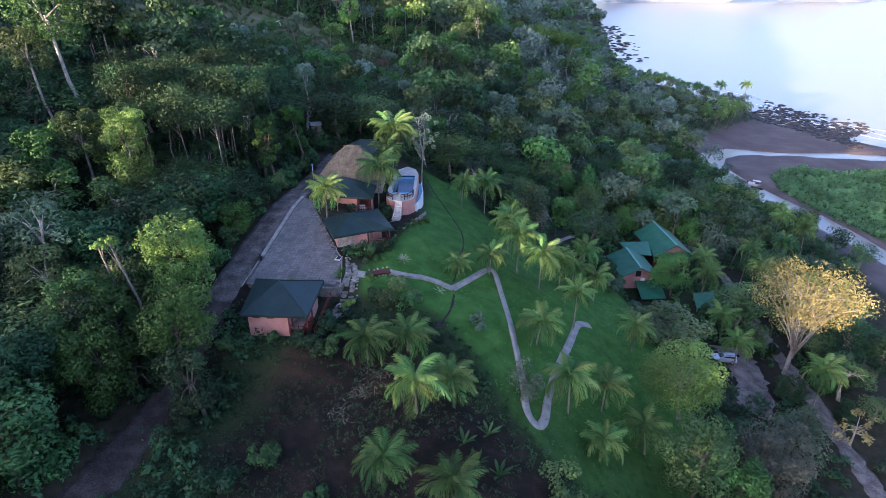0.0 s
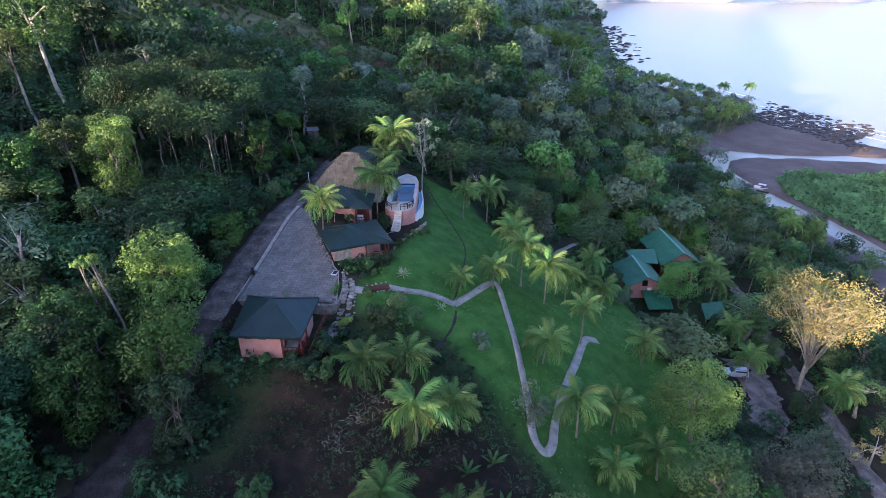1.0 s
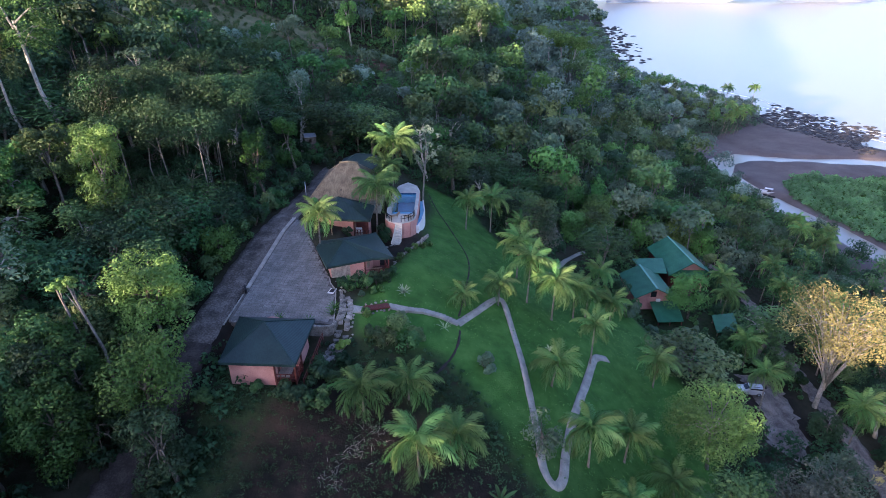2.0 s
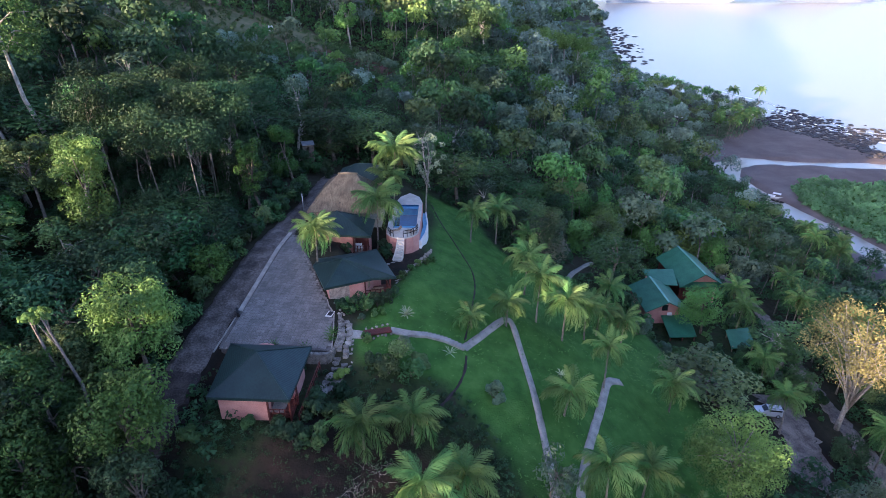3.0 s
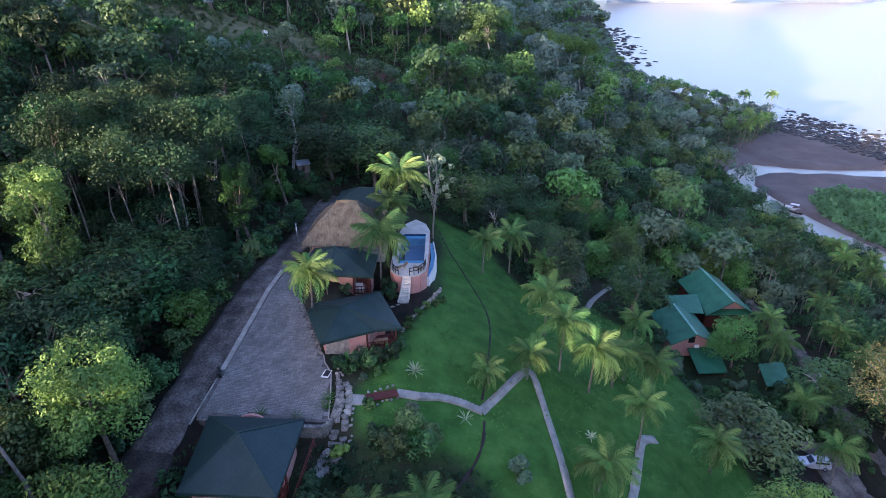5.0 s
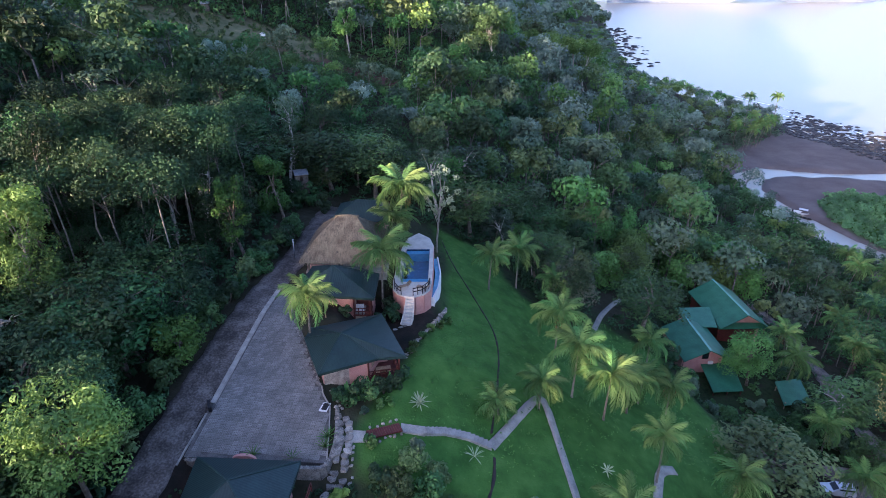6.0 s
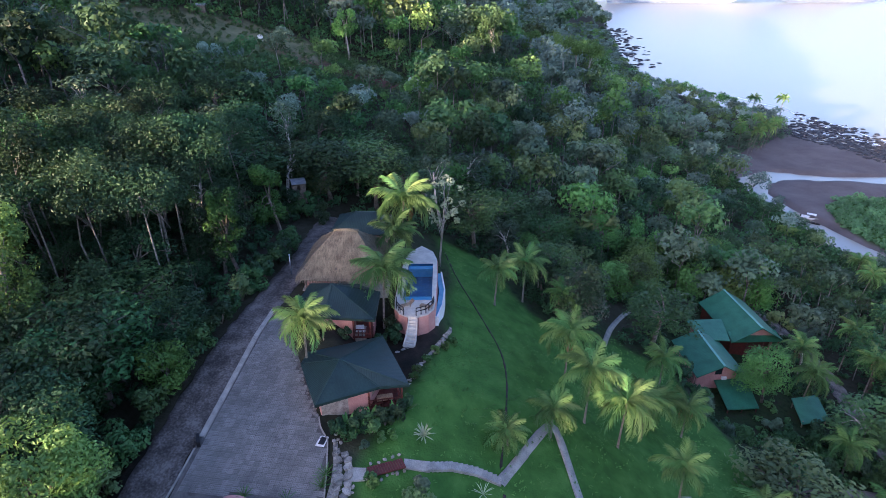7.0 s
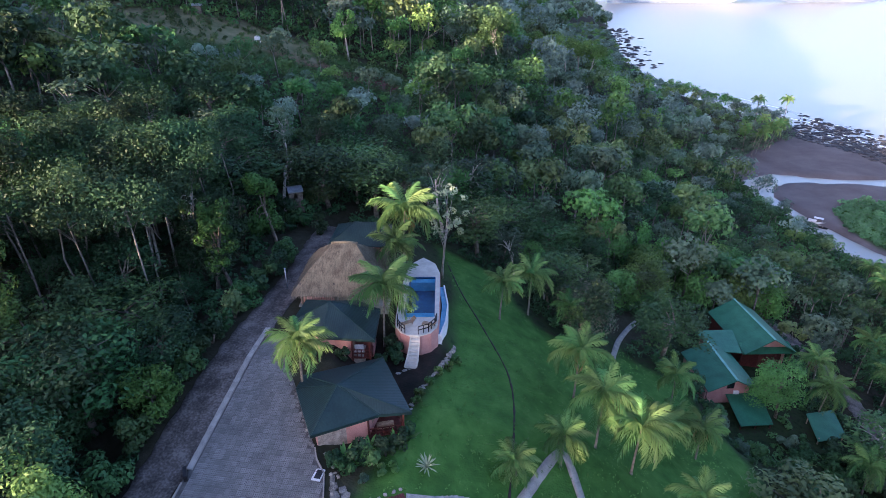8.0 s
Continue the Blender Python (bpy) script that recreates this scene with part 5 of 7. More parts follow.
def make_boat(label, m, length):
    b = thing("motor_boat", label, "boat", "moored boats", at=m)
    bm = bmesh.new()
    rings = []
    for q in (0, 0.3, 0.6, 0.85, 1.0):
        w = 0.17 * length * (1 - 0.95 * max(0, q - 0.45) ** 1.6 / 0.55 ** 1.6)
        x = length * (q - 0.5)
        rise = 0.25 * q * q
        rings.append([bm.verts.new(p) for p in ((x, -w, 0.65 + rise), (x, -w * 0.75, 0.0), (x, 0, -0.2 + rise), (x, w * 0.75, 0.0), (x, w, 0.65 + rise), (x, w * 0.8, 0.6 + rise), (x, w * 0.5, 0.15), (x, -w * 0.5, 0.15), (x, -w * 0.8, 0.6 + rise))])
    for r0, r1 in zip(rings, rings[1:]):
        for i in range(9):
            bm.faces.new((r0[i], r0[(i + 1) % 9], r1[(i + 1) % 9], r1[i]))
    bm.faces.new(rings[0][::-1])
    part("hull", bm, M_WHITE, b, "white hull", True)
    part("canopy", box(bmesh.new(), (-0.4, 0, 1.75), (length * 0.42, length * 0.26, 0.07), 0, 0.03), M_WHITE, b)
    for x in (-0.4 - length * 0.18, -0.4 + length * 0.18):
        for y in (-length * 0.11, length * 0.11):
            part("canopy_post", tube(bmesh.new(), [(x, y, 0.4), (x, y, 1.75)], [0.025, 0.025], 5), M_TIN, b)
    part("outboard_motor", box(bmesh.new(), (-length / 2 - 0.2, 0, 0.7), (0.35, 0.35, 0.8), 0, 0.06), M_IRON, b)


make_boat("white motor boat with canopy moored in the river", pose(122.5, 206.2, 0.05, 0, 0, -38), 6.6)
canoe = thing("dugout_canoe", "small dark open boat beside the motor boat", "boat", "moored boats", at=pose(120.6, 202.6, 0.05, 0, 0, -50))
hull = bmesh.new()
rows = [[hull.verts.new((x, s * w, z)) for s, z in ((-1, 0.45), (-0.7, 0.0), (0.7, 0.0), (1, 0.45), (0.8, 0.42), (0.5, 0.12), (-0.5, 0.12), (-0.8, 0.42))] for x, w in ((-2.2, 0.1), (-1.4, 0.45), (0, 0.55), (1.4, 0.45), (2.2, 0.08))]
for r0, r1 in zip(rows, rows[1:]):
    for i in range(8):
        hull.faces.new((r0[i], r0[(i + 1) % 8], r1[(i + 1) % 8], r1[i]))
part("hull", hull, M_IRON, canoe)
for x in (-0.7, 0.7):
    part("thwart", box(bmesh.new(), (x, 0, 0.36), (0.25, 0.85, 0.05)), M_WOOD, canoe)


# ---- coconut palms ----
PALMS = (
    (-8.7, 51.6, 36.8, 1.0), (-4.1, 54.0, 35.7, 1.0), (-3.0, 46.0, 35.5, 1.15), (0.9, 49.0, 33.3, 1.0), (-5.5, 38.3, 32.4, 1.0), (1.1, 36.6, 31.0, 1.05),
    (13.0, 61.0, 32.6, 1.05), (14.9, 52.1, 31.0, 1.1), (20.5, 55.2, 27.2, 1.0), (18.6, 48.1, 25.0, 0.9), (24.8, 52.1, 23.2, 1.0),
    (19.7, 70.5, 31.5, 0.9), (29.1, 70.6, 25.6, 0.95), (15.1, 75.5, 35.2, 1.15), (22.4, 83.8, 28.4, 0.95), (7.1, 73.4, 36.4, 0.85), (2.1, 70.2, 36.6, 0.7),
    (11.8, 77.7, 37.6, 1.2), (11.4, 86.0, 36.7, 1.2), (3.8, 97.5, 39.0, 0.9), (8.5, 103.5, 37.0, 1.1), (26.3, 84.1, 26.8, 0.95), (33, 117.3, 24.0, 0.95),
    (-16.7, 75.0, 45.9, 0.95), (-8.7, 97.6, 49.0, 1.4), (-9.7, 94.0, 46.2, 1.05), (-10.1, 84.2, 46.2, 1.25), (60.4, 70.5, 17.0, 1.15), (49.2, 76.8, 18.2, 1.0), (92.6, 140.2, 14.5, 1.1), (94.4, 132.8, 14.0, 1.1),
    (54.8, 101.3, 18.2, 1.15), (52.3, 88.2, 16.4, 1.0), (13.5, 100.5, 33.5, 0.85), (26.5, 93.0, 27.5, 0.95), (18.6, 79.0, 32.6, 1.0), (56.8, 108, 18.5, 1.0), (66, 88, 17.0, 1.0), (67, 97, 17.5, 1.05), (68.5, 106, 17.0, 1.0), (71, 115, 17.0, 1.05), (76, 101, 16.0, 1.0), (97, 150, 13.0, 1.0), (101, 142, 12.5, 1.0), (84, 124, 14.5, 1.0),
)
for i, (x, y, crown_z, scale) in enumerate(PALMS):
    tall = crown_z - ground_z(x, y)
    rng = random.Random(100 + i)
    lean = rng.uniform(0.02, 0.2) if x > -7 or y < 70 else 0.04
    turn = rng.uniform(0, 360) if x > -7 or y < 70 else 10.0
    fx, fy = x - lean * tall * math.cos(radians(turn)), y - lean * tall * math.sin(radians(turn))
    tall = crown_z - ground_z(fx, fy)
    make_palm("coconut palm with arching green fronds and a grey trunk" if i % 3 else "coconut palm with green fronds and dry brown lower ones", 200 + i, max(1.2, tall), lean, pose(fx, fy, ground_z(fx, fy), 0, 0, turn), 2 if i % 3 == 0 else 0, scale)
for x, y, tall, lean, turn in ((137, 281, 11, 0.25, -40), (140.5, 284, 13, 0.2, -10), (144, 286.5, 12, 0.3, -60), (147.5, 289, 13.5, 0.22, -25), (151, 292.5, 12, 0.3, 10), (143, 292, 14.5, 0.12, -30), (134, 284, 12, 0.1, 200)):
    make_palm("coconut palm with a pale trunk leaning over the beach", int(x * 3), tall, lean, pose(x, y, ground_z(x, y), 0, 0, turn), 0, 1.1)
for x, y in ((149, 305.5), (163, 305.5)):
    make_palm("tall slender coconut palm at the edge of the beach", int(x), 21.5 - ground_z(x, y), 0.04, pose(x, y, ground_z(x, y), 0, 0, x), 0, 1.1)


# ---- trees ----
SPECIES = (
    ("broadleaf forest tree with a dense mid-green crown", tree_meshes("tree_a", 1, 12.0, 3.9, 4.6, M_LEAF[0], M_BARK)),
    ("broadleaf forest tree with a deep green crown", tree_meshes("tree_b", 2, 10.5, 3.7, 4.2, M_LEAF[1], M_BARK)),
    ("forest tree with an open olive crown and pale trunk", tree_meshes("tree_c", 3, 13, 3.6, 5.0, M_LEAF[2], M_BARK_PALE, 30, 1900, 0.46, 0.1)),
    ("forest tree with a bright green crown", tree_meshes("tree_d", 4, 10, 3.7, 4.2, M_LEAF[3], M_BARK)),
    ("forest tree with a grey-green feathery crown", tree_meshes("tree_e", 5, 11, 4.0, 4.2, M_LEAF[4], M_BARK_PALE, 36, 2000, 0.42, 0.1)),
    ("broadleaf forest tree with a broad dark crown", tree_meshes("tree_f", 6, 12.5, 4.6, 4.8, M_LEAF[1], M_BARK, 42, 2700)),
    ("slim forest tree with a tall mid-green crown", tree_meshes("tree_g", 7, 15, 2.9, 6.0, M_LEAF[0], M_BARK_PALE, 32, 2100)),
    ("tall thin tree with bare pale limbs and sparse leaves", tree_meshes("tree_i", 9, 15, 3.2, 5.0, M_LEAF[4], M_BARK_PALE, 14, 620, 0.5, 0.12, 0.2)),
    ("broadleaf forest tree with an olive-green crown", tree_meshes("tree_h", 8, 9.5, 3.4, 3.8, M_LEAF[2], M_BARK, 30, 2000)),
)
ROOFS = (((-27.5, 57.5), (-2, 58), (-1, 111), (-27, 107)), ((36.5, 96), (50, 96), (50, 104), (59, 112), (59, 129), (43, 129), (36, 116)), ((50, 95), (58.5, 95), (58.5, 103.5), (50, 103.5)), ((45, 71), (57.5, 69), (58, 85), (45, 84)), ((37, 87), (52, 87), (52, 97), (37, 97)))
OPEN = (((32, 40), (66, 40), (66, 66), (61, 72), (40, 72)), ((-37, 16), (-14, 16), (-19, 47), (-34, 47)))


def free_spots(x, y, r):
    """Which of the points may carry a plant of crown radius r."""
    ok = in_outline(LAWN, x, y) < -r * 0.8 - 0.5
    for o in ROOFS + (OPEN if r > 2 else ()):
        ok &= in_outline(o, x, y) < -r * 0.75
    ok &= (line_gap(TRACK, x, y) > 2.3 + r * 0.5) & (line_gap(LANE, x, y) > 2.4 + r * 0.35)
    ok &= in_outline(((-22, 25), (36, 25), (34, 60), (-12, 60), (-20, 52)), x, y) < -1
    ok &= line_gap(CLEARING, x, y) > 14
    ok &= line_gap(((20.9, 101.4), (23.3, 107.0), (25.1, 110.8), (28.1, 115.7), (31.4, 120.4)), x, y) > 2.0 + r * 0.5
    return ok & (land(x, y) > 0.75) & ~((x > 109) & (y < 264 + 0.85 * (x - 112)))


def in_view(x, y, margin=10):
    return (np.abs(x) < 0.82 * (y + margin + 8 * (y < 90))) & (y > 26)


def scatter(rng, x0, x1, y0, y1, step, jitter=0.36):
    """Jittered rows of points over a stretch of land."""
    gx_, gy_ = np.meshgrid(np.arange(x0, x1, step), np.arange(y0, y1, step * 0.9))
    gx_ = gx_ + (np.arange(gx_.shape[0]) % 2)[:, None] * step / 2
    p = np.stack([gx_, gy_], -1).reshape(-1, 2)
    return p + rng.uniform(-jitter, jitter, p.shape) * step


BANK = ((-36, 34), (-12, 34), (-11, 63), (-27, 67), (-36, 67))
STAND = ((-53, 82), (-31, 82), (-29.5, 108), (-50, 111))
tree_rng = np.random.default_rng(42)
spots = scatter(tree_rng, -110, 112, 27, 140, 5.6)
spots = spots[free_spots(spots[:, 0], spots[:, 1], 3.4) & in_view(spots[:, 0], spots[:, 1]) & (in_outline(BANK, spots[:, 0], spots[:, 1]) < 0)]
spots = spots[np.argsort(np.hypot(spots[:, 0], spots[:, 1] - 40))]
protos, far = {}, []
for n_tree, (x, y) in enumerate(spots):
    x, y = float(x), float(y)
    # left of x 0 more deep-green kinds, putting the forest's shade into leaf colour
    kind, turn = int(tree_rng.choice(9, p=(0.16, 0.3, 0.07, 0.04, 0.04, 0.2, 0.08, 0.05, 0.06) if x < 0 else (0.17, 0.2, 0.1, 0.08, 0.1, 0.12, 0.08, 0.07, 0.08))), float(tree_rng.uniform(0, 360))
    size = float(tree_rng.choice((0.6, 0.8, 1.0, 1.15, 1.4)) + tree_rng.uniform(-0.08, 0.08)) * (0.55 if x > 84 else 0.8 if x > 62 else 1.0)
    if in_outline(STAND, x, y) > -1:
        kind, size = 5 if kind % 2 else 1, 0.72 + 0.15 * size
    if n_tree >= 200:
        far.append((x, y, kind, size))
        continue
    m = pose(x, y, ground_z(x, y) - 0.1, 0, 0, turn) @ Matrix.Diagonal((size, size, min(size, 1.05) * float(tree_rng.uniform(0.85, 1.1)) * (0.86 if kind in (2, 6, 8) else 1.0), 1))
    if kind not in protos:
        protos[kind] = make_tree(SPECIES[kind][0], SPECIES[kind][1], m)
    else:
        copy_thing(protos[kind], m)

# a stand of tall slim trees with pale forking trunks and flat crowns beside the track
STAND_MESHES = [tree_meshes("stand_tree", 500 + i, 15.5, 3.7 + 0.3 * i, 2.2, M_LEAF[(1, 0, 1)[i]], M_BARK_GREY, 30, 2300, 0.36, 0.05, 0.11, 0.85, 0.5, limbs=6) for i in range(3)]
stand_rng = np.random.default_rng(17)
p = scatter(stand_rng, -53, -29, 82, 111, 4.3, 0.4)
stand_protos = {}
for x, y in p[in_outline(STAND, p[:, 0], p[:, 1]) > 0.5]:
    x, y, k = float(x), float(y), int(stand_rng.integers(3))
    m = pose(x, y, ground_z(x, y) - 0.1, 0, 0, float(stand_rng.uniform(0, 360))) @ Matrix.Diagonal((1, 1, float(stand_rng.uniform(0.88, 1.12)), 1))
    if k in stand_protos:
        copy_thing(stand_protos[k], m)
    else:
        stand_protos[k] = make_tree("tall slim tree with a grey forking trunk and flat dark crown", STAND_MESHES[k], m)

# woods beyond, and unseen ridge trees added to keep morning sun off the lodge
for x0, x1, y0, y1, step, low_size, high_size in ((-160, 175, 140, 222, 7.8, 0.75, 1.6), (-230, 200, 222, 420, 10.6, 1.1, 2.1), (-420, 250, 420, 900, 17.0, 1.6, 2.5), (-240, -78, -260, 150, 11.5, 1.2, 1.7), (90, 300, 224, 900, 8.0, 0.65, 1.25), (-200, 520, 900, 2000, 34.0, 2.6, 3.6)):
    p = scatter(tree_rng, x0, x1, y0, y1, step)
    keep = free_spots(p[:, 0], p[:, 1], 3.4) & (in_view(p[:, 0], p[:, 1], 14) if y0 > 0 else ~in_view(p[:, 0], p[:, 1], 10)) & (p[:, 0] < along(COAST, p[:, 1]) - 6)
    for x, y in p[keep]:
        size = tree_rng.uniform(low_size, high_size) * (0.62 if (84 < x < 120 and y < 215) or (x > 116 and y < 345) else 0.75 if x > 62 and y < 240 else 1.0) * (1.6 if y0 == 224 and x > 116 and y < 345 else 1.0)
        if (222 < y < 900 and x > along(COAST, y) - 75) != (y0 == 224):
            continue
        # unseen ridge trees shrunk along two sun lines to let light onto chosen crowns
        if y0 < 0 and abs(y - 74 - (x + 50) * 0.879) < 10:
            size *= 0.4
        if y0 < 0 and abs(y - 85.5 - x * 0.879) < 9:
            size *= 0.36
        if -95 < x < -8 and 138 < y < 176:
            size *= 0.62
        # paler, bluer leaf kinds farther off, imitating haze through leaf colour
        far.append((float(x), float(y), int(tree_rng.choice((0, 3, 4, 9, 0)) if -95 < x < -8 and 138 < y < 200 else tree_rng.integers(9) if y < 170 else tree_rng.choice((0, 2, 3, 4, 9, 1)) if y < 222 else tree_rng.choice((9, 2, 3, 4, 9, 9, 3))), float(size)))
far_rng = np.random.default_rng(9)
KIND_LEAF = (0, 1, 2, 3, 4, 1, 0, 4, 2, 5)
masses = {k: [[], 0, [], []] for k in range(6)}


def dome_points(rng, n):
    """Points and outward directions of a domed forest crown of a few full clumps, about 3.9 m in radius."""
    k = int(rng.integers(7, 12))
    turn, reach = rng.uniform(0, 6.28, k), np.sqrt(rng.uniform(0.02, 0.55, k)) * 3.9
    centre = np.stack([np.cos(turn) * reach, np.sin(turn) * reach, 3.6 * np.sqrt(1 - (reach / 4.4) ** 2) - rng.uniform(0.6, 2.6, k)], -1)
    size = rng.uniform(1.1, 1.9, k)
    pick = rng.choice(k, n, p=size ** 2 / np.sum(size ** 2))
    out = rng.normal(0, 1, (n, 3)) + (0, 0, 0.45)
    out /= np.linalg.norm(out, axis=1)[:, None]
    return centre[pick] + out * (size[pick] * rng.uniform(0.7, 1.06, n))[:, None], out


def leaf_sprays(rng, at, out, length, wide):
    """Three-cornered leaf sprays, turned outward, for crowns far off."""
    n = len(at)
    normal = out * 0.9 + rng.normal(0, 0.4, (n, 3)) + (0, 0, 0.2)
    normal /= np.linalg.norm(normal, axis=1)[:, None]
    u = np.cross(normal, rng.normal(0, 1, (n, 3)))
    u /= np.linalg.norm(u, axis=1)[:, None] + 1e-9
    v = np.cross(normal, u)
    size = rng.uniform(0.6, 1.4, (n, 1))
    return np.stack([at - u * length * 0.45 * size, at + (u * 0.55 * length + v * wide * 0.5) * size, at + (u * 0.4 * length - v * wide * 0.6) * size], 1).reshape(-1, 3), np.arange(3 * n).reshape(-1, 3)


blanks = [dome_points(np.random.default_rng(50 + i), 640) for i in range(9)]
trunks = bmesh.new()
fx, fy = np.array([f[0] for f in far]), np.array([f[1] for f in far])
for (x, y, kind, size), g in zip(far, land(fx, fy)):
    at, out = blanks[far_rng.integers(9)]
    coast_side = 222 < y < 900 and x > along(COAST, y) - 75
    few, leaf = (560, 0.64) if 26 < y < 190 and -100 < x < 70 else (300, 0.72) if coast_side else (460, 0.6) if 26 < y < 300 else (330, 0.74) if 26 < y < 420 else (150, 1.3) if y > 26 else (60, 2.2)
    at, out = at[:few], out[:few]
    g = float(g)
    tall = far_rng.uniform(3.0, 4.6) * size if coast_side or x > 84 else far_rng.uniform(4.2, 9.6) * size
    a = far_rng.uniform(0, 6.28)
    rot = np.array(((math.cos(a), -math.sin(a), 0), (math.sin(a), math.cos(a), 0), (0, 0, 1)))
    p = (at * size * (1, 1, far_rng.uniform(0.7, 1.15))) @ rot.T + (x, y, g + tall)
    v, f = leaf_sprays(far_rng, p, out @ rot.T, leaf * size, 0.75 * leaf * size)
    m = masses[KIND_LEAF[kind]]
    m[0].append(v)
    m[2].append(f + m[1])
    m[3].append(np.full(len(v), far_rng.uniform(0, 1)))
    m[1] += len(v)
    if 26 < y < 300:
        crown_foot = np.array((x + far_rng.normal(0, 0.5), y, g + tall * 0.75))
        tube(trunks, [(x, y, g - 0.5), tuple(crown_foot)], [0.16 * size, 0.11 * size], 4)
        for _ in range(3 if y < 230 else 1):
            tip = crown_foot + (far_rng.normal(0, 1.5) * size, far_rng.normal(0, 1.5) * size, far_rng.uniform(2.0, 4.0) * size)
            tube(trunks, [tuple(crown_foot), tuple(tip)], [0.09 * size, 0.04 * size], 3)
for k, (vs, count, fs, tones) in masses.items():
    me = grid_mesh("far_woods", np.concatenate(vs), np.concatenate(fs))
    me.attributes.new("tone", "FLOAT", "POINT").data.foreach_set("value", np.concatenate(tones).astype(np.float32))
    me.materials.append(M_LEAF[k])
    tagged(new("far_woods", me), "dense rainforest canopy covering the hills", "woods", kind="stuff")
tagged(new("far_trunks", mesh_of("far_trunks", trunks, M_BARK_GREY)), "pale trunks within the distant forest", "woods", kind="stuff")


def leaf_mass(name, label, category, points, rng, radius, leaf, count, mat, clumps=5, squash=0.8, lift=0.5, sprays=False):
    """Many low bushes as one mass: points (n, 2), radius range, leaves on each."""
    vs, fs, n = [], [], 0
    for (x, y), g in zip(points, land(points[:, 0], points[:, 1])):
        r = rng.uniform(*radius)
        at, out, _, _ = crown_points(rng, r, r * squash, clumps, count)
        v, f = (leaf_sprays if sprays else leaf_quads)(rng, at + (x, y, g + r * lift), out, leaf, leaf * 0.62)
        vs.append(v)
        fs.append(f + n)
        n += len(v)
    me = grid_mesh(name, np.concatenate(vs), np.concatenate(fs))
    me.materials.append(mat)
    return tagged(new(name, me), label, category, kind="stuff")


bush_rng = np.random.default_rng(21)
p = scatter(bush_rng, -120, 112, 27, 150, 2.9)
p = p[free_spots(p[:, 0], p[:, 1], 0.6) & in_view(p[:, 0], p[:, 1], 6)]
leaf_mass("undergrowth", "dark green undergrowth on the forest floor", "undergrowth", p, bush_rng, (1.0, 2.4), 0.5, 90, M_UNDER, sprays=True)
p = scatter(bush_rng, -150, 108, 140, 320, 4.6)
p = p[free_spots(p[:, 0], p[:, 1], 0.6) & in_view(p[:, 0], p[:, 1], 6)]
leaf_mass("understorey", "green understorey filling the gaps of the hill forest", "undergrowth", p, bush_rng, (2.2, 4.2), 0.8, 70, M_LEAF[0], 6, 0.75, 0.55, sprays=True)
p = scatter(bush_rng, -92, -8, 154, 228, 2.8)
p = p[(line_gap(CLEARING, p[:, 0], p[:, 1]) < 24) & (bush_rng.uniform(0, 1, len(p)) < 0.85)]
leaf_mass("scrub", "low green scrub on the cleared hillside", "scrub", p, bush_rng, (0.7, 1.9), 0.6, 40, M_LEAF[2])
p = scatter(bush_rng, 122, 215, 120, 232, 2.0)
reeds = in_outline(REEDS, p[:, 0], p[:, 1])
leaf_mass("reeds", "bright green reed bed beside the river", "reeds", p[reeds > 0.6], bush_rng, (0.9, 1.6), 0.8, 44, M_MARSH, 4, 0.9, sprays=True)
p = scatter(bush_rng, 32, 62, 80, 134, 2.1)
keep = (line_gap(LANE, p[:, 0], p[:, 1]) > 2.6) & (in_outline(LAWN, p[:, 0], p[:, 1]) < -1)
for o in (((46.8, 111.5), (58.5, 111.5), (58.5, 128.5), (46.8, 128.5)), ((36.8, 97.5), (47.5, 97.5), (47.5, 119.5), (36.8, 119.5)), ((50.5, 95), (58, 95), (58, 103), (50.5, 103)), ((45, 71), (57.5, 69), (58, 85), (45, 84))):
    keep &= in_outline(o, p[:, 0], p[:, 1]) < -0.6
leaf_mass("garden_bushes", "low mixed garden bushes round the green-roofed house", "bushes", p[keep], bush_rng, (0.6, 1.3), 0.42, 60, M_LEAF[0])
p = scatter(bush_rng, 112, 172, 258, 316, 3.2)
spit_side = p[:, 1] - 258 - 0.85 * (p[:, 0] - 112)
leaf_mass("spit_bushes", "grey-green beach bushes at the edge of the sand", "bushes", p[(spit_side > 4) & (spit_side < 26)], bush_rng, (1.8, 3.4), 0.9, 60, M_LEAF[4])
p = scatter(bush_rng, 98, 124, 140, 250, 2.6)
p = p[(line_gap(RIVER, p[:, 0], p[:, 1]) > 6.0) & (p[:, 0] < 117) & (p[:, 0] < 109 + 0.05 * (p[:, 1] - 140))]
leaf_mass("bank_bushes", "green bushes along the river bank", "bushes", p, bush_rng, (1.2, 2.2), 0.7, 44, M_LEAF[0])


# single trees that stand out
M_FRESH = leafy("leaf_fresh", (0.075, 0.2, 0.045), (0.18, 0.37, 0.09), hue=0.01, spread=0.12)


M_FRESH_DEEP = leafy("leaf_fresh_deep", (0.038, 0.09, 0.018), (0.092, 0.178, 0.034), hue=0.01, spread=0.1)


def lone(label, seed, x, y, top_z, radius, depth, leaf_mat, bark, group="", **kw):
    g = ground_z(x, y)
    return make_tree(label, tree_meshes("lone_tree", seed, top_z - g, radius, depth, leaf_mat, bark, **kw), pose(x, y, g), group)


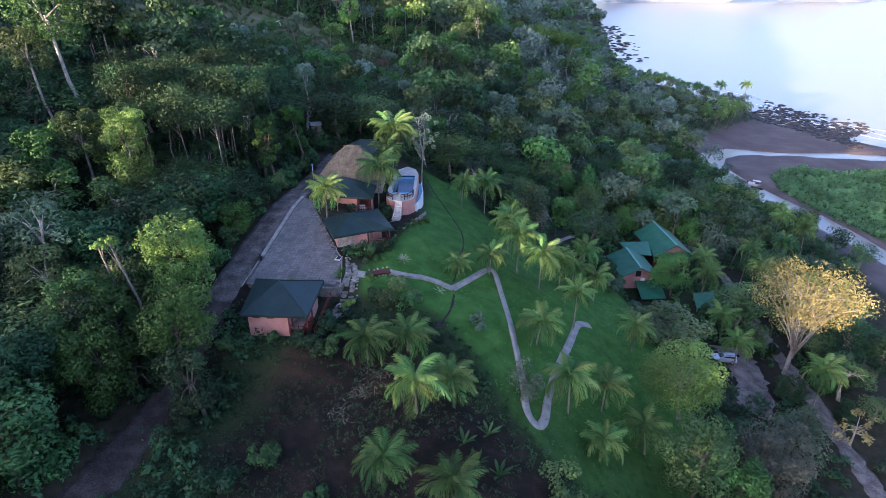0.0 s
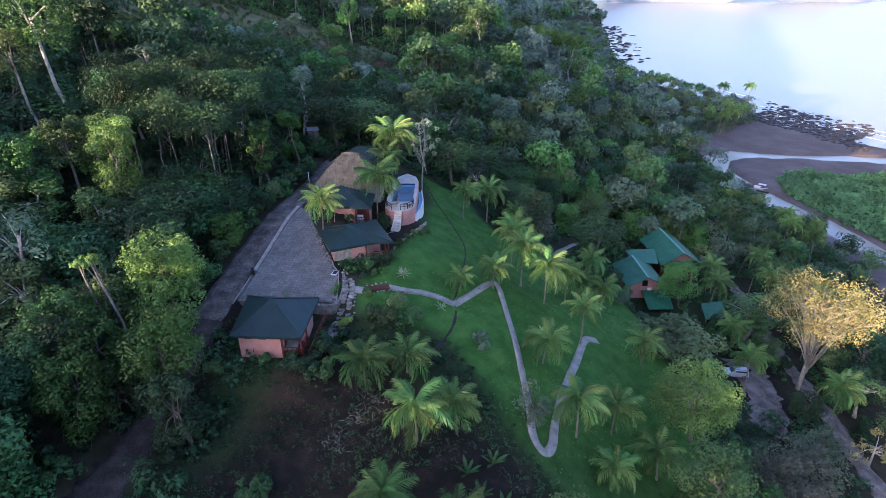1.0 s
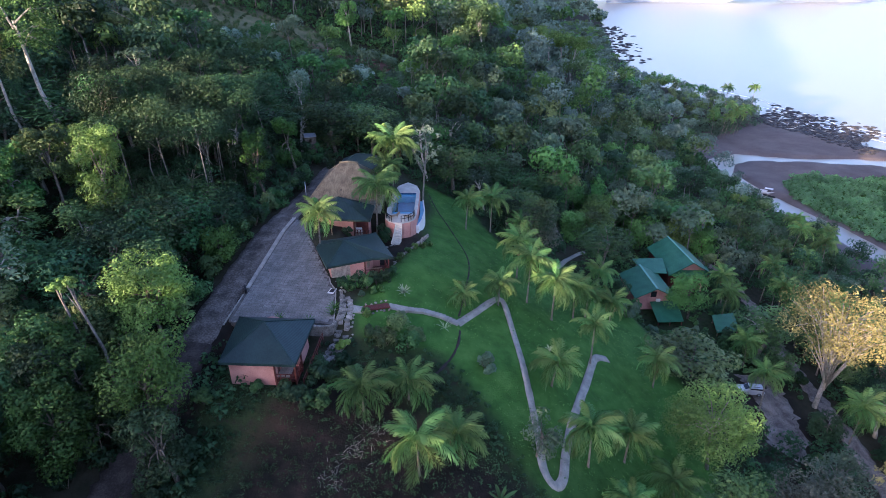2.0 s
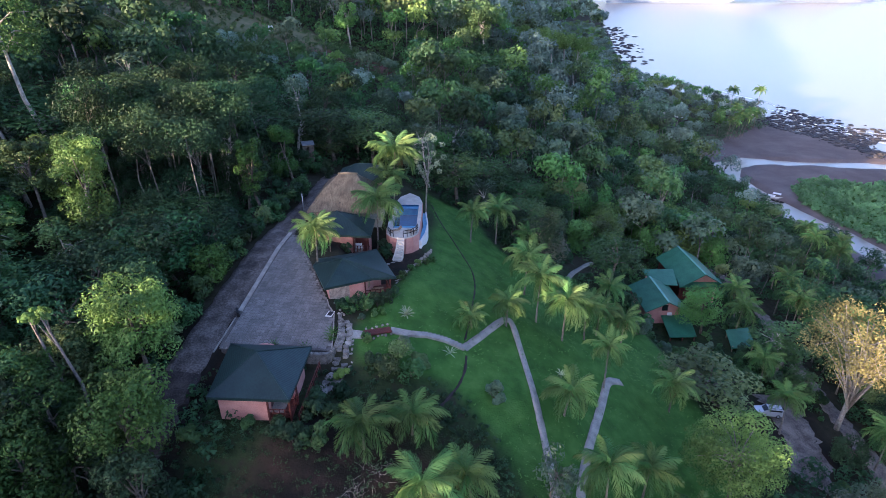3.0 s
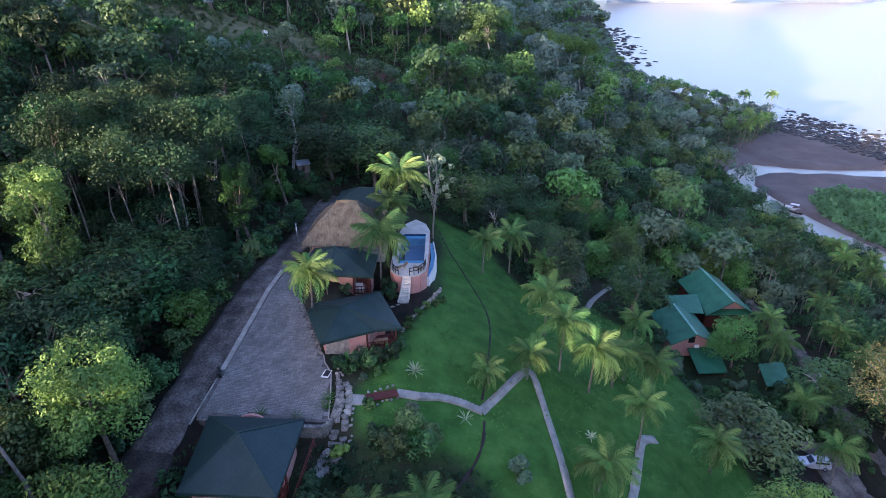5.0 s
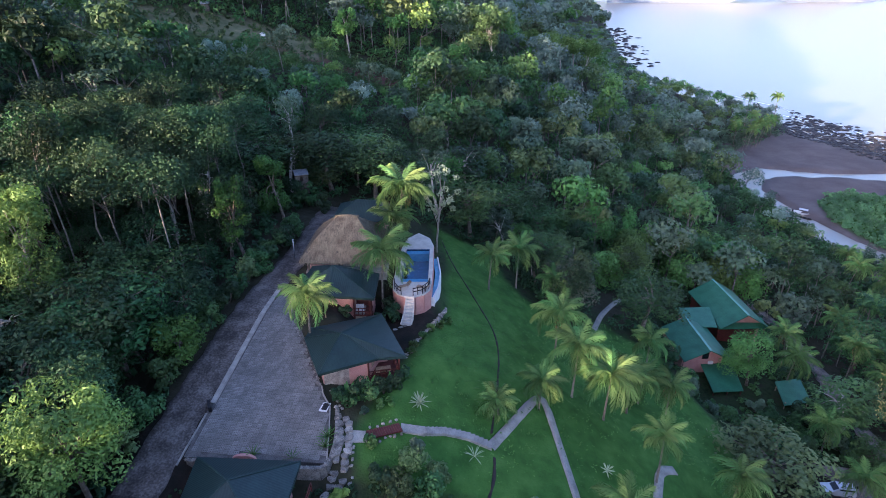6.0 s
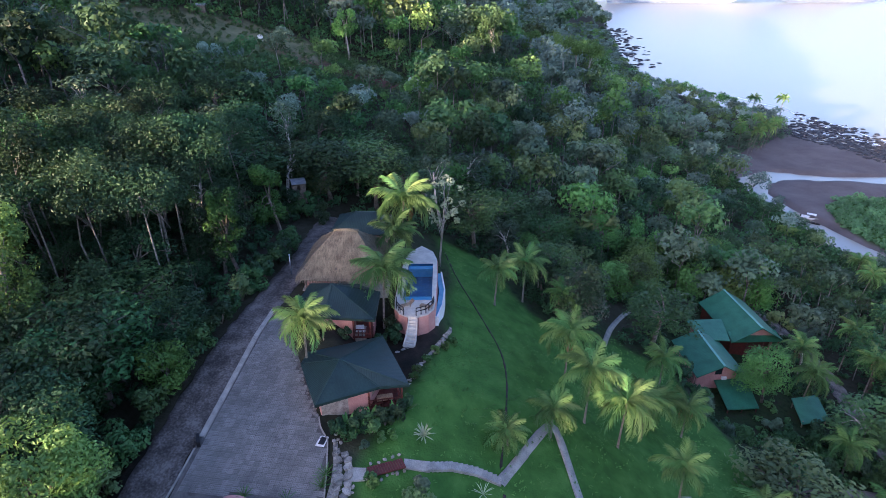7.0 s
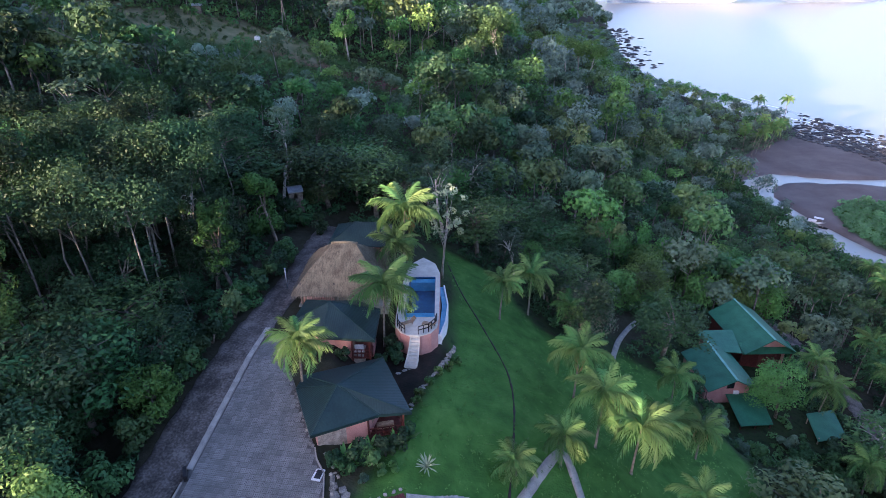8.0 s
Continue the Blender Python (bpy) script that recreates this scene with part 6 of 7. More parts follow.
lone("large tree with sparse golden-yellow leaves and grey limbs", 71, 60.0, 78.5, 31.4, 11.0, 5.4, M_LEAF_GOLD, M_BARK_PALE, clumps=130, leaves=9500, leaf=0.34, trunk_r=0.34, tight=0.4, fork=-0.6, limbs=60)
lone("spreading tree with light green sunlit leaves", 72, 32.8, 59.2, 30.0, 6.6, 5.2, M_SUNNY, M_BARK_GREY, clumps=90, leaves=11000, leaf=0.32, tight=0.56, limbs=24)
lone("round tree with sunlit yellow-green leaves beside the track", 73, -30.2, 57.2, 50.4, 4.7, 6.4, M_SUNNY, M_BARK, clumps=64, leaves=9500, leaf=0.33, tight=0.7)
lone("broad tree with bright green leaves below the lawn", 74, 29.2, 135, 32.5, 5.3, 5.4, M_LEAF[3], M_BARK, clumps=24, leaves=3800)
lone("brownish-grey tree with thin leaves at the lawn's edge", 75, 18.0, 106.0, 34.5, 5.2, 4.6, M_LEAF_BROWN, M_BARK, clumps=26, leaves=4200, leaf=0.4)
lone("round dense green tree in front of the green-roofed house", 76, 48.0, 101.4, 23.4, 4.5, 5.2, M_FRESH, M_BARK, clumps=40, leaves=6500, leaf=0.36)
lone("slender tree with pale whitish leaves behind the pool", 77, -4.2, 102.5, 52.8, 3.4, 5.2, M_LEAF_PALE, M_BARK_PALE, clumps=30, leaves=560, leaf=0.42, lean=0.12, trunk_r=0.15, tight=0.34, fork=-0.5)
lone("tall emergent tree on the hill crest", 78, 13.0, 225, 66, 5.6, 8.0, M_LEAF[2], M_BARK_PALE, clumps=46, leaves=3000, leaf=0.62, tight=0.55, trunk_r=0.4)
lone("tall tree with a pale bare trunk on the hillside", 79, -60.4, 97, 75, 7.0, 7.4, M_LEAF[3], M_BARK_PALE, clumps=60, leaves=4200, leaf=0.46, trunk_r=0.36, tight=0.5, fork=0.5, tip_over=(-3.0, -1.0))
lone("tall tree with a pale bare trunk on the hillside", 80, -63.8, 93, 68, 4.6, 5.0, M_LEAF[2], M_BARK_PALE, clumps=34, leaves=2000, leaf=0.46, trunk_r=0.26, tight=0.5, fork=0.5, tip_over=(-1.6, -1.0))
lone("tall forest tree with sunlit yellow-green leaves", 96, -49.5, 80.5, 58.5, 4.0, 7.0, M_LEAF[3], M_BARK_PALE, clumps=44, leaves=4000, leaf=0.46, tight=0.62)
lone("tall forest tree with sunlit yellow-green leaves", 97, -54.0, 73.0, 57.5, 4.2, 6.5, M_LEAF[3], M_BARK_PALE, clumps=44, leaves=4000, leaf=0.46, tight=0.62)
lone("tall forest tree with sunlit yellow-green leaves", 98, -59.5, 71.0, 57.0, 4.0, 6.0, M_LEAF[3], M_BARK, clumps=40, leaves=3600, leaf=0.46, tight=0.62)
lone("tall forest tree with sunlit yellow-green leaves", 601, -44.6, 75.8, 60.0, 3.5, 8.6, M_SUNNY, M_BARK_GREY, clumps=64, leaves=6500, leaf=0.34, tight=0.7)
lone("tall forest tree with sunlit yellow-green leaves", 602, -51.0, 77.0, 58.5, 3.6, 5.0, M_LEAF[2], M_BARK_GREY, clumps=40, leaves=4200, leaf=0.38, tight=0.6)
lone("narrow tree wrapped in climbing leaves to the ground", 603, -28.4, 91.2, 55.0, 2.5, 6.6, M_FRESH_DEEP, M_BARK, clumps=50, leaves=4800, leaf=0.34, tight=0.66)
lone("narrow tree wrapped in climbing leaves to the ground", 604, -26.6, 103.6, 54.5, 2.6, 6.8, M_FRESH_DEEP, M_BARK, clumps=44, leaves=4800, leaf=0.36, tight=0.9)
lone("leafy tree standing in the hedge along the track", 605, -29.4, 72.4, 46.3, 2.6, 3.8, M_FRESH_DEEP, M_BARK, clumps=30, leaves=4200, leaf=0.32, tight=0.85)
lone("broad leafy tree overhanging the muddy track", 606, -34.2, 43.6, 45.0, 4.0, 6.2, M_FRESH_DEEP, M_BARK, clumps=44, leaves=6500, leaf=0.34, tight=0.75)
for i, (x, y, top) in enumerate(((-36.2, 53.2, 48.9), (-34.2, 52.2, 49.3))):
    lone("pale leaning tree stub with a tuft of leaves", 610 + i, x + 1.6, y - 1.0, top, 1.0, 0.9, M_SUNNY, M_BARK_GREY, "tree stubs", clumps=8, leaves=260, leaf=0.36, trunk_r=0.16, limbs=3, tip_over=(-1.8, 0.6))
lone("dense forest tree beside the track", 615, -34.6, 50.4, 47.0, 2.5, 5.2, M_FRESH_DEEP, M_BARK, "forest trees", clumps=34, leaves=3800, leaf=0.34)
lone("dense forest tree beside the track", 616, -38.6, 51.0, 47.4, 3.0, 5.4, M_LEAF[0], M_BARK, "forest trees", clumps=34, leaves=3800, leaf=0.34)
lone("dense forest tree beside the track", 613, -36.4, 48.6, 46.6, 3.4, 5.4, M_LEAF[1], M_BARK, "forest trees", clumps=36, leaves=4200, leaf=0.36)
lone("dense forest tree beside the track", 614, -32.6, 48.6, 46.4, 3.0, 5.4, M_FRESH_DEEP, M_BARK, "forest trees", clumps=36, leaves=4200, leaf=0.36)
for i, (x, y, top, r) in enumerate(((42.0, 286.0, 53.0, 7.0), (50.0, 294.0, 52.0, 7.5), (59.0, 300.0, 50.0, 7.0), (68.0, 310.0, 47.0, 6.5), (36.0, 292.0, 54.0, 6.0))):
    lone("broad flat-topped tree with sunlit yellow-green leaves on the hill", 620 + i, x, y, top, r, 4.6, M_SUNNY, M_BARK_PALE, "hill trees", clumps=40, leaves=2400, leaf=0.8, tight=0.7, trunk_r=0.4)
for i, (x, y, tall, r) in enumerate(((113.5, 146.0, 8.0, 4.2), (109.0, 155.0, 9.0, 4.6), (113.0, 164.0, 7.5, 4.0), (114.0, 135.0, 8.0, 4.2))):
    lone("rounded green tree on the river bank", 640 + i, x, y, ground_z(x, y) + tall, r, 3.8, M_LEAF[(0, 1, 4)[i % 3]], M_BARK_GREY, "river bank trees", clumps=30, leaves=1500, leaf=0.5)
lone("grey-green tree with thin leaves beside the lane", 630, 50.6, 60.2, 19.0, 4.4, 4.4, M_LEAF[4], M_BARK_GREY, clumps=50, leaves=3200, leaf=0.36, tight=0.5, limbs=24)
lone("dark green tree beside the lane", 631, 56.6, 70.6, 17.0, 2.8, 3.6, M_LEAF[1], M_BARK, clumps=30, leaves=2600, leaf=0.36)
lone("dark green tree beside the lane", 632, 57.2, 84.5, 18.5, 3.0, 4.0, M_LEAF[0], M_BARK, clumps=30, leaves=2800, leaf=0.36)
lone("dark green broadleaf tree below the lawn", 81, 29.5, 46.5, 28.8, 5.6, 5.6, M_LEAF[0], M_BARK, clumps=24, leaves=4200, leaf=0.45)
lone("thin small-leaved garden tree beside the path", 82, 9.0, 50.5, 34.0, 2.6, 2.4, M_LEAF[4], M_BARK, clumps=16, leaves=1100, leaf=0.32, trunk_r=0.12)
lone("broad leafy tree beside the track below the cabin", 83, -26.3, 48.2, 47.0, 4.3, 5.6, M_FRESH_DEEP, M_BARK, clumps=40, leaves=7000, leaf=0.34, tight=0.72)
lone("small leafy tree at the edge of the muddy track", 84, -24.6, 44.4, 42.0, 2.9, 5.2, M_LEAF[1], M_BARK, clumps=30, leaves=4200, leaf=0.34)
# deep-green leaves stand in for the darkness of this hollow
lone("leafy tree overhanging the lower track", 86, -38.2, 42.0, 44.5, 3.8, 5.4, M_LEAF[1], M_BARK, clumps=24, leaves=4400, leaf=0.4)
lone("brownish olive tree with thin leaves below the lawn", 87, 41.0, 51.0, 22.5, 5.6, 5.4, M_LEAF_BROWN, M_BARK, clumps=50, leaves=3600, leaf=0.4, tight=0.6)
lone("brownish olive tree with thin leaves below the lawn", 89, 45.5, 56.0, 21.0, 6.4, 5.4, M_LEAF_BROWN, M_BARK, clumps=60, leaves=4200, leaf=0.4, tight=0.6)
lone("green tree with a rounded crown below the lawn", 95, 35.0, 47.0, 24.0, 4.0, 5.0, M_LEAF[3], M_BARK, clumps=36, leaves=3000, leaf=0.42)
lone("bare-limbed tree with a few yellowing leaves beside the lane", 88, 61.8, 63.0, 17.5, 3.4, 4.4, M_LEAF_GOLD, M_BARK_PALE, clumps=22, leaves=420, leaf=0.42, trunk_r=0.16, tight=0.4)

lone("dense forest tree beside the track", 90, -34.5, 63, 50, 3.8, 5.4, M_LEAF[1], M_BARK, "forest trees", clumps=34, leaves=4200, leaf=0.35)
lone("dense forest tree beside the track", 91, -35.5, 68.5, 50.5, 3.8, 5.4, M_LEAF[0], M_BARK, "forest trees", clumps=34, leaves=4200, leaf=0.35)
lone("dense forest tree beside the track", 92, -34.5, 74.5, 50, 3.6, 5.4, M_LEAF[1], M_BARK, "forest trees", clumps=34, leaves=4200, leaf=0.35)
lone("dense forest tree beside the track", 93, -37.5, 54.5, 46.0, 4.0, 5.4, M_LEAF[2], M_BARK, "forest trees", clumps=34, leaves=4200, leaf=0.35)
lone("dense forest tree beside the track", 94, -38.0, 47, 45.5, 4.2, 5.4, M_LEAF[0], M_BARK, "forest trees", clumps=34, leaves=4200, leaf=0.35)

lone("tall slender tree with sunlit yellow-green leaves on the hill", 141, -30.8, 203.0, 68.5, 4.6, 6.0, M_LEAF[3], M_BARK_PALE, clumps=40, leaves=2200, leaf=0.6, trunk_r=0.26, tight=0.55)
for i, (x, y) in enumerate(((-43.9, 95.8), (-39.1, 96.0), (-40.5, 103.4), (-35.2, 96.8), (-36.6, 106.0))):
    lone("thin tree with pale bare forking limbs and few leaves", 150 + i, x, y, ground_z(x, y) + 14.5, 3.2, 4.6, M_LEAF[0], M_BARK_PALE, "forest trees", clumps=16, leaves=500, leaf=0.46, trunk_r=0.17, tight=0.6, fork=-0.4)
for i, (x, y, top, r, k) in enumerate(((47.0, 142.0, 24.5, 6.0, 3), (55.0, 144.0, 22.5, 6.4, 3), (63.5, 146.0, 20.0, 6.0, 3), (49.0, 134.5, 22.0, 4.8, 0), (57.5, 136.0, 20.0, 5.0, 3), (66.0, 137.0, 17.5, 4.6, 0), (71.5, 150.0, 18.0, 5.6, 3), (39.0, 137.0, 26.5, 5.0, 0), (38.0, 146.0, 28.5, 5.6, 3), (30.5, 126.0, 27.0, 4.2, 0))):
    lone("broad dense bright green tree behind the green-roofed house", 130 + i, x, y, top, r, 5.4, M_FRESH if i % 3 != 1 else M_LEAF[3], M_BARK, "forest trees", clumps=46, leaves=3400, leaf=0.56, tight=0.8)
for i, (x, y, top, r, k) in enumerate(((-37.5, 37.0, 42.5, 3.8, 0), (-36.3, 50.5, 46.0, 3.6, 1), (-34.0, 56.5, 47.0, 3.4, 0), (-33.2, 46.8, 43.0, 2.6, 1), (-41.5, 41.0, 45.0, 4.0, 1), (-41.0, 34.0, 41.5, 4.0, 0), (-39.5, 29.5, 40.0, 3.8, 1))):
    lone("dense forest tree with leaves down to the ground", 110 + i, x, y, top, r, 6.6, M_LEAF[k], M_BARK, "forest trees", clumps=44, leaves=4400, leaf=0.4, tight=0.8)

# ---- shrubs and garden plants ----
def make_shrub(label, seed, x, y, r, tall, mat, leaves=700, leaf=0.3, name="shrub", group="garden shrubs"):
    rng = np.random.default_rng(seed)
    s = thing(name, label, "shrub", group, at=pose(x, y, ground_z(x, y)))
    at, out, centre, size = crown_points(rng, r, tall * 0.55, 9, leaves)
    v, f = leaf_quads(rng, at + (0, 0, tall * 0.5), out, leaf, leaf * 0.6)
    me = grid_mesh("foliage", v, f)
    me.materials.append(mat)
    part("foliage", me, None, s)
    bm = bmesh.new()
    for c in centre[:5]:
        tube(bm, [(0, 0, -0.2), (float(c[0]) * 0.5, float(c[1]) * 0.5, tall * 0.3), (float(c[0]), float(c[1]), tall * 0.5 + float(c[2]))], [0.05, 0.035, 0.015], 5)
    part("stem", bm, M_BARK, s)


for i, (x, y, r, tall, k) in enumerate(((-29.2, 69.4, 2.0, 3.2, 0), (-28.4, 74.4, 1.9, 3.2, 1), (-28.0, 76.6, 1.8, 3.2, 0), (-27.6, 78.8, 1.7, 2.8, 0), (-27.2, 81, 1.7, 3.0, 1), (-26.9, 83, 1.6, 2.9, 0), (-26.4, 85.4, 1.7, 3.0, 2), (-25.9, 87.6, 1.7, 3.0, 0), (-25.4, 89.8, 1.7, 3.2, 1), (-24.9, 92.2, 1.7, 3.2, 0), (-24.4, 94.8, 1.8, 3.4, 1), (-24.2, 97.6, 1.8, 3.4, 0), (-30.0, 66.0, 2.0, 3.2, 0), (-30.6, 62.6, 1.8, 3.0, 2))):
    make_shrub("dense green hedge shrub along the track", 300 + i, x, y, r, tall, M_LEAF[k], 900, 0.36, group="hedge along the track")
for i, (x, y, r, tall) in enumerate(((-9.0, 82.2, 1.0, 2.0), (-8.7, 81.2, 0.7, 1.3), (-9.7, 83.4, 0.9, 1.9), (-8.9, 81.5, 0.7, 1.2), (-10.4, 81.2, 0.8, 1.3), (-13.9, 79.4, 0.7, 1.3), (-17.0, 78.9, 0.8, 1.5))):
    make_shrub("dark leafy shrub between the cabins and the pool", 320 + i, x, y, r, tall, M_LEAF[1], 420, 0.28)
for i, (x, y, r, tall, k) in enumerate(((-16.4, 51.0, 1.2, 1.8, 1), (-14.6, 50.4, 1.5, 2.0, 1), (-12.9, 50.8, 1.4, 1.7, 0), (-13.5, 53.2, 1.3, 1.8, 1), (-11.9, 54.4, 1.2, 1.5, 0), (-19.2, 52.2, 0.7, 1.1, 0), (-13.2, 55.4, 1.2, 1.8, 1), (-11.2, 57.0, 1.0, 1.3, 1))):
    make_shrub("dark green leafy shrub on the bank below the cabin", 330 + i, x, y, r, tall, M_LEAF[k], 800, 0.34)
for i, (x, y, r, tall) in enumerate(((-24.3, 110.6, 1.7, 4.6), (-26.8, 110.8, 1.9, 4.8), (-25.6, 110.2, 1.6, 3.4), (-21.8, 108.0, 1.7, 3.4), (-28.0, 107.5, 2.0, 4.0))):
    make_shrub("tall green shrub in front of the small hut", 345 + i, x, y, r, tall, M_LEAF[(0, 1, 0, 1, 0)[i]], 800, 0.36)
for i, (x, y, r, tall, k) in enumerate(((-24.4, 46.4, 1.5, 3.0, 1), (-26.0, 42.6, 1.3, 1.8, 1), (-24.0, 50.6, 1.2, 2.4, 0), (-22.0, 36.5, 1.8, 1.6, 1), (-25.4, 34.6, 1.6, 1.6, 1), (-33.6, 43.0, 1.4, 2.2, 1), (-34.8, 39.6, 1.6, 2.6, 0), (-32.0, 49.5, 1.5, 3.0, 1), (-31.4, 53.0, 1.6, 3.2, 1))):
    make_shrub("dense dark green bush beside the muddy track", 450 + i, x, y, r, tall, M_LEAF[k], 1100, 0.32)
for i, (x, y) in enumerate(((-2.7, 83.2), (-3.6, 81.4), (-4.5, 79.8), (-5.4, 78.0), (-6.3, 76.3), (-6.6, 75.2))):
    make_shrub("low light-green border plant along the garden wall", 440 + i, x, y, 0.6, 0.7, M_LEAF[3], 260, 0.22, group="border plants")
make_shrub("bright lime-green shrub beside the stone steps", 350, -11.6, 58.9, 0.8, 1.2, leafy("leaf_lime", (0.12, 0.26, 0.04), (0.26, 0.48, 0.10), spread=0.12), 500, 0.34)
for i, (x, y, r, tall, k) in enumerate(((-5.9, 62.0, 1.5, 2.2, 2), (-4.6, 60.0, 1.7, 2.0, 0), (-6.9, 59.6, 1.7, 1.9, 2), (-5.4, 63.6, 0.9, 1.7, 4), (-3.6, 61.4, 1.2, 1.4, 2), (-8.4, 60.6, 1.1, 1.2, 1))):
    make_shrub("loose olive-green shrub with reddish stems on the lawn", 360 + i, x, y, r, tall, M_LEAF[k], 750, 0.3)
for i, (x, y) in enumerate(((-9.7, 63.6), (-12.9, 68.2), (-9.2, 67.3), (-8.2, 67.6))):
    make_shrub("small green garden shrub", 370 + i, x, y, 0.55, 0.8, M_LEAF[(0, 3)[i % 2]], 260, 0.24)
for i, (x, y, r, tall, k) in enumerate(((46.5, 92.6, 1.6, 3.2, 0), (50.4, 89.6, 1.7, 3.0, 0), (53.6, 91.0, 1.5, 2.6, 1), (57.0, 93.6, 1.6, 3.6, 0), (52.2, 93.8, 1.6, 3.6, 1), (54.8, 93.4, 1.4, 3.2, 4), (41.0, 93.8, 1.7, 3.0, 0), (31.5, 90.5, 2.0, 3.0, 4), (37.2, 92.0, 1.5, 3.4, 4), (33.5, 93.5, 1.8, 3.0, 0), (46.0, 95.0, 1.3, 2.6, 4), (34.5, 102.5, 2.0, 3.4, 1), (50, 91.5, 1.7, 2.8, 0), (48.5, 87.0, 1.9, 3.0, 1), (43.5, 88.5, 2.0, 3.2, 0), (39.5, 84, 2.0, 3.4, 1), (40.5, 77, 2.2, 3.4, 1))):
    make_shrub("thick garden shrub near the green-roofed house", 380 + i, x, y, r, tall, M_LEAF[k], 800, 0.36)
for i, (x, y, r, tall) in enumerate(((12.3, 40.4, 2.8, 4.2), (4.4, 59.6, 1.2, 2.4), (-20.6, 36.4, 2.0, 2.4), (-17.5, 39.4, 1.6, 2.0), (-11.7, 36.2, 1.3, 1.5), (22.5, 41, 2.0, 3.0), (27, 43, 2.0, 3.2), (35.5, 52.5, 2.2, 3.6), (38.5, 58, 2.2, 3.6), (40.5, 65, 2.2, 3.4), (43.0, 61, 2.0, 3.0), (46, 57.2, 1.8, 2.6), (53.0, 66.4, 1.1, 1.4), (63.6, 58, 1.5, 2.2), (64.5, 68, 1.7, 2.6), (63.8, 74.5, 1.6, 2.6), (61.5, 85, 1.4, 2.2), (55.4, 88.5, 1.6, 2.4), (54.6, 60.5, 1.2, 1.6), (52.0, 62.5, 1.3, 1.8))):
    make_shrub("rounded leafy shrub on the slope below the lawn", 420 + i, x, y, r, tall, M_LEAF[(0, 4, 1, 0)[i % 4]], 900, 0.34)


def blade_plant(label, name, seed, x, y, blades, length, wide, mat, rise=(15, 75), category="plant", group=""):
    """A rosette of long tapering leaves, each a part."""
    rng = random.Random(seed)
    t = thing(name, label, category, group, at=pose(x, y, ground_z(x, y)))
    bm = bmesh.new()
    rows = []
    for q in (0, 0.25, 0.55, 0.8, 1.0):
        w = wide * (0.35 + 1.3 * q) * (1 - q) ** 0.55 if q < 1 else 0.004
        z = length * (-0.22 * q * q)
        rows.append([bm.verts.new((length * q, s * w, z + (0 if s else -0.03))) for s in (-1, 0, 1)])
    for r0, r1 in zip(rows, rows[1:]):
        for j in (0, 1):
            bm.faces.new((r0[j], r0[j + 1], r1[j + 1], r1[j]))
    me = mesh_of("leaf", bm, mat)
    for i in range(blades):
        o = part("leaf", me, None, t)
        up = rise[1] - (rise[1] - rise[0]) * i / max(1, blades - 1)
        o.matrix_basis = pose(0, 0, 0.1, 0, 0, i * 137.5) @ pose(0, 0, 0, 0, -up, 0) @ Matrix.Scale(rng.uniform(0.85, 1.12), 4)
    return t


blade_plant("agave with long cream-edged pointed leaves on the lawn", "agave", 1, -5.5, 68.6, 26, 1.15, 0.09, M_AGAVE, (8, 70))
blade_plant("pale spiky agave on the lawn", "agave", 2, 13.4, 68.1, 16, 0.8, 0.08, M_AGAVE, (15, 70))
blade_plant("loose plant with long arching leaves on the lawn", "spider_lily", 3, -0.4, 64.4, 12, 1.15, 0.05, M_AGAVE, (20, 60))
for i, (x, y, n) in enumerate(((-13.2, 63.4, 26), (-13.3, 62.4, 22), (-19.2, 61.7, 20), (-15.9, 61.5, 14))):
    blade_plant("clump of ornamental grass at the paving's edge", "grass_clump", 10 + i, x, y, n, 0.95, 0.035, M_GRASS_BLADE, (30, 80), group="grass clumps")
for i, (x, y, r, tall, k) in enumerate(((-12.9, 67.4, 0.9, 1.5, 1), (-12.0, 66.9, 0.9, 1.3, 0), (-11.2, 68.0, 1.1, 1.9, 1), (-10.0, 68.0, 1.0, 1.7, 0), (-8.9, 68.9, 1.0, 1.8, 1), (-7.9, 69.9, 0.9, 1.5, 1), (-7.2, 71.2, 0.8, 1.4, 1), (-9.4, 63.2, 0.6, 0.9, 3), (-10.4, 66.3, 0.5, 0.7, 4))):
    make_shrub("dense dark garden shrub below the cabin porch", 500 + i, x, y, r, tall, M_LEAF[k], 620, 0.24)
for i, (x, y) in enumerate(((-12.1, 68.1), (-11.2, 68.9), (-10.3, 69.3), (-9.3, 69.5), (-11.0, 67.6), (-9.9, 68.3), (-8.2, 70.0), (-7.2, 70.4))):
    blade_plant("broad-leaved tropical plant in front of the cabin", "heliconia", 20 + i, x, y, 9, 1.3, 0.2, (M_FRESH, M_LEAF[0])[i % 2], (40, 84), group="plants below the porch")
for i, (x, y) in enumerate(((4.8, 44.7), (5.7, 40.7), (2.2, 43.4), (3.4, 41.5), (52.6, 93.4), (54.4, 92.2))):
    blade_plant("banana plant with broad arching leaves", "banana_plant", 40 + i, x, y, 9, 1.7, 0.26, M_LEAF[0], (38, 84), group="banana plants")

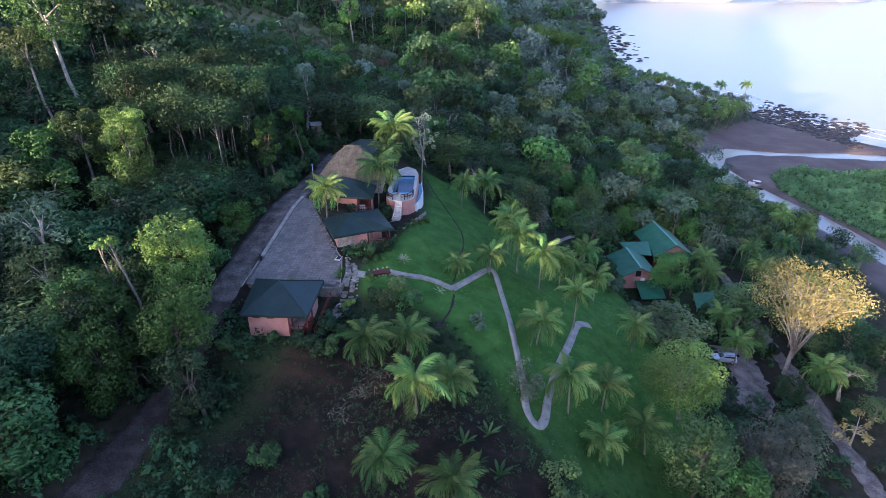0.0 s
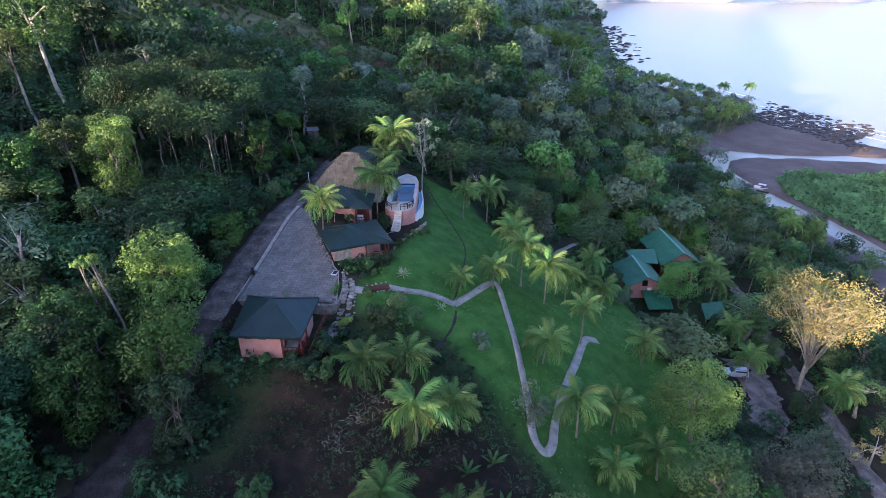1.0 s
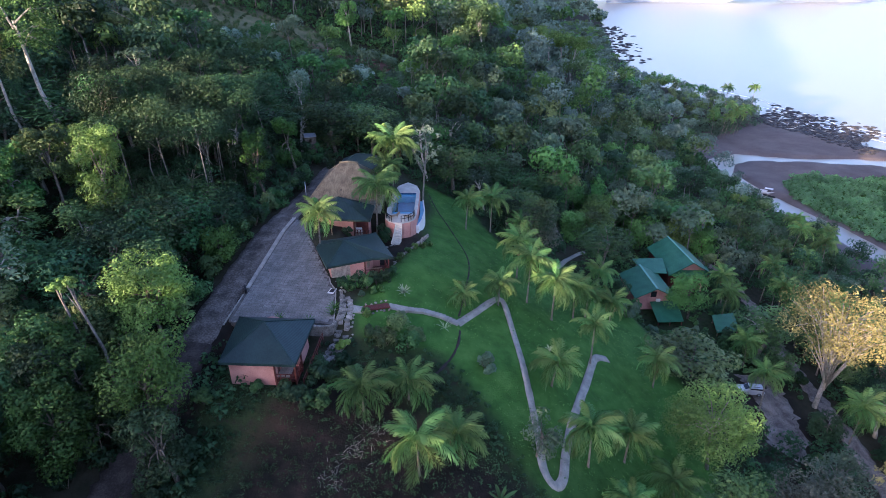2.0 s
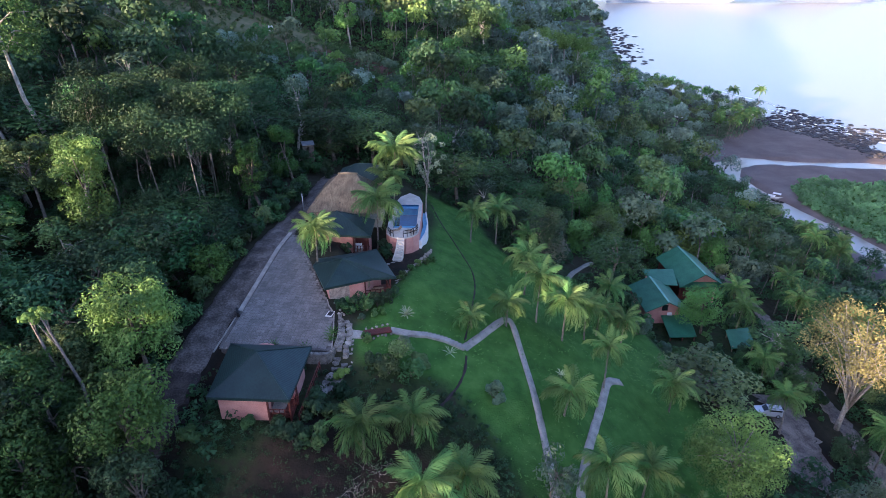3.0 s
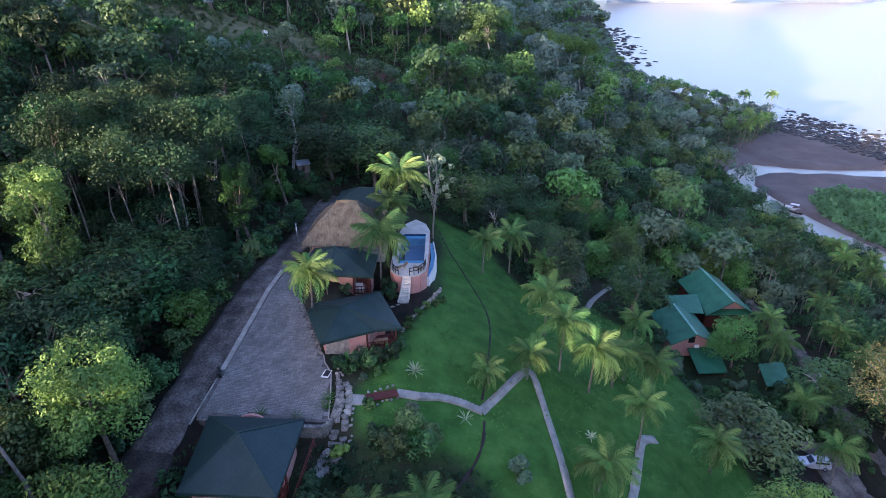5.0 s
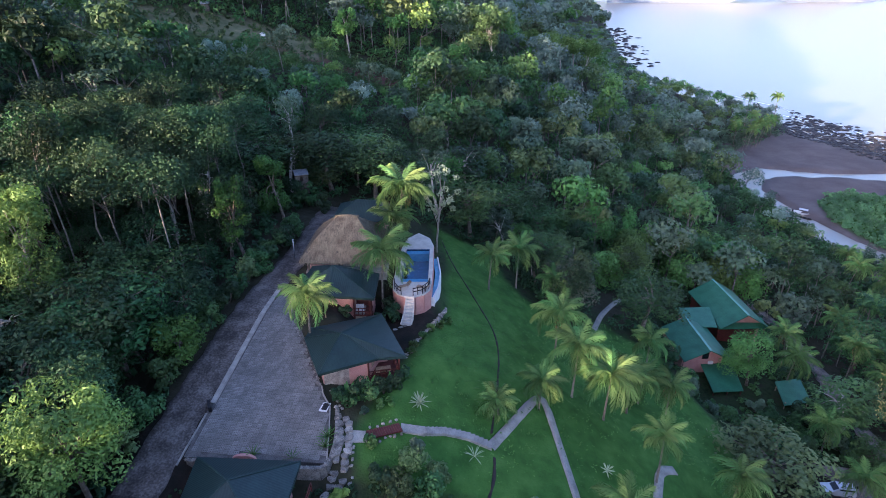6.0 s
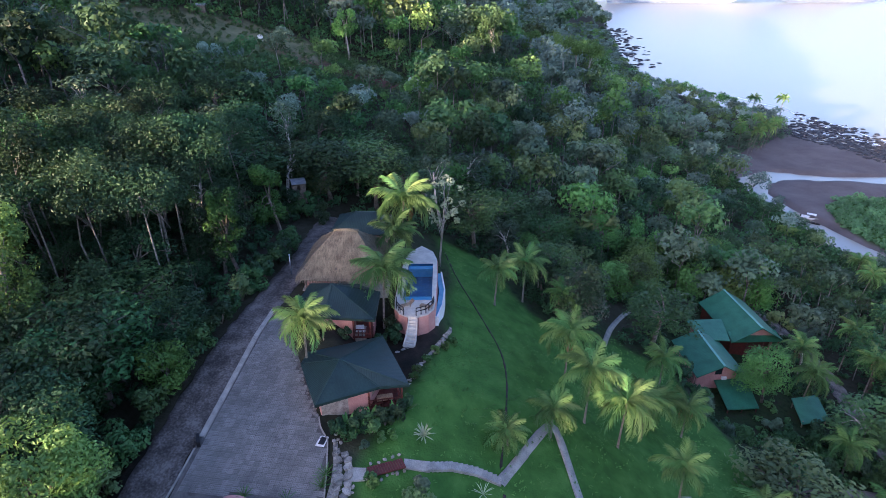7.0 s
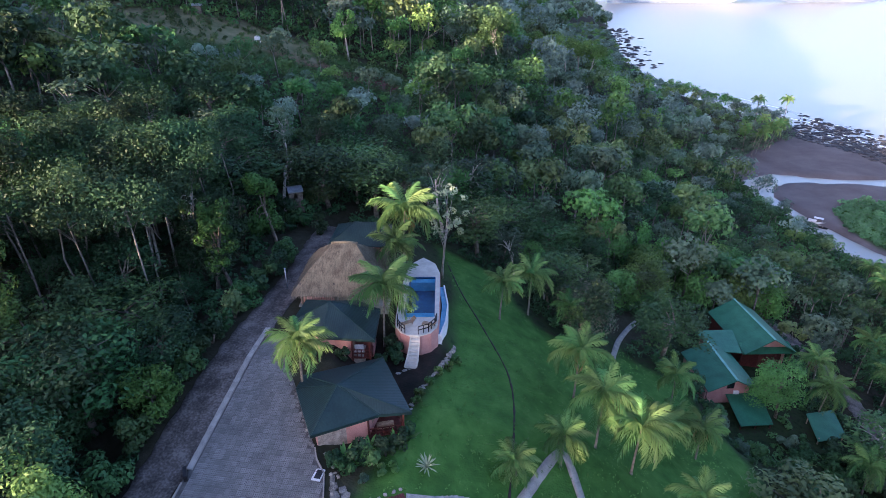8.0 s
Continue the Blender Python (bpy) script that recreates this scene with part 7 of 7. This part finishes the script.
# ---- shore: rocks and breaking waves ----
rock_rng = np.random.default_rng(31)
base = bmesh.new()
bmesh.ops.create_icosphere(base, subdivisions=1, radius=1)
ico_v = np.array([tuple(v.co) for v in base.verts])
ico_f = np.array([[v.index for v in f.verts] for f in base.faces])
base.free()
rv, rf, n = [], [], 0
for _ in range(1100):
    if rock_rng.uniform() < 0.8:
        q, r = rock_rng.uniform(0, 1), rock_rng.beta(1.2, 2.2)
        x, y = 173 + 22 * q + 42 * r + rock_rng.normal(0, 2), 322 - 64 * q + 52 * r + 5 * math.sin(9 * r + 5 * q)
    else:
        y = rock_rng.uniform(560, 1000)
        x = float(along(COAST, y)) + rock_rng.normal(4, 10)
    s = rock_rng.uniform(0.35, 1.5) * (2.2 if y > 500 else 1.0)
    v = ico_v * rock_rng.uniform(0.7, 1.3, ico_v.shape) * (s * 1.5, s * 1.1, s * 0.42)
    a = rock_rng.uniform(0, 6.28)
    v = np.stack([v[:, 0] * math.cos(a) - v[:, 1] * math.sin(a), v[:, 0] * math.sin(a) + v[:, 1] * math.cos(a), v[:, 2]], -1)
    rv.append(v + (x, y, max(0.0, ground_z(x, y)) + 0.05))
    rf.append(ico_f + n)
    n += len(v)
me = grid_mesh("shore_rocks", np.concatenate(rv), np.concatenate(rf))
me.materials.append(M_ROCK)
tagged(new("shore_rocks", me), "dark wet rocks scattered along the tide line", "rocks", kind="stuff")
for k, (off, wide, y0, y1) in enumerate(((6, 1.4, 225, 330), (14, 1.0, 215, 360), (24, 0.9, 260, 420))):
    line = [(float(along(COAST, y)) + off + 2.5 * math.sin(y * 0.13 + k), y) for y in np.linspace(y0, y1, 40)]
    rng = random.Random(k)
    verts, faces = [], []
    for i, (x, y) in enumerate(line):
        w = wide * rng.uniform(0.15, 1.0)
        verts += [(x - w, y, 0.03), (x, y, 0.16), (x + w, y, 0.03)]
        if i:
            b0 = 3 * i
            faces += [(b0 - 3, b0 - 2, b0 + 1, b0), (b0 - 2, b0 - 1, b0 + 2, b0 + 1)]
    me = grid_mesh("surf", verts, faces)
    me.materials.append(M_FOAM)
    tagged(new("surf", me), "thin white line of breaking surf", "surf", kind="structure")


# ---- small things round the terrace ----
edge = thing("paving_edge", "pale concrete low edge of the paving", "kerb", kind="structure")
for a, b in zip(((-12.95, 61.2), (-13.2, 64), (-13.55, 66.6), (-14.4, 67.9)), ((-13.2, 64), (-13.55, 66.6), (-14.4, 67.9), (-14.7, 68.9))):
    part("edge_bar", beam(bmesh.new(), (*a, terrace_z(0, a[1]) + 0.1), (*b, terrace_z(0, b[1]) + 0.08), 0.1, 0.2), M_CONCRETE, edge)
drain = thing("drain_box", "dark open drain box in a white rim", "drain")
part("rim", box(bmesh.new(), (-14.0, 66.5, 39.18), (0.75, 1.15, 0.1), -12, 0.02), M_WHITE, drain)
part("grate", box(bmesh.new(), (-13.95, 66.5, 39.25), (0.5, 0.85, 0.06), -12, 0.01), M_IRON, drain)
rough_edge = thing("rubble_edge", "broken dark stones along the cabin side of the paving", "stones", kind="structure")
stone_row(rough_edge, ((-14.9, 69.0), (-16.7, 72.7), (-19.0, 77.4), (-20.2, 81.6)), 0.36, 0.42, STONES_DARK, 17, 0.1, terrace_z, 1, 0.12)
pole = thing("gate_post", "slender grey post beside the track", "post")
part("pole", tube(bmesh.new(), [(-22.3, 91.5, 41.3), (-22.3, 91.5, 44.3)], [0.07, 0.06], 8), M_TIN, pole)
part("cap", box(bmesh.new(), (-22.3, 91.5, 44.33), (0.18, 0.18, 0.08), 0, 0.01), M_TIN, pole)
pole2 = thing("lamp_post", "thin wooden post beside the palm", "post")
part("pole", tube(bmesh.new(), [(-15.9, 78.2, 40.4), (-15.85, 78.2, 43.4)], [0.06, 0.05], 8), M_WOOD, pole2)
for i, (x, y, turn) in enumerate(((-7.9, 84.6, 30), (-5.7, 84.4, -25), (-9.0, 90.6, 80))):
    lounger = thing("sun_lounger", "pale wooden sun lounger on the pool deck", "lounger", "pool loungers", at=pose(x, y, 41.2, 0, 0, turn))
    part("seat", box(bmesh.new(), (0, 0, 0.3), (1.2, 0.55, 0.07), 0, 0.02), M_WOOD, lounger)
    part("backrest", beam(bmesh.new(), (0.58, 0, 0.32), (1.0, 0, 0.7), 0.55, 0.06), M_WOOD, lounger)
    for sx in (-0.5, 0.5):
        for sy in (-0.22, 0.22):
            part("leg", box(bmesh.new(), (sx, sy, 0.14), (0.06, 0.06, 0.28)), M_WOOD, lounger)
stone_border = thing("stone_border", "rounded pale stones bordering the garden path", "stones", kind="structure")
stone_row(stone_border, ((-9.7, 64.95), (-8.6, 65.45), (-7.4, 66.0)), 0.34, 0.55, STONES, 21, 0.08, None, 1, 0.12)
stone_row(stone_border, ((-8.9, 63.8), (-8.0, 64.2), (-7.0, 64.7)), 0.34, 0.5, STONES, 22, 0.08, None, 1, 0.12)
stone_row(stone_border, ((-12.5, 66.2), (-13.0, 67.2), (-13.7, 68.4)), 0.42, 0.45, STONES, 23, 0.14, None, 1, 0.12)
stone_row(stone_border, ((-11.0, 62.6), (-10.9, 60.6), (-11.5, 59.0), (-12.2, 57.4)), 0.36, 0.45, STONES_DARK, 24, 0.08, None, 1, 0.12)

# short grass tufts on the lawn
tuft_rng = np.random.default_rng(77)
p = scatter(tuft_rng, -10, 36, 44, 114, 0.75, 0.5)
keep = (in_outline(LAWN, p[:, 0], p[:, 1]) > 0.4) & (tuft_rng.uniform(0, 1, len(p)) < 0.5)
p = p[keep]
g = land(p[:, 0], p[:, 1])
at = np.concatenate([np.stack([p[:, 0] + tuft_rng.normal(0, 0.14, len(p)), p[:, 1] + tuft_rng.normal(0, 0.14, len(p)), g + 0.04], -1) for _ in range(4)])
v, f = leaf_quads(tuft_rng, at, np.tile((0.0, 0.0, 2.5), (len(at), 1)), 0.26, 0.12)
me = grid_mesh("lawn_tufts", v, f)
me.materials.append(M_GRASS_BLADE)
tagged(new("lawn_tufts", me), "short uneven tufts of lawn grass", "grass", kind="stuff")
p = scatter(tuft_rng, -28, 36, 32, 60, 1.1, 0.5)
p = p[(in_outline(LAWN, p[:, 0], p[:, 1]) < 0.5) & (line_gap(TRACK, p[:, 0], p[:, 1]) > 2.2) & (in_outline(H1, p[:, 0], p[:, 1]) < 0) & (in_outline(((-16, 30), (3, 36), (14, 38), (13, 43), (5, 47), (-3, 53), (-10, 56), (-20, 49), (-24, 40)), p[:, 0], p[:, 1]) < -0.5)]
leaf_mass("rough_grass", "rough dark grass and weeds on the slope", "grass", p, tuft_rng, (0.25, 0.6), 0.36, 16, M_UNDER, 3, 0.7, 0.3)
p = scatter(tuft_rng, -30, 14, 30, 58, 0.95, 0.5)
bare = np.array([noise.noise((x * 0.16, y * 0.16, 5.0)) for x, y in p])
keep = (bare + 0.55 * (1 - smooth(-24, -12, p[:, 0])) + 0.3 * (1 - smooth(34, 40, p[:, 1])) > -0.1) & (line_gap(TRACK, p[:, 0], p[:, 1]) > 2.2) & (in_outline(H1, p[:, 0], p[:, 1]) < 0.6) & (in_outline(LAWN, p[:, 0], p[:, 1]) < 0)
leaf_mass("weeds", "dark low weeds spreading over the bare slope", "weeds", p[keep], tuft_rng, (0.35, 0.9), 0.15, 44, M_UNDER, 5, 0.4, 0.2, sprays=True)
twig_rng = random.Random(3)
for k, (cx_, cy_) in enumerate(((-8.9, 47.6), (-7.2, 49.6), (-10.6, 45.4))):
    pile = thing("brushwood", "pale dry brushwood lying on the bare slope", "brushwood", "dry brushwood", at=pose(cx_, cy_, ground_z(cx_, cy_)))
    for i in range(34):
        a, r, long = twig_rng.uniform(0, 6.28), twig_rng.uniform(0, 1.7), twig_rng.uniform(0.4, 1.0)
        x, y, b = r * math.cos(a), r * math.sin(a), twig_rng.uniform(0, 6.28)
        z = ground_z(cx_ + x, cy_ + y) - ground_z(cx_, cy_)
        part("twig", tube(bmesh.new(), [(x, y, z), (x + 0.5 * long * math.cos(b), y + 0.5 * long * math.sin(b), z + twig_rng.uniform(0.1, 0.4)), (x + long * math.cos(b + 0.3), y + long * math.sin(b + 0.3), z + twig_rng.uniform(0.1, 0.6))], [0.016, 0.012, 0.006], 4), M_BARK_PALE, pile)
